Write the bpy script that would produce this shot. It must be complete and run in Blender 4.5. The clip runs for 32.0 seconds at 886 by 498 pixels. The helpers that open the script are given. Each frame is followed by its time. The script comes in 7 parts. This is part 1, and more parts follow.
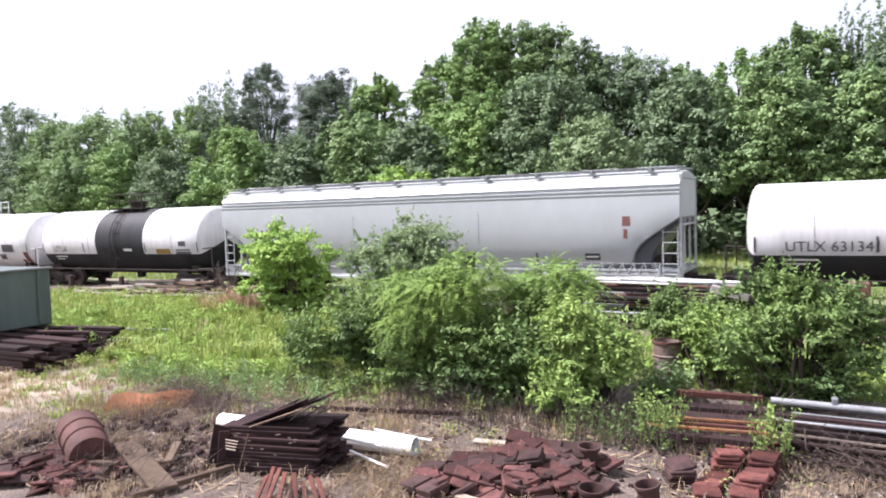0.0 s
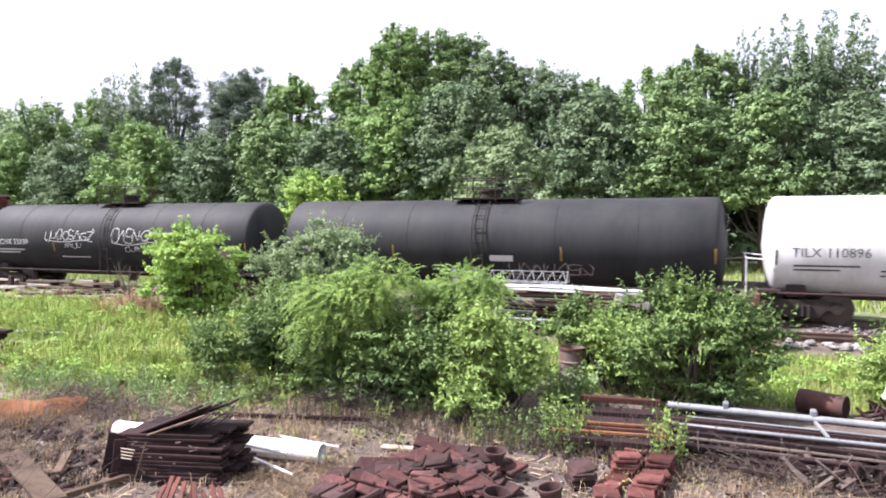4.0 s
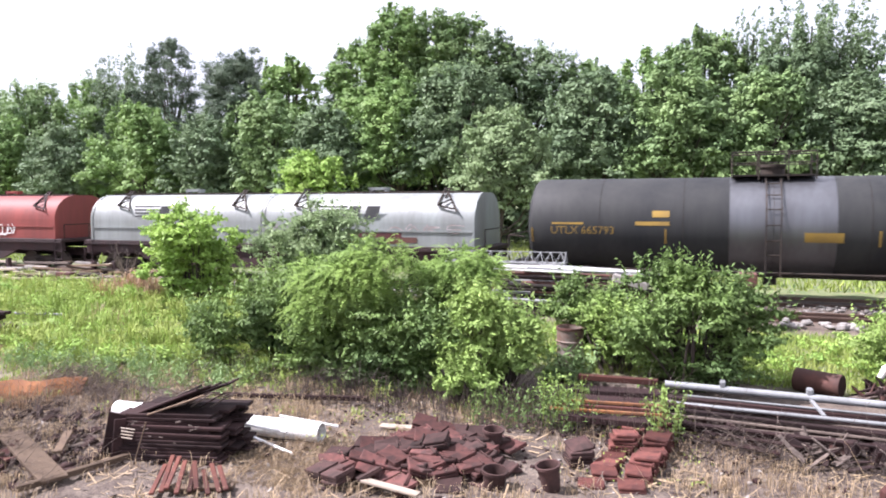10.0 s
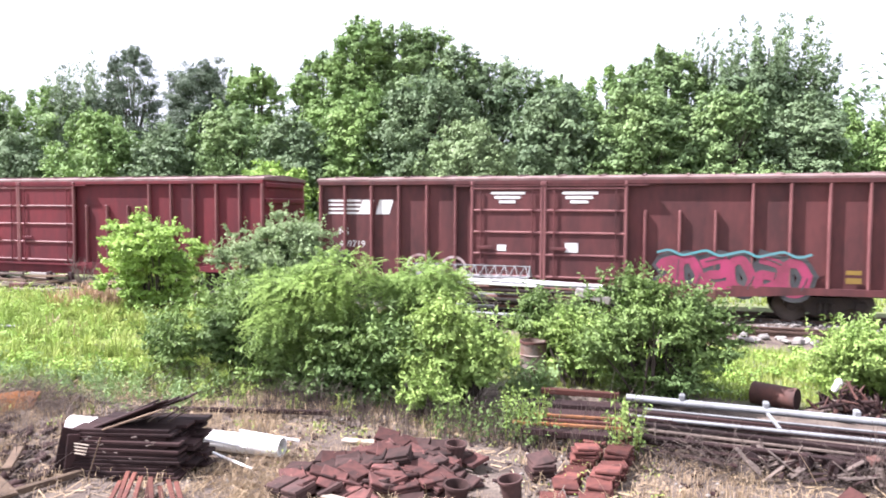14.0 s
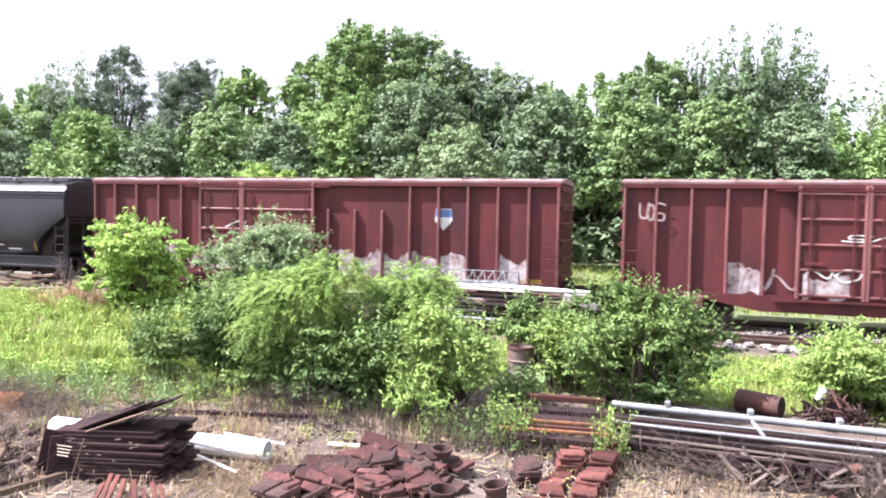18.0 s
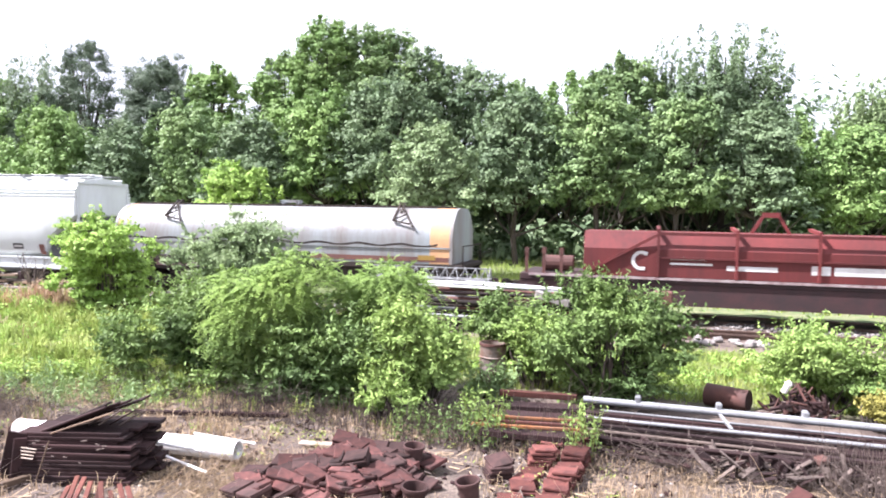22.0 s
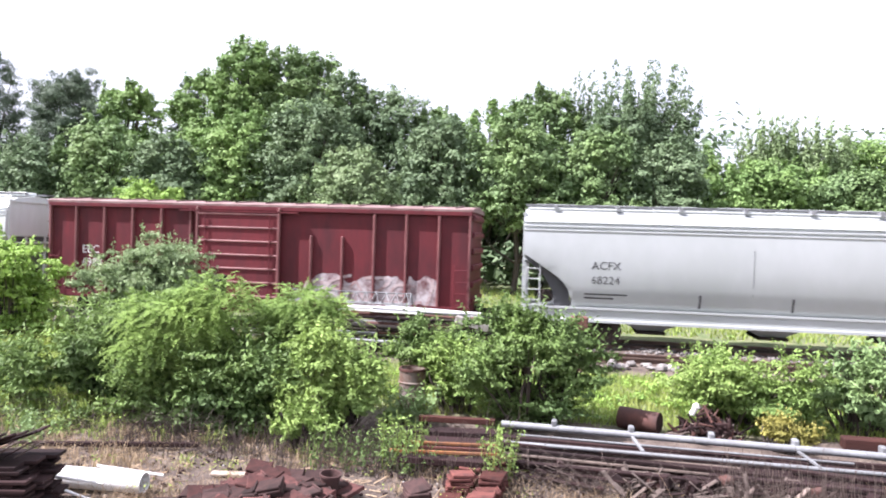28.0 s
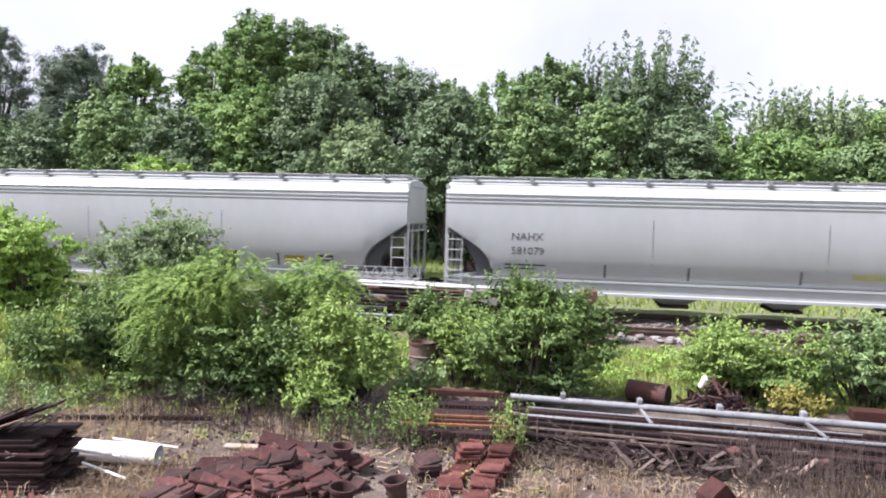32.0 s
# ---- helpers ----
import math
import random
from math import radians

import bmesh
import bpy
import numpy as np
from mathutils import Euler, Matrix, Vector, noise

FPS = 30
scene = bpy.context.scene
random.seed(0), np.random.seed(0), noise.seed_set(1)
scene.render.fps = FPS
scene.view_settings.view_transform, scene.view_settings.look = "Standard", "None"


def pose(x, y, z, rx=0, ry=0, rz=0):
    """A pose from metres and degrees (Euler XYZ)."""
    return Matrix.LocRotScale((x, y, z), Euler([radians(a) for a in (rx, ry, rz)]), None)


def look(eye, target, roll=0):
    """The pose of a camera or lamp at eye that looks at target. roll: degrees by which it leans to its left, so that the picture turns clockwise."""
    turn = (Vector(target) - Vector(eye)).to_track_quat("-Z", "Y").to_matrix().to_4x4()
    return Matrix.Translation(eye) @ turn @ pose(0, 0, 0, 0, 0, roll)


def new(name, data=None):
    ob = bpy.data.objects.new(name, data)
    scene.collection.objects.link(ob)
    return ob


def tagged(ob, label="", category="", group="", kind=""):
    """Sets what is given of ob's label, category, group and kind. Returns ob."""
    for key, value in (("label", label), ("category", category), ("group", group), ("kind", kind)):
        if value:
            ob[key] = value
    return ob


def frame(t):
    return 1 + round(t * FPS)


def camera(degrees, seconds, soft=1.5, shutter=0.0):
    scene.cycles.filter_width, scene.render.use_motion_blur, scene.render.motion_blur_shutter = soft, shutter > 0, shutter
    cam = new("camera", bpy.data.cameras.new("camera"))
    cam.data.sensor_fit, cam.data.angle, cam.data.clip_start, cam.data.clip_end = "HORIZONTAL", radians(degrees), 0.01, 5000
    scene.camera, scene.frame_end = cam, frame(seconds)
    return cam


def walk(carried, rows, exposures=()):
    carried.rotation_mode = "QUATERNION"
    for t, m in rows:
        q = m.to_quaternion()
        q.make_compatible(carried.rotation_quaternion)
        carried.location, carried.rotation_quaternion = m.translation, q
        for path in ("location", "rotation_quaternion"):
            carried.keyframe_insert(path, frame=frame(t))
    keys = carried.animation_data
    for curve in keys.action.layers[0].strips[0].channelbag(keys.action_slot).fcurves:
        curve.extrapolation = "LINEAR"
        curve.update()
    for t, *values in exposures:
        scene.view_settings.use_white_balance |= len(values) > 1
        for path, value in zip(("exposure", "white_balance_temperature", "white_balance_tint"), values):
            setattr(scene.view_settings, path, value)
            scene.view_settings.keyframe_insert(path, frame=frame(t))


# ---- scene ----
cam = camera(62.65, 32.0, soft=1.9, shutter=0.14)

PATH = [
    (0, -0.059, -0.021, 3.234, 87.02, 1.70, 27.98), (0.5, -0.048, -0.013, 3.230, 87.34, 1.72, 25.54),
    (1, -0.043, -0.013, 3.225, 87.54, 1.11, 24.15), (1.5, -0.032, -0.012, 3.225, 87.35, 0.37, 23.27),
    (2, -0.032, -0.011, 3.225, 87.08, 0.90, 22.48), (2.5, -0.033, -0.004, 3.221, 87.21, 0.44, 22.27),
    (3, -0.029, -0.012, 3.228, 87.28, 0.32, 22.07), (3.5, -0.024, -0.010, 3.233, 87.45, 0.28, 21.52),
    (5.5, -0.028, -0.011, 3.221, 86.71, 0.21, 21.06), (6, -0.027, -0.009, 3.218, 86.61, -0.00, 21.01),
    (6.5, -0.031, -0.002, 3.216, 86.51, 0.13, 21.00), (7, -0.028, -0.011, 3.213, 86.43, 0.16, 21.06),
    (7.5, -0.024, -0.006, 3.212, 86.37, 0.27, 21.03), (8, -0.031, -0.004, 3.216, 86.25, 0.20, 21.04),
    (8.5, -0.028, -0.004, 3.214, 86.17, 0.24, 21.10), (9, -0.033, -0.004, 3.209, 86.08, 0.14, 21.09),
    (9.5, -0.036, -0.012, 3.209, 85.99, 0.05, 21.11), (10, -0.037, -0.012, 3.207, 85.90, 0.29, 21.10),
    (10.5, -0.034, -0.012, 3.203, 85.85, 0.53, 21.10), (11, -0.013, -0.016, 3.212, 86.24, 0.49, 19.76),
    (11.5, -0.010, -0.014, 3.217, 86.59, 0.31, 19.10), (12, -0.010, -0.006, 3.217, 86.76, 0.20, 18.67),
    (12.5, -0.012, -0.008, 3.218, 86.79, -0.27, 18.43), (13, -0.016, -0.012, 3.216, 86.80, -0.44, 18.46),
    (13.5, -0.018, -0.014, 3.212, 86.86, -0.55, 18.53), (14, -0.015, -0.009, 3.214, 86.92, -0.34, 18.42),
    (14.5, -0.011, -0.012, 3.219, 87.00, -0.21, 18.31), (16.5, -0.004, -0.007, 3.214, 86.93, -0.25, 18.11),
    (17, 0.005, -0.007, 3.219, 86.99, -0.42, 17.96), (17.5, 0.001, -0.013, 3.224, 87.08, -0.90, 17.78),
    (18, 0.001, -0.017, 3.223, 87.26, -1.09, 17.61), (18.5, -0.005, -0.018, 3.226, 87.43, -1.35, 17.37),
    (19, -0.005, -0.013, 3.228, 87.51, -1.20, 17.21), (19.5, 0.001, -0.014, 3.222, 87.56, -0.71, 17.06),
    (20, -0.004, -0.015, 3.216, 87.61, -0.90, 16.93), (20.5, -0.001, -0.022, 3.222, 87.51, -0.94, 16.68),
    (21, 0.008, -0.010, 3.219, 87.40, -0.85, 15.72), (21.5, 0.014, -0.007, 3.212, 87.34, -0.28, 15.44),
    (22, 0.013, 0.001, 3.212, 87.12, -1.00, 15.47), (22.5, 0.017, -0.011, 3.217, 87.04, -0.49, 15.42),
    (23, 0.030, -0.010, 3.224, 87.01, -0.08, 15.13), (23.5, 0.025, -0.012, 3.217, 87.05, -0.10, 14.86),
    (24, 0.030, -0.012, 3.222, 87.07, -0.14, 14.69), (24.5, 0.026, -0.023, 3.229, 87.30, -0.10, 14.41),
    (25, 0.031, -0.038, 3.242, 87.46, -0.33, 13.94), (25.5, 0.036, -0.023, 3.229, 88.38, -1.19, 12.75),
    (26, 0.041, -0.025, 3.233, 89.16, -1.17, 11.86), (26.5, 0.049, -0.019, 3.221, 88.94, -0.49, 11.30),
    (28.5, 0.051, -0.007, 3.221, 89.30, -2.33, 8.85), (29, 0.048, -0.016, 3.224, 89.35, -2.57, 8.74),
    (29.5, 0.057, -0.012, 3.223, 89.29, -2.49, 8.97), (30, 0.062, -0.023, 3.223, 88.25, -1.85, 9.30),
    (30.5, 0.058, -0.023, 3.228, 88.00, -1.82, 9.45), (31, 0.059, -0.022, 3.229, 87.68, -2.02, 9.79),
    (31.5, 0.055, -0.014, 3.219, 87.39, -2.12, 10.06), (32, 0.055, -0.021, 3.226, 87.14, -1.45, 10.09),
]
EXPOSURE = [(0, 1.11, 6120, 23), (2, 1.11, 6120, 23), (3.5, 1.16, 6120, 23), (5.5, 1.61, 6120, 23), (7, 1.66, 6120, 23), (8, 1.46, 6120, 23), (8.8, 1.21, 6120, 23), (9.4, 1.19, 6120, 23), (10.2, 1.36, 6120, 23), (12, 1.47, 6120, 23), (13, 1.63, 6120, 23), (17, 1.76, 6120, 23), (20, 1.71, 6120, 23), (22, 1.71, 6120, 23), (23, 1.56, 6120, 23), (24, 1.21, 6120, 23), (26, 1.06, 6120, 23), (28.5, 1.46, 6120, 23), (29.4, 1.30, 6120, 23), (30, 1.00, 6120, 23), (30.8, 1.03, 6120, 23), (32, 0.96, 6120, 23)]
walk(cam, [(t, pose(x, y, z, a, b, c)) for t, x, y, z, a, b, c in PATH], EXPOSURE)



# ---- light ----
SUN_TO = Vector((-0.58, -0.21, 0.79)).normalized()
world = bpy.data.worlds.new("sky")
scene.world = world
world.use_nodes = True
wn, wl = world.node_tree.nodes, world.node_tree.links
sky = wn.new("ShaderNodeTexSky")
sky.sky_type, sky.sun_disc = "NISHITA", False
sky.sun_elevation = math.asin(SUN_TO.z)
sky.sun_rotation = math.atan2(SUN_TO.x, SUN_TO.y)
sky.dust_density, sky.air_density = 2.5, 1.0
# thin bright cloud over the whole sky, with a few bluer gaps
wtc, cloud, cover, veil = wn.new("ShaderNodeTexCoord"), wn.new("ShaderNodeTexNoise"), wn.new("ShaderNodeMapRange"), wn.new("ShaderNodeMix")
cloud.inputs["Scale"].default_value, cloud.inputs["Detail"].default_value = 2.2, 6
cover.inputs["From Min"].default_value, cover.inputs["From Max"].default_value = 0.36, 0.56
cover.inputs["To Min"].default_value, cover.inputs["To Max"].default_value = 0.75, 0.96
veil.data_type = "RGBA"
veil.inputs[7].default_value = (8.7, 9.1, 9.6, 1)
wl.new(wtc.outputs["Generated"], cloud.inputs["Vector"])
wl.new(cloud.outputs[0], cover.inputs[0])
wl.new(cover.outputs[0], veil.inputs[0])
wl.new(sky.outputs[0], veil.inputs[6])
wl.new(veil.outputs[2], wn["Background"].inputs[0])
wn["Background"].inputs["Strength"].default_value = 0.064
sun = new("sun", bpy.data.lights.new("sun", "SUN"))
sun.data.energy, sun.data.angle, sun.data.color = 5.0, radians(0.6), (1.0, 0.97, 0.93)
sun.matrix_world = look(SUN_TO * 80, (0, 0, 0))


# ---- materials ----
def material(name, a, b, rough=0.7, metal=0.0, fine=30.0, coarse=1.5, bump=0.15, stretch=(1, 1, 1), spread=0.12, island=False, through_light=0.0, space="Object", gloss=0.5):
    """Two base colours mixed by a coarse and a fine noise, with relief; each object or island a little different."""
    m = bpy.data.materials.new(name)
    m.use_nodes = True
    n, ln = m.node_tree.nodes, m.node_tree.links
    bsdf = n["Principled BSDF"]
    tc = n.new("ShaderNodeTexCoord")
    mp = n.new("ShaderNodeMapping")
    mp.inputs["Scale"].default_value = stretch
    ln.new(tc.outputs[space], mp.inputs[0])
    big, small = n.new("ShaderNodeTexNoise"), n.new("ShaderNodeTexNoise")
    big.inputs["Scale"].default_value, small.inputs["Scale"].default_value = coarse, fine
    big.inputs["Detail"].default_value, small.inputs["Detail"].default_value = 5, 3
    ln.new(mp.outputs[0], big.inputs["Vector"])
    ln.new(mp.outputs[0], small.inputs["Vector"])
    add = n.new("ShaderNodeMath")
    add.operation = "MULTIPLY_ADD"
    add.inputs[1].default_value = 0.4
    ln.new(small.outputs[0], add.inputs[0])
    ln.new(big.outputs[0], add.inputs[2])
    ramp = n.new("ShaderNodeMapRange")
    ramp.inputs["From Min"].default_value, ramp.inputs["From Max"].default_value = 0.5, 0.9
    ln.new(add.outputs[0], ramp.inputs[0])
    mix = n.new("ShaderNodeMix")
    mix.data_type = "RGBA"
    mix.inputs[6].default_value, mix.inputs[7].default_value = (*a, 1), (*b, 1)
    ln.new(ramp.outputs[0], mix.inputs[0])
    hsv = n.new("ShaderNodeHueSaturation")
    own = n.new("ShaderNodeNewGeometry" if island else "ShaderNodeObjectInfo")
    vr = n.new("ShaderNodeMapRange")
    vr.inputs["To Min"].default_value, vr.inputs["To Max"].default_value = 1 - spread * 2, 1 + spread * 2
    ln.new(own.outputs["Random Per Island" if island else "Random"], vr.inputs[0])
    ln.new(vr.outputs[0], hsv.inputs["Value"])
    ln.new(mix.outputs[2], hsv.inputs["Color"])
    ln.new(hsv.outputs[0], bsdf.inputs["Base Color"])
    bsdf.inputs["Roughness"].default_value, bsdf.inputs["Metallic"].default_value = rough, metal
    bsdf.inputs["Specular IOR Level"].default_value = gloss
    if bump:
        bp = n.new("ShaderNodeBump")
        bp.inputs["Strength"].default_value, bp.inputs["Distance"].default_value = bump, 0.02
        ln.new(add.outputs[0], bp.inputs["Height"])
        ln.new(bp.outputs[0], bsdf.inputs["Normal"])
    if through_light:
        tr = n.new("ShaderNodeBsdfTranslucent")
        ms = n.new("ShaderNodeMixShader")
        ms.inputs[0].default_value = through_light
        ln.new(hsv.outputs[0], tr.inputs[0])
        ln.new(bsdf.outputs[0], ms.inputs[1])
        ln.new(tr.outputs[0], ms.inputs[2])
        ln.new(ms.outputs[0], n["Material Output"].inputs["Surface"])
    return m


def leaf_mat(name, a, b, shine=0.22, spread=0.14):
    return material(name, a, b, rough=0.55, fine=1.2, coarse=0.35, bump=0, spread=spread, island=True, through_light=0.22, gloss=shine)


STREAK = (1, 1, 0.12)
M = dict(
    white=material("white_paint", (0.72, 0.72, 0.725), (0.55, 0.545, 0.53), 0.24, fine=9, coarse=1.1, bump=0.02, stretch=STREAK, spread=0.03),
    offwhite=material("off_white_paint", (0.575, 0.610, 0.605), (0.48, 0.505, 0.49), 0.34, fine=5, coarse=0.5, bump=0.01, stretch=(0.5, 1, 0.3), spread=0.04),
    greywhite=material("pale_grey_paint", (0.435, 0.458, 0.455), (0.372, 0.396, 0.386), 0.36, fine=5, coarse=0.5, bump=0.01, stretch=(0.5, 1, 0.3), spread=0.04),
    hoodgrey=material("grey_hood_paint", (0.245, 0.270, 0.262), (0.165, 0.172, 0.165), 0.5, fine=10, coarse=1.2, bump=0.02, stretch=STREAK, spread=0.05),
    hoodrust=material("weathered_grey_hood", (0.225, 0.255, 0.258), (0.150, 0.132, 0.120), 0.55, fine=14, coarse=1.5, bump=0.03, stretch=STREAK),
    tankblack=material("black_tank_paint", (0.0165, 0.0180, 0.0195), (0.033, 0.034, 0.033), 0.68, gloss=0.28, fine=7, coarse=0.9, bump=0.02, stretch=STREAK, spread=0.05),
    tankgrey=material("grey_tank_band", (0.085, 0.088, 0.096), (0.06, 0.06, 0.064), 0.5, fine=7, coarse=0.9, bump=0.02, stretch=STREAK),
    tankband=material("silver_band", (0.15, 0.155, 0.165), (0.10, 0.10, 0.105), 0.45, 0.8, fine=7, coarse=0.9, bump=0.02, stretch=STREAK),
    hopperblack=material("black_hopper_paint", (0.018, 0.019, 0.025), (0.032, 0.032, 0.037), 0.35, fine=7, coarse=0.8, bump=0.02, stretch=STREAK),
    boxred=material("box_car_red", (0.122, 0.029, 0.030), (0.062, 0.022, 0.023), 0.6, fine=7, coarse=1.3, bump=0.3, stretch=(1, 1, 0.35), gloss=0.2, spread=0.06),
    boxbrown=material("box_car_brown", (0.125, 0.043, 0.042), (0.066, 0.029, 0.029), 0.65, fine=7, coarse=1.3, bump=0.3, stretch=(1, 1, 0.35), gloss=0.2, spread=0.05),
    boxdark=material("box_car_dark_red", (0.150, 0.027, 0.032), (0.085, 0.023, 0.027), 0.6, fine=7, coarse=1.3, bump=0.3, stretch=(1, 1, 0.35), gloss=0.2, spread=0.05),
    # lighter than the panels: sunlight on the rib edges put into the paint
    ribred=material("rib_highlight_red", (0.215, 0.085, 0.080), (0.120, 0.040, 0.040), 0.6, fine=9, coarse=1.5, bump=0.1, stretch=(1, 1, 0.3), spread=0.06),
    sky_blue=material("spray_sky_blue", (0.10, 0.25, 0.42), (0.17, 0.32, 0.44), 0.6, bump=0),
    roofpale=material("weathered_roof", (0.20, 0.135, 0.125), (0.12, 0.065, 0.060), 0.75, fine=16, coarse=1.8),
    coilred=material("coil_hood_red", (0.250, 0.060, 0.050), (0.165, 0.045, 0.040), 0.58, gloss=0.3, fine=9, coarse=1.1, bump=0.02, stretch=STREAK, spread=0.04),
    coildark=material("coil_hood_dark_red", (0.145, 0.030, 0.028), (0.085, 0.024, 0.023), 0.65, gloss=0.25, fine=9, coarse=1.1, bump=0.03, stretch=STREAK),
    under=material("underframe_black", (0.022, 0.020, 0.019), (0.05, 0.038, 0.03), 0.85, fine=14, coarse=2, gloss=0.2),
    underrust=material("underframe_rust", (0.042, 0.017, 0.017), (0.022, 0.013, 0.013), 0.8, fine=14, coarse=2),
    wheel=material("wheel_steel", (0.10, 0.075, 0.06), (0.05, 0.04, 0.035), 0.6, 0.4, fine=18),
    rail=material("rail_steel", (0.16, 0.10, 0.075), (0.09, 0.06, 0.05), 0.55, 0.4, fine=20),
    tie=material("old_tie_wood", (0.075, 0.055, 0.045), (0.15, 0.12, 0.10), 0.9, fine=20, coarse=2, bump=0.4, stretch=(1, 0.2, 1)),
    ballast=material("ballast_stone", (0.22, 0.205, 0.19), (0.12, 0.11, 0.10), 0.9, fine=14, coarse=4, bump=0.8, spread=0.25, island=True),
    ink=material("dark_lettering", (0.03, 0.03, 0.035), (0.07, 0.07, 0.07), 0.6, bump=0, spread=0.02),
    paleink=material("white_lettering", (0.72, 0.72, 0.70), (0.52, 0.50, 0.48), 0.6, bump=0, spread=0.02),
    yellow=material("yellow_reflector", (0.30, 0.19, 0.03), (0.19, 0.12, 0.03), 0.5, bump=0),
    green=material("container_green", (0.085, 0.112, 0.102), (0.058, 0.076, 0.070), 0.55, fine=9, coarse=0.8, bump=0.05, stretch=STREAK),
    bark=material("bark", (0.085, 0.066, 0.052), (0.045, 0.036, 0.030), 0.9, fine=16, coarse=3, bump=0.6, stretch=(1, 1, 0.25)),
    leaf=leaf_mat("leaf_green", (0.242, 0.345, 0.130), (0.149, 0.235, 0.104), 0.2, spread=0.06),
    treesun=leaf_mat("leaf_tree_sunny_green", (0.263, 0.385, 0.122), (0.163, 0.270, 0.096), 0.18, spread=0.06),
    # lifted and blued: the haze over the wood is put into this leaf colour
    leafdark=leaf_mat("leaf_hazy_dark_green", (0.200, 0.275, 0.138), (0.124, 0.188, 0.104), 0.18, spread=0.06),
    leafgrey=leaf_mat("leaf_grey_green", (0.235, 0.300, 0.185), (0.165, 0.230, 0.140), spread=0.06),
    leafpale=leaf_mat("leaf_pale_green", (0.285, 0.370, 0.185), (0.205, 0.290, 0.135), 0.2, spread=0.06),
    leafbright=leaf_mat("leaf_bright_green", (0.340, 0.485, 0.110), (0.220, 0.365, 0.084)),
    pine=leaf_mat("pine_needles", (0.135, 0.175, 0.115), (0.095, 0.140, 0.088), 0.2, spread=0.06),
    leafsun=leaf_mat("leaf_sunny_green", (0.294, 0.405, 0.112), (0.175, 0.275, 0.082), 0.15),
    leafmid=leaf_mat("leaf_mid_green", (0.206, 0.305, 0.086), (0.093, 0.155, 0.054), 0.2),
    mimosa=leaf_mat("mimosa_green", (0.250, 0.365, 0.090), (0.155, 0.250, 0.070), 0.12),
    grass=leaf_mat("grass_green", (0.240, 0.340, 0.080), (0.325, 0.375, 0.105), 0.1),
    straw=leaf_mat("dry_grass", (0.43, 0.33, 0.205), (0.27, 0.20, 0.135), 0.15),
    dryleaf=leaf_mat("yellowing_leaf", (0.36, 0.33, 0.09), (0.24, 0.24, 0.07), 0.15),
    orangeweed=leaf_mat("orange_dry_weed", (0.44, 0.27, 0.16), (0.36, 0.27, 0.18), 0.2),
    twig=material("dead_twig", (0.165, 0.128, 0.105), (0.082, 0.062, 0.054), 0.9, fine=30, bump=0.2),
    tile=material("clay_tile", (0.125, 0.053, 0.046), (0.050, 0.029, 0.027), 0.85, fine=22, coarse=4, bump=0.5, spread=0.28, gloss=0.15),
    tiledark=material("dark_clay_tile", (0.075, 0.042, 0.038), (0.036, 0.024, 0.022), 0.85, fine=22, coarse=4, bump=0.5, spread=0.2, gloss=0.15),
    tilered=material("red_clay_tile", (0.135, 0.050, 0.040), (0.066, 0.028, 0.025), 0.85, fine=22, coarse=4, bump=0.5, spread=0.25, gloss=0.15),
    # dark wood, deepened further so that the colour itself holds shade
    darkwood=material("dark_weathered_wood_shaded", (0.038, 0.020, 0.019), (0.020, 0.013, 0.013), 0.9, fine=30, coarse=3, bump=0.5, stretch=(0.15, 1, 1), spread=0.2, gloss=0.2),
    redwood=material("red_brown_timber", (0.125, 0.047, 0.034), (0.070, 0.031, 0.026), 0.85, fine=30, coarse=3, bump=0.4, stretch=(0.15, 1, 1), spread=0.25, gloss=0.2),
    palewood=material("pale_weathered_wood", (0.23, 0.165, 0.115), (0.11, 0.078, 0.058), 0.9, fine=30, coarse=3, bump=0.5, stretch=(0.15, 1, 1), spread=0.25, gloss=0.15),
    whitepipe=material("white_plastic_pipe", (0.78, 0.78, 0.77), (0.62, 0.60, 0.56), 0.4, fine=14, coarse=2, bump=0.03),
    galv=material("galvanised_steel", (0.235, 0.245, 0.25), (0.15, 0.153, 0.153), 0.6, 0.15, fine=14, coarse=2, bump=0.06),
    bleached=material("bleached_wood", (0.46, 0.39, 0.32), (0.32, 0.26, 0.20), 0.85, fine=30, coarse=3, bump=0.3, stretch=(0.15, 1, 1)),
    rust=material("rusty_steel", (0.115, 0.047, 0.035), (0.060, 0.030, 0.025), 0.85, fine=20, coarse=3, bump=0.4),
    orangerust=material("orange_rust", (0.30, 0.12, 0.04), (0.15, 0.07, 0.04), 0.85, fine=20, coarse=3, bump=0.4),
    drum=material("faded_drum_paint", (0.23, 0.20, 0.17), (0.14, 0.07, 0.045), 0.75, fine=16, coarse=3, bump=0.2),
    concrete=material("concrete", (0.30, 0.28, 0.26), (0.19, 0.17, 0.15), 0.9, fine=18, coarse=2, bump=0.3),
    blue=material("spray_blue", (0.10, 0.18, 0.38), (0.08, 0.13, 0.26), 0.6, bump=0),
    lilac=material("spray_lilac", (0.21, 0.215, 0.42), (0.26, 0.27, 0.40), 0.6, bump=0),
    teal=material("spray_teal", (0.06, 0.24, 0.25), (0.09, 0.20, 0.22), 0.6, bump=0),
    crimson=material("spray_crimson", (0.24, 0.035, 0.045), (0.15, 0.03, 0.04), 0.6, bump=0),
    pink=material("spray_pink", (0.32, 0.035, 0.10), (0.16, 0.03, 0.05), 0.6, bump=0),
    lime=material("spray_lime", (0.36, 0.37, 0.13), (0.27, 0.27, 0.12), 0.6, bump=0),
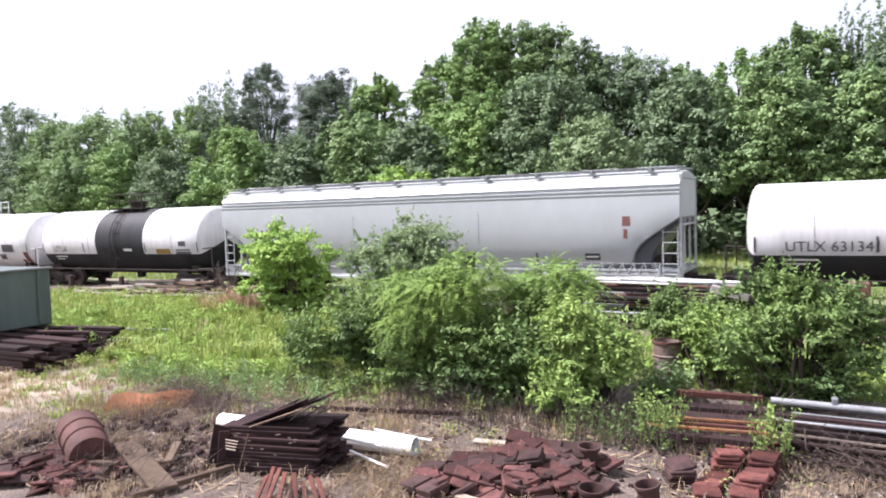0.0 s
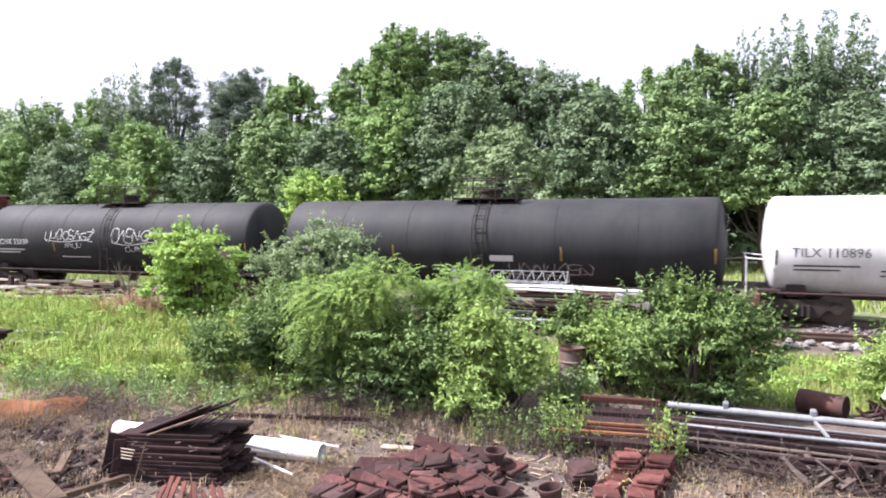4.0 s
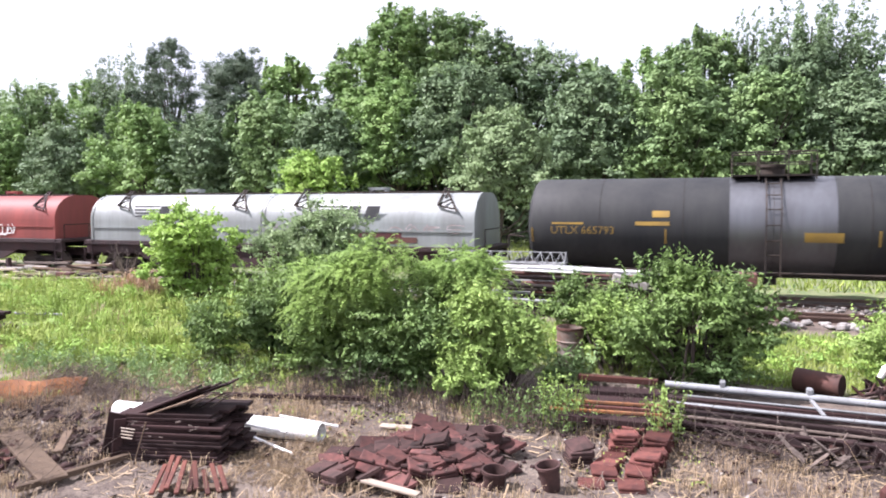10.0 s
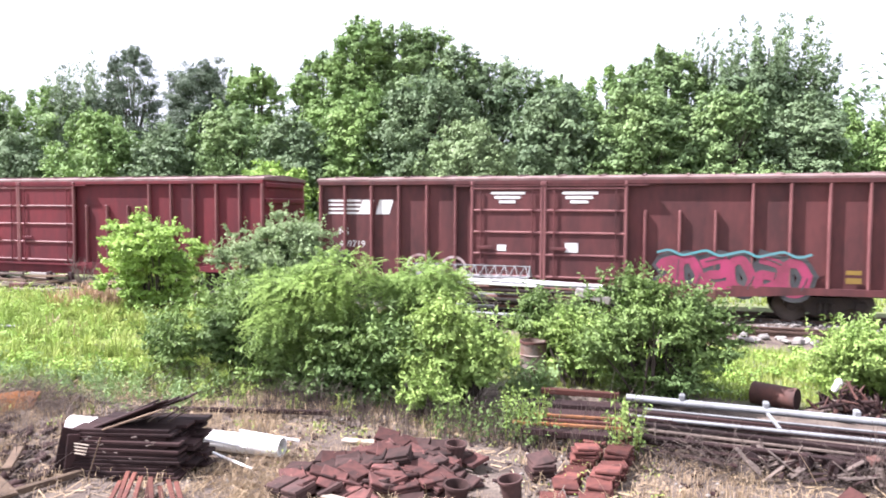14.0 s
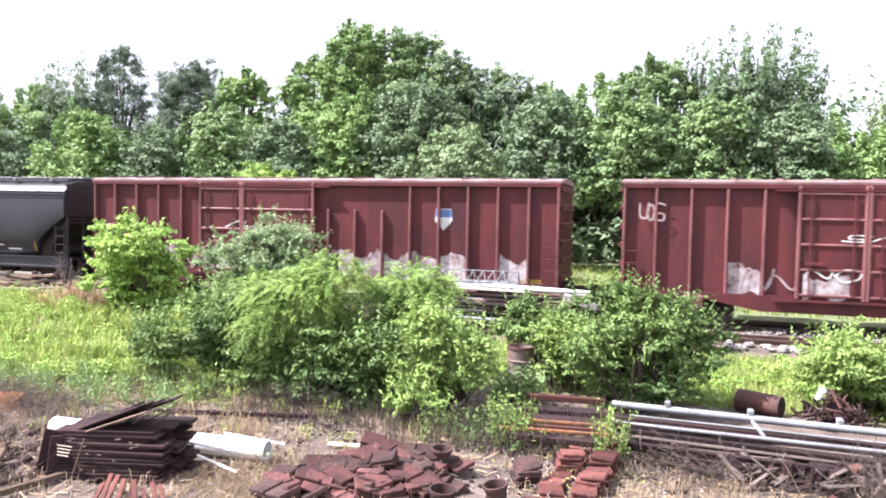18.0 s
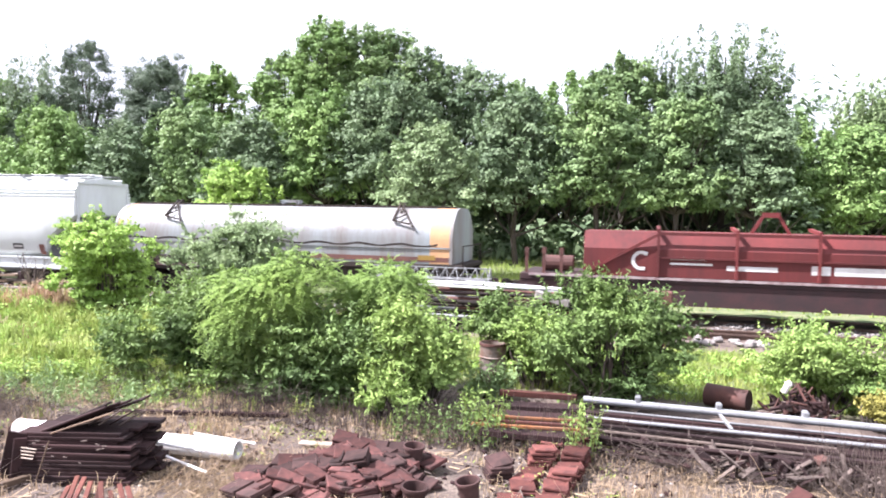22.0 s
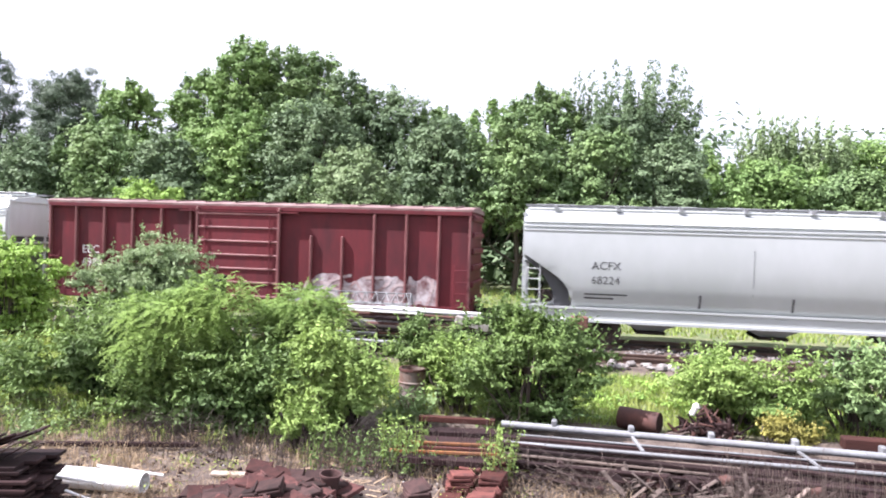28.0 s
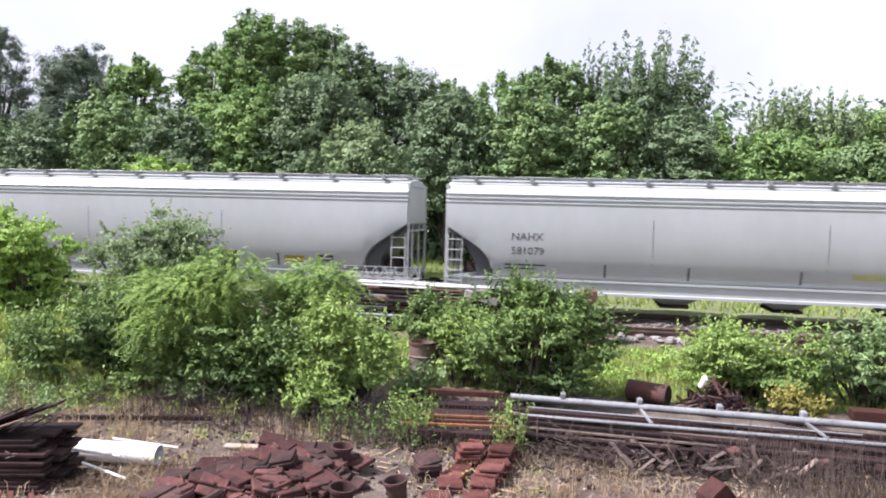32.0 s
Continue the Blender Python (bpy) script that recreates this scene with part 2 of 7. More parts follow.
    chalk=material("faded_white_spray", (0.42, 0.37, 0.36), (0.20, 0.11, 0.105), 0.7, fine=18, coarse=4, bump=0),
    scraped=material("scraped_paint", (0.46, 0.43, 0.43), (0.105, 0.036, 0.037), 0.75, fine=9, coarse=2.6, bump=0, spread=0.1),
    rustpaint=material("rust_bare_patch", (0.17, 0.070, 0.050), (0.095, 0.045, 0.038), 0.8, fine=12, coarse=2, bump=0.1),
    ochre=material("ochre_hood_end", (0.50, 0.29, 0.14), (0.38, 0.22, 0.11), 0.6, fine=12, coarse=2, bump=0.05),
)


# ---- geometry helpers ----
class Geo:
    def __init__(self):
        self.v, self.f, self.m = [], [], []

    def add(self, verts, faces, mi=0):
        k = len(self.v)
        self.v += [tuple(p) for p in verts]
        self.f += [tuple(i + k for i in q) for q in faces]
        self.m += [mi] * len(faces)
        return self

    def box(self, c, s, rot=None, mi=0, bevel=0.0):
        hx, hy, hz = s[0] / 2, s[1] / 2, s[2] / 2
        if bevel:
            b = min(bevel, hx * 0.8, hy * 0.8, hz * 0.8)
            bm = bmesh.new()
            bmesh.ops.create_cube(bm, size=1.0)
            for w in bm.verts:
                w.co = Vector((w.co.x * s[0], w.co.y * s[1], w.co.z * s[2]))
            bmesh.ops.bevel(bm, geom=bm.edges[:], offset=b, segments=1, affect="EDGES")
            bm.verts.index_update()
            vs, fs = [w.co.copy() for w in bm.verts], [[w.index for w in q.verts] for q in bm.faces]
            bm.free()
        else:
            vs = [Vector((x, y, z)) for x in (-hx, hx) for y in (-hy, hy) for z in (-hz, hz)]
            fs = [(0, 1, 3, 2), (4, 6, 7, 5), (0, 4, 5, 1), (2, 3, 7, 6), (0, 2, 6, 4), (1, 5, 7, 3)]
        if rot is not None:
            vs = [rot @ p for p in vs]
        return self.add([p + Vector(c) for p in vs], fs, mi)

    def bar(self, p, q, w, h=None, mi=0, bevel=0.0):
        """A square bar from p to q."""
        p, q = Vector(p), Vector(q)
        d = q - p
        rot = d.to_track_quat("X", "Z").to_matrix()
        return self.box((p + q) / 2, (d.length, w, h or w), rot, mi, bevel)

    def cyl(self, p, q, r, n=10, r2=None, mi=0, caps=True):
        p, q = Vector(p), Vector(q)
        rot = (q - p).to_track_quat("Z", "X").to_matrix()
        r2 = r if r2 is None else r2
        vs = [p + rot @ Vector((math.cos(a) * r, math.sin(a) * r, 0)) for a in [i * math.tau / n for i in range(n)]]
        vs += [q + rot @ Vector((math.cos(a) * r2, math.sin(a) * r2, 0)) for a in [i * math.tau / n for i in range(n)]]
        fs = [(i, (i + 1) % n, n + (i + 1) % n, n + i) for i in range(n)]
        if caps:
            fs += [tuple(range(n))[::-1], tuple(range(n, 2 * n))]
        return self.add(vs, fs, mi)

    def prism(self, prof, x0, x1, mi=0, caps=True):
        """A closed profile of (y, z) swept along x."""
        n = len(prof)
        vs = [(x0, y, z) for y, z in prof] + [(x1, y, z) for y, z in prof]
        fs = [(i, (i + 1) % n, n + (i + 1) % n, n + i) for i in range(n)]
        if caps:
            fs += [tuple(range(n))[::-1], tuple(range(n, 2 * n))]
        return self.add(vs, fs, mi)

    def plate(self, prof, y0, y1, mi=0):
        """A closed profile of (x, z) swept along y."""
        n = len(prof)
        vs = [(x, y0, z) for x, z in prof] + [(x, y1, z) for x, z in prof]
        fs = [(i, (i + 1) % n, n + (i + 1) % n, n + i) for i in range(n)] + [tuple(range(n))[::-1], tuple(range(n, 2 * n))]
        return self.add(vs, fs, mi)

    def mesh(self, name, smooth=None):
        me = bpy.data.meshes.new(name)
        me.from_pydata(self.v, [], self.f)
        me.polygons.foreach_set("material_index", self.m)
        bm = bmesh.new()
        bm.from_mesh(me)
        bmesh.ops.recalc_face_normals(bm, faces=bm.faces)
        bm.to_mesh(me)
        bm.free()
        if smooth:
            me.shade_smooth()
            me.set_sharp_from_angle(angle=radians(smooth))
        return me


def part(name, geo, mats, parent=None, label="", smooth=None):
    """One mesh object, under a thing or a part, or a thing of its own."""
    me = geo if isinstance(geo, bpy.types.Mesh) else geo.mesh(name, smooth)
    if not me.materials:
        for m in (mats if isinstance(mats, (list, tuple)) else [mats]):
            me.materials.append(M[m])
    ob = new(name, me)
    ob.parent = parent
    if label:
        tagged(ob, label)
    return ob


def thing(name, label, category, at=None, group="", kind=""):
    ob = tagged(new(name), label, category, group, kind)
    if at is not None:
        ob.matrix_world = at
    return ob


def fast_mesh(name, verts, faces, mats):
    """A mesh from numpy arrays with faces of one size."""
    me = bpy.data.meshes.new(name)
    k = faces.shape[1]
    me.vertices.add(len(verts))
    me.vertices.foreach_set("co", verts.astype(np.float32).ravel())
    me.loops.add(faces.size)
    me.loops.foreach_set("vertex_index", faces.astype(np.int32).ravel())
    me.polygons.add(len(faces))
    me.polygons.foreach_set("loop_start", np.arange(0, faces.size, k, dtype=np.int32))
    me.polygons.foreach_set("loop_total", np.full(len(faces), k, dtype=np.int32))
    me.update()
    for m in mats:
        me.materials.append(M[m])
    return me


def unit(a):
    return a / np.maximum(np.linalg.norm(a, axis=-1, keepdims=True), 1e-9)


def leaf_quads(pos, out, size, rng, aspect=0.55, up=0.7):
    """Pointed leaves at pos: a rhomb of two triangles folded along its rib, facing outwards, up and at random."""
    n = len(pos)
    nor = unit(out * 0.95 + rng.normal(size=(n, 3)) * 0.58 + np.array([0, 0, up]))
    ax = unit(np.cross(nor, rng.normal(size=(n, 3))))
    ax[:, 2] -= 0.35
    ax = unit(ax)
    side = unit(np.cross(nor, ax))
    s = (size * (0.6 + 0.8 * rng.random(n)))[:, None]
    fold = nor * s * 0.12
    v = np.stack([pos - ax * s * 0.5, pos + side * s * aspect * 0.5 + fold, pos + ax * s * 0.5, pos - side * s * aspect * 0.5 + fold], 1).reshape(-1, 3)
    b = np.arange(n)[:, None] * 4
    f = np.concatenate([b + [0, 1, 2], b + [0, 2, 3]], 1).reshape(-1, 3)
    return v, f


def leaf_tris(pos, out, size, rng, aspect=0.6, up=0.9):
    """Small far leaves: one pointed triangle each, facing up, outwards and at random."""
    n = len(pos)
    nor = unit(out * 1.0 + rng.normal(size=(n, 3)) * 0.38 + np.array([0, 0, up * 0.8]))
    ax = unit(np.cross(nor, rng.normal(size=(n, 3))))
    ax[:, 2] -= 0.3
    ax = unit(ax)
    side = unit(np.cross(nor, ax))
    s = (size * (0.6 + 0.8 * rng.random(n)))[:, None]
    v = np.stack([pos - ax * s * 0.4 + side * s * aspect * 0.5, pos - ax * s * 0.4 - side * s * aspect * 0.5, pos + ax * s * 0.6], 1).reshape(-1, 3)
    return v, np.arange(n * 3).reshape(-1, 3)


def in_blobs(blobs, n, rng, shell=0.55, clumps=9, share=0.36, flat=0.72, caps=0.65):
    """n points in small clumps spread over the outer part of the blobs (x, y, z, rx, ry, rz), and the ways outwards."""
    bl = np.array(blobs, float)
    m = len(bl) * clumps
    owner = np.repeat(np.arange(len(bl)), clumps)
    cd = unit(rng.normal(size=(m, 3)))
    cr = (1 - shell * rng.random(m) ** 1.8)[:, None]
    cen = bl[owner, :3] + cd * bl[owner, 3:] * cr
    rad = bl[owner, 3:] * share * rng.uniform(0.6, 1.25, (m, 1)) * np.array([1.08, 1.08, flat])
    w = rad[:, 0] * rad[:, 2]
    k = rng.choice(m, n, p=w / w.sum())
    d = unit(rng.normal(size=(n, 3)))
    lift = (d[:, 2] < -0.1) & (rng.random(n) < caps)
    d[lift, 2] *= -1
    r = (1 - 0.6 * rng.random(n) ** 1.5) * (1 + 0.22 * rng.normal(size=n))
    return cen[k] + d * rad[k] * r[:, None], unit(d + 0.7 * cd[k])


def ground_z(x, y):
    """Height of the ground: a low yard, a rise to the track, a gentle slope to the wood."""
    def sm(a, b, v):
        u = np.clip((v - a) / (b - a), 0, 1)
        return u * u * (3 - 2 * u)
    x, y = np.asarray(x, float), np.asarray(y, float)
    left = sm(-4, -16, x)
    return -0.5 + 0.40 * sm(14.0 - 2.5 * left, 20.5 - 2 * left, y) + 0.12 * left * sm(10, 19, y) * sm(30, 24, y) + 0.7 * sm(28, 50, y) + 0.03 * np.sin(x * 1.3 + y * 0.7) * np.cos(y * 1.1 - x * 0.4)


# ---- the train ----
TRACK = 24.5
K = 1.07


def train_way(t):
    """How far the train has come at t seconds, in metres."""
    u = (t - 16) / 16
    return 17.12 * u * (11.9814 + 0.0345 * u + 0.0652 * u ** 2 + 0.1629 * u ** 3 - 0.0378 * u ** 4 - 0.0709 * u ** 5) + 0.08


CARS, AXLES = [], []


def wheelset_mesh():
    g = Geo()
    for s in (-1, 1):
        g.cyl((0, s * 0.68, 0), (0, s * 0.80, 0), 0.46, 24)
        g.cyl((0, s * 0.66, 0), (0, s * 0.69, 0), 0.50, 24)
        g.cyl((0, s * 0.80, 0), (0, s * 0.88, 0), 0.13, 12)
    g.cyl((0, -1.02, 0), (0, 1.02, 0), 0.08, 10)
    return g.mesh("wheelset", 40)


def sideframe_mesh():
    g = Geo()
    prof = [(-1.12, 0.50), (-1.02, 0.66), (-0.55, 0.74), (0.55, 0.74), (1.02, 0.66), (1.12, 0.50), (0.98, 0.36), (0.80, 0.42), (0.62, 0.44), (0.38, 0.22), (-0.38, 0.22), (-0.62, 0.44), (-0.80, 0.42), (-0.98, 0.36)]
    g.plate(prof, -0.07, 0.07)
    for x in (-0.89, 0.89):
        g.cyl((x, -0.12, 0.46), (x, 0.1, 0.46), 0.14, 12)
    for x in (-0.16, 0.0, 0.16):
        g.cyl((x, -0.1, 0.26), (x, -0.1, 0.58), 0.06, 8)
    return g.mesh("sideframe", 40)


WHEELSET, SIDEFRAME = wheelset_mesh(), sideframe_mesh()
g = Geo().box((0, 0, 0.58), (0.42, 2.0, 0.26), bevel=0.04)
BOLSTER = g.mesh("bolster")


def bogie(car, x, mat):
    b = part("bogie", BOLSTER, mat, car)
    b.location = (x, 0, 0)
    for y in (-1.02, 1.02):
        s = part("sideframe", SIDEFRAME, mat, b)
        s.location = (0, y, 0)
    for k, dx in enumerate((-0.89, 0.89)):
        w = part("wheelset", WHEELSET, "wheel", b)
        w.location = (dx, 0, 0.46)
        AXLES.append((w, k))


def running_gear(car, length, inset, mat, half):
    """Centre sill, couplers and bogies under a car from 0 to length; half: half the gap to the next car."""
    part("center_sill", Geo().box((length / 2, 0, 0.86), (length + 0.5, 0.5, 0.34), bevel=0.02), mat, car)
    for x, s in ((0, -1), (length, 1)):
        g = Geo().box((x + s * half * 0.45, 0, 0.84), (half * 0.95, 0.16, 0.18), bevel=0.02).box((x + s * (half - 0.08), 0.02 * s, 0.84), (0.3, 0.32, 0.3), bevel=0.07)
        part("coupler", g, mat, car)
        h = Geo()
        pts = [(x + s * 0.2, -0.35, 0.75), (x + s * half * 0.5, -0.36, 0.42), (x + s * half, -0.2, 0.38)]
        for a, b in zip(pts, pts[1:]):
            h.cyl(a, b, 0.025, 6)
        part("air_hose", h, "under", car)
    bogie(car, inset, mat)
    bogie(car, length - inset, mat)


def ladder(car, x, y, z0, z1, w, mat, rungs=5):
    g = Geo()
    for dx in (-w / 2, w / 2):
        g.cyl((x + dx, y, z0), (x + dx, y, z1), 0.02, 6)
    for i in range(rungs):
        z = z0 + (z1 - z0) * (i + 0.5) / rungs
        g.cyl((x - w / 2, y, z), (x + w / 2, y, z), 0.016, 6)
    part("ladder", g, mat, car)


# writing and paint lie a few millimetres off the near side
def flat_side(y):
    return lambda x, z: y - 0.006


def tank_side(zc, r):
    return lambda x, z: -math.sqrt(max(r * r - (z - zc) ** 2, 0.02)) - 0.008


def lettering(car, text, x, z, size, side, mat):
    cu = bpy.data.curves.new("lettering", "FONT")
    cu.body, cu.size, cu.resolution_u = text, size * 1.4, 2
    tmp = new("lettering_tmp", cu)
    me = bpy.data.meshes.new_from_object(tmp.evaluated_get(bpy.context.evaluated_depsgraph_get()))
    bpy.data.objects.remove(tmp)
    bpy.data.curves.remove(cu)
    for v in me.vertices:
        px, pz = x + v.co.x, z + v.co.y
        v.co = (px, side(px, pz), pz)
    part("lettering", me, mat, car)


def bars(car, rows, side, mat, name="stencil"):
    """Small writing as plain bars (x0, x1, z, height)."""
    g = Geo()
    for x0, x1, z, h in rows:
        n = max(1, int((x1 - x0) / 0.6))
        m = 1 if h < 0.2 else 4
        for i in range(n):
            for j in range(m):
                a, b = x0 + (x1 - x0) * i / n, x0 + (x1 - x0) * (i + 1) / n
                c, d = z + h * j / m, z + h * (j + 1) / m
                g.add([(a, side(a, c), c), (b, side(b, c), c), (b, side(b, d), d), (a, side(a, d), d)], [(0, 1, 2, 3)])
    part(name, g, mat, car)


def rounded(pts, k=5):
    """A smooth curve through the points (x, z)."""
    q = [pts[0]] + list(pts) + [pts[-1]]
    out = []
    for a, b, c, d in zip(q, q[1:], q[2:], q[3:]):
        for i in range(k):
            u = i / k
            out.append(tuple(0.5 * (2 * b[m] + (c[m] - a[m]) * u + (2 * a[m] - 5 * b[m] + 4 * c[m] - d[m]) * u ** 2 + (3 * b[m] - a[m] - 3 * c[m] + d[m]) * u ** 3) for m in (0, 1)))
    return out + [pts[-1]]


def strokes(car, lines, width, side, mat, name="graffiti", off=0.0, smooth=True):
    """Painted strokes along polylines of (x, z)."""
    g = Geo()
    for li, pts in enumerate(lines):
        if smooth and len(pts) > 2:
            pts = rounded(pts)
        fine = [pts[0]]
        for (ax, az), (bx, bz) in zip(pts, pts[1:]):
            k = max(1, int(abs(bz - az) / 0.18))
            fine += [(ax + (bx - ax) * i / k, az + (bz - az) * i / k) for i in range(1, k + 1)]
        fine = [fine[0]] + [b for a, b in zip(fine, fine[1:]) if abs(a[0] - b[0]) + abs(a[1] - b[1]) > 1e-3]
        if len(fine) < 2:
            continue
        dirs = [Vector((b[0] - a[0], b[1] - a[1])).normalized() for a, b in zip(fine, fine[1:])]
        vs = []
        for i, (x, z) in enumerate(fine):
            d = dirs[max(0, i - 1)] + dirs[min(i, len(dirs) - 1)]
            d = d.normalized() if d.length > 0.3 else dirs[min(i, len(dirs) - 1)]
            if i in (0, len(fine) - 1):
                q = d * (width * 0.35 if i else -width * 0.35)
                x, z = x + q.x, z + q.y
            for sg in (1, -1):
                px, pz = x - d.y * sg * width / 2, z + d.x * sg * width / 2
                vs.append((px, side(px, pz) - off - 0.009 - 0.0004 * li - 0.00015 * min(i, 30), pz))
        g.add(vs, [(2 * i, 2 * i + 1, 2 * i + 3, 2 * i + 2) for i in range(len(fine) - 1)])
    tagged(part(name, g, mat, car), kind="stuff")


GLYPHS = (
    [(0, 1), (1, 0.95), (0.1, 0.05), (1, 0)], [(0, 0), (0.15, 1), (0.85, 0.1), (1, 1)], [(1, 0.9), (0.2, 1), (0.15, 0.55), (0.9, 0.45), (0.85, 0.05), (0, 0.1)],
    [(0, 1), (0.1, 0.1), (0.8, 0), (0.95, 1)], [(0, 0), (0.4, 1), (0.65, 1), (1, 0)], [(0.9, 1), (0.1, 0.8), (0.1, 0.2), (0.9, 0), (0.95, 0.45), (0.5, 0.45)],
    [(0.05, 0), (0.05, 1), (0.9, 0.8), (0.2, 0.5), (1, 0)], [(0, 0.5), (0.3, 1), (0.9, 0.9), (0.95, 0.2), (0.4, 0), (0, 0.5)],
)


def scribble(rng, x0, x1, z0, z1, n):
    """A quick tag: thin crooked letters of uneven height that run into one another, with a slash or two."""
    out, w, h = [], (x1 - x0) / n, z1 - z0
    for i in range(n):
        q = rng.choice(GLYPHS)
        lo, hi = z0 + h * rng.uniform(0.0, 0.25), z1 - h * rng.uniform(0.0, 0.3)
        lean, wide = rng.uniform(0.0, 0.35) * w, rng.uniform(0.85, 1.2)
        out.append([(x0 + w * (i + 0.05 + wide * u) + lean * v, lo + (hi - lo) * v + rng.uniform(-0.06, 0.06) * h) for u, v in q])
    if n > 4:
        out.append([(x0 + 0.1 * w, z0 + 0.1 * h), (x0 + w * n * 0.4, z0 - 0.08 * h), (x1 - 0.3 * w, z0 + 0.15 * h)])
        out.append([(x1, z1), (x1 + 0.35 * w, z1 - 0.35 * h)])
    return out


def bubble(car, rng, x0, x1, z0, z1, n, fill, edge, side, edge2=None):
    """Block-letter graffiti: n crooked letters of broad strokes, outlined."""
    w, h = (x1 - x0) / n, z1 - z0
    lines = []
    for i in range(n):
        lean = rng.uniform(-0.15, 0.2) * w
        lo, hi = z0 + h * rng.uniform(0.08, 0.2), z1 - h * rng.uniform(0.08, 0.2)
        q = [(1 - u, 1 - v) if i % 2 else (1 - u, v) for u, v in rng.choice(GLYPHS)]
        lines.append([(x0 + w * (i + 0.08) + w * 0.84 * u + lean * v + rng.uniform(-0.04, 0.04) * w, lo + (hi - lo) * v + rng.uniform(-0.05, 0.05) * h) for u, v in q])
    b = min(0.32 * h, 0.36 * w)
    if edge2:
        strokes(car, lines, b + 0.26, side, edge2, off=0.002)
    strokes(car, lines, b + 0.13, side, edge, off=0.010)
    strokes(car, lines, b, side, fill, off=0.018)
    strokes(car, [[(x + 0.02, z + 0.05) for x, z in l[:2]] for l in lines], 0.03, side, edge, off=0.026)


def worn(car, rng, bays, side, lo=0.92, hi=1.75):
    """Scraped and painted-over patches low on the side, one or two to a panel between ribs (x0, x1)."""
    for x0, x1 in bays:
        n = max(4, int((x1 - x0) / 0.12))
        ph, sw = rng.uniform(0, 6), rng.uniform(0.1, 0.3)
        top = [(x0 + (x1 - x0) * i / n, hi - 0.12 + sw * math.sin(ph + i * 0.5) * 0.6 + rng.uniform(-0.10, 0.08)) for i in range(n + 1)]
        low = [(x0 + (x1 - x0) * i / n, lo + 0.08 + 0.1 * math.sin(ph * 2 + i * 0.8) + rng.uniform(-0.03, 0.05)) for i in range(n + 1)]
        g = Geo().add([(x, side(x, z), z) for x, z in low + top], [(i, i + 1, n + 2 + i, n + 1 + i) for i in range(n)])
        tagged(part("scraped_paint", g, "scraped", car), kind="stuff")


def start_car(name, label, category="freight car"):
    car = thing(name, label, category, group="cars of the freight train")
    return car


def enlist(car, left):
    CARS.append((car, left * K))


def tank_car(left, length, gap, label, base, bands=(), belly=None, dome="rail", under="under", ends=None):
    """left and length of the shell along the train. bands: (from, to, material) as shares of the length. belly: material below z 1.55."""
    L, R, ZC = length * K, 1.49, 2.28
    car = start_car("tank_car", label, "tank car")
    mats = [base] + [b[2] for b in bands] + ([belly] if belly else [])
    xs = [0, 0.07, 0.15, 0.23, 0.30, 0.36]
    rs = [0.0, 0.52, 0.78, 0.915, 0.98, 1.0]
    cuts = sorted({b for band in bands for b in band[:2]})
    mid = sorted([L * c for c in cuts] + [0.36 + (L - 0.72) * i / 10 for i in range(11)])
    st = list(zip(xs[:-1], rs[:-1])) + [(x, 1.0) for x in mid] + [(L - x, r) for x, r in list(zip(xs, rs))[-2::-1]]
    n, g = 44, Geo()
    vs, fs, mi = [], [], []
    for x, r in st:
        vs += [(x, math.sin(math.tau * j / n) * R * r, ZC + math.cos(math.tau * j / n) * R * r) for j in range(n)]
    for i in range(len(st) - 1):
        xm = (st[i][0] + st[i + 1][0]) / 2 / L
        bi = next((1 + k for k, b in enumerate(bands) if b[0] < xm < b[1]), 0)
        for j in range(n):
            fs.append((i * n + j, i * n + (j + 1) % n, (i + 1) * n + (j + 1) % n, (i + 1) * n + j))
            low = belly and ZC + math.cos(math.tau * (j + 0.5) / n) * R < 1.62
            mi.append(len(mats) - 1 if low else bi)
    g.v, g.f, g.m = vs, fs, mi
    part("shell", g, mats, car, smooth=50)
    for x in (0.9, L - 0.9):
        part("saddle", Geo().box((x, 0, 0.98), (0.5, 2.2, 0.36), bevel=0.03), under, car)
    side = tank_side(ZC, R)
    # weld seams
    for x in [L * k / 6 for k in range(1, 6)]:
        s = Geo()
        for j in range(n // 2):
            a0, a1 = math.pi + math.pi * j / (n // 2), math.pi + math.pi * (j + 1) / (n // 2)
            s.cyl((x, math.sin(a0) * (R + 0.004), ZC + math.cos(a0) * (R + 0.004)), (x, math.sin(a1) * (R + 0.004), ZC + math.cos(a1) * (R + 0.004)), 0.006, 4, caps=False)
        part("weld_seam", s, base if not bands else under, car)
    m = L / 2
    g = Geo().cyl((m, 0, ZC + R - 0.08), (m, 0, ZC + R + 0.28), 0.34, 18).cyl((m, 0, ZC + R + 0.28), (m, 0, ZC + R + 0.36), 0.40, 18)
    part("manway", g, base if dome == "box" else under, car, smooth=40)
    fm = base if dome == "box" else under
    part("platform", Geo().box((m, 0, ZC + R + 0.03), (2.3, 1.5, 0.05)), fm, car)
    for y in (-0.75, 0.75):
        g = Geo()
        for x in (-1.15, -0.4, 0.4, 1.15):
            g.cyl((m + x, y, ZC + R - 0.1), (m + x, y, ZC + R + 0.72), 0.022, 6)
        g.cyl((m - 1.15, y, ZC + R + 0.72), (m + 1.15, y, ZC + R + 0.72), 0.022, 6)
        g.cyl((m - 1.15, y, ZC + R + 0.40), (m + 1.15, y, ZC + R + 0.40), 0.016, 6)
        part("railing", g, fm, car)
    if dome == "box":
        part("valve_housing", Geo().box((m + 0.1, 0, ZC + R + 0.42), (0.9, 0.8, 0.5), bevel=0.06), fm, car)
    g = Geo()
    for dx in (-0.2, 0.2):
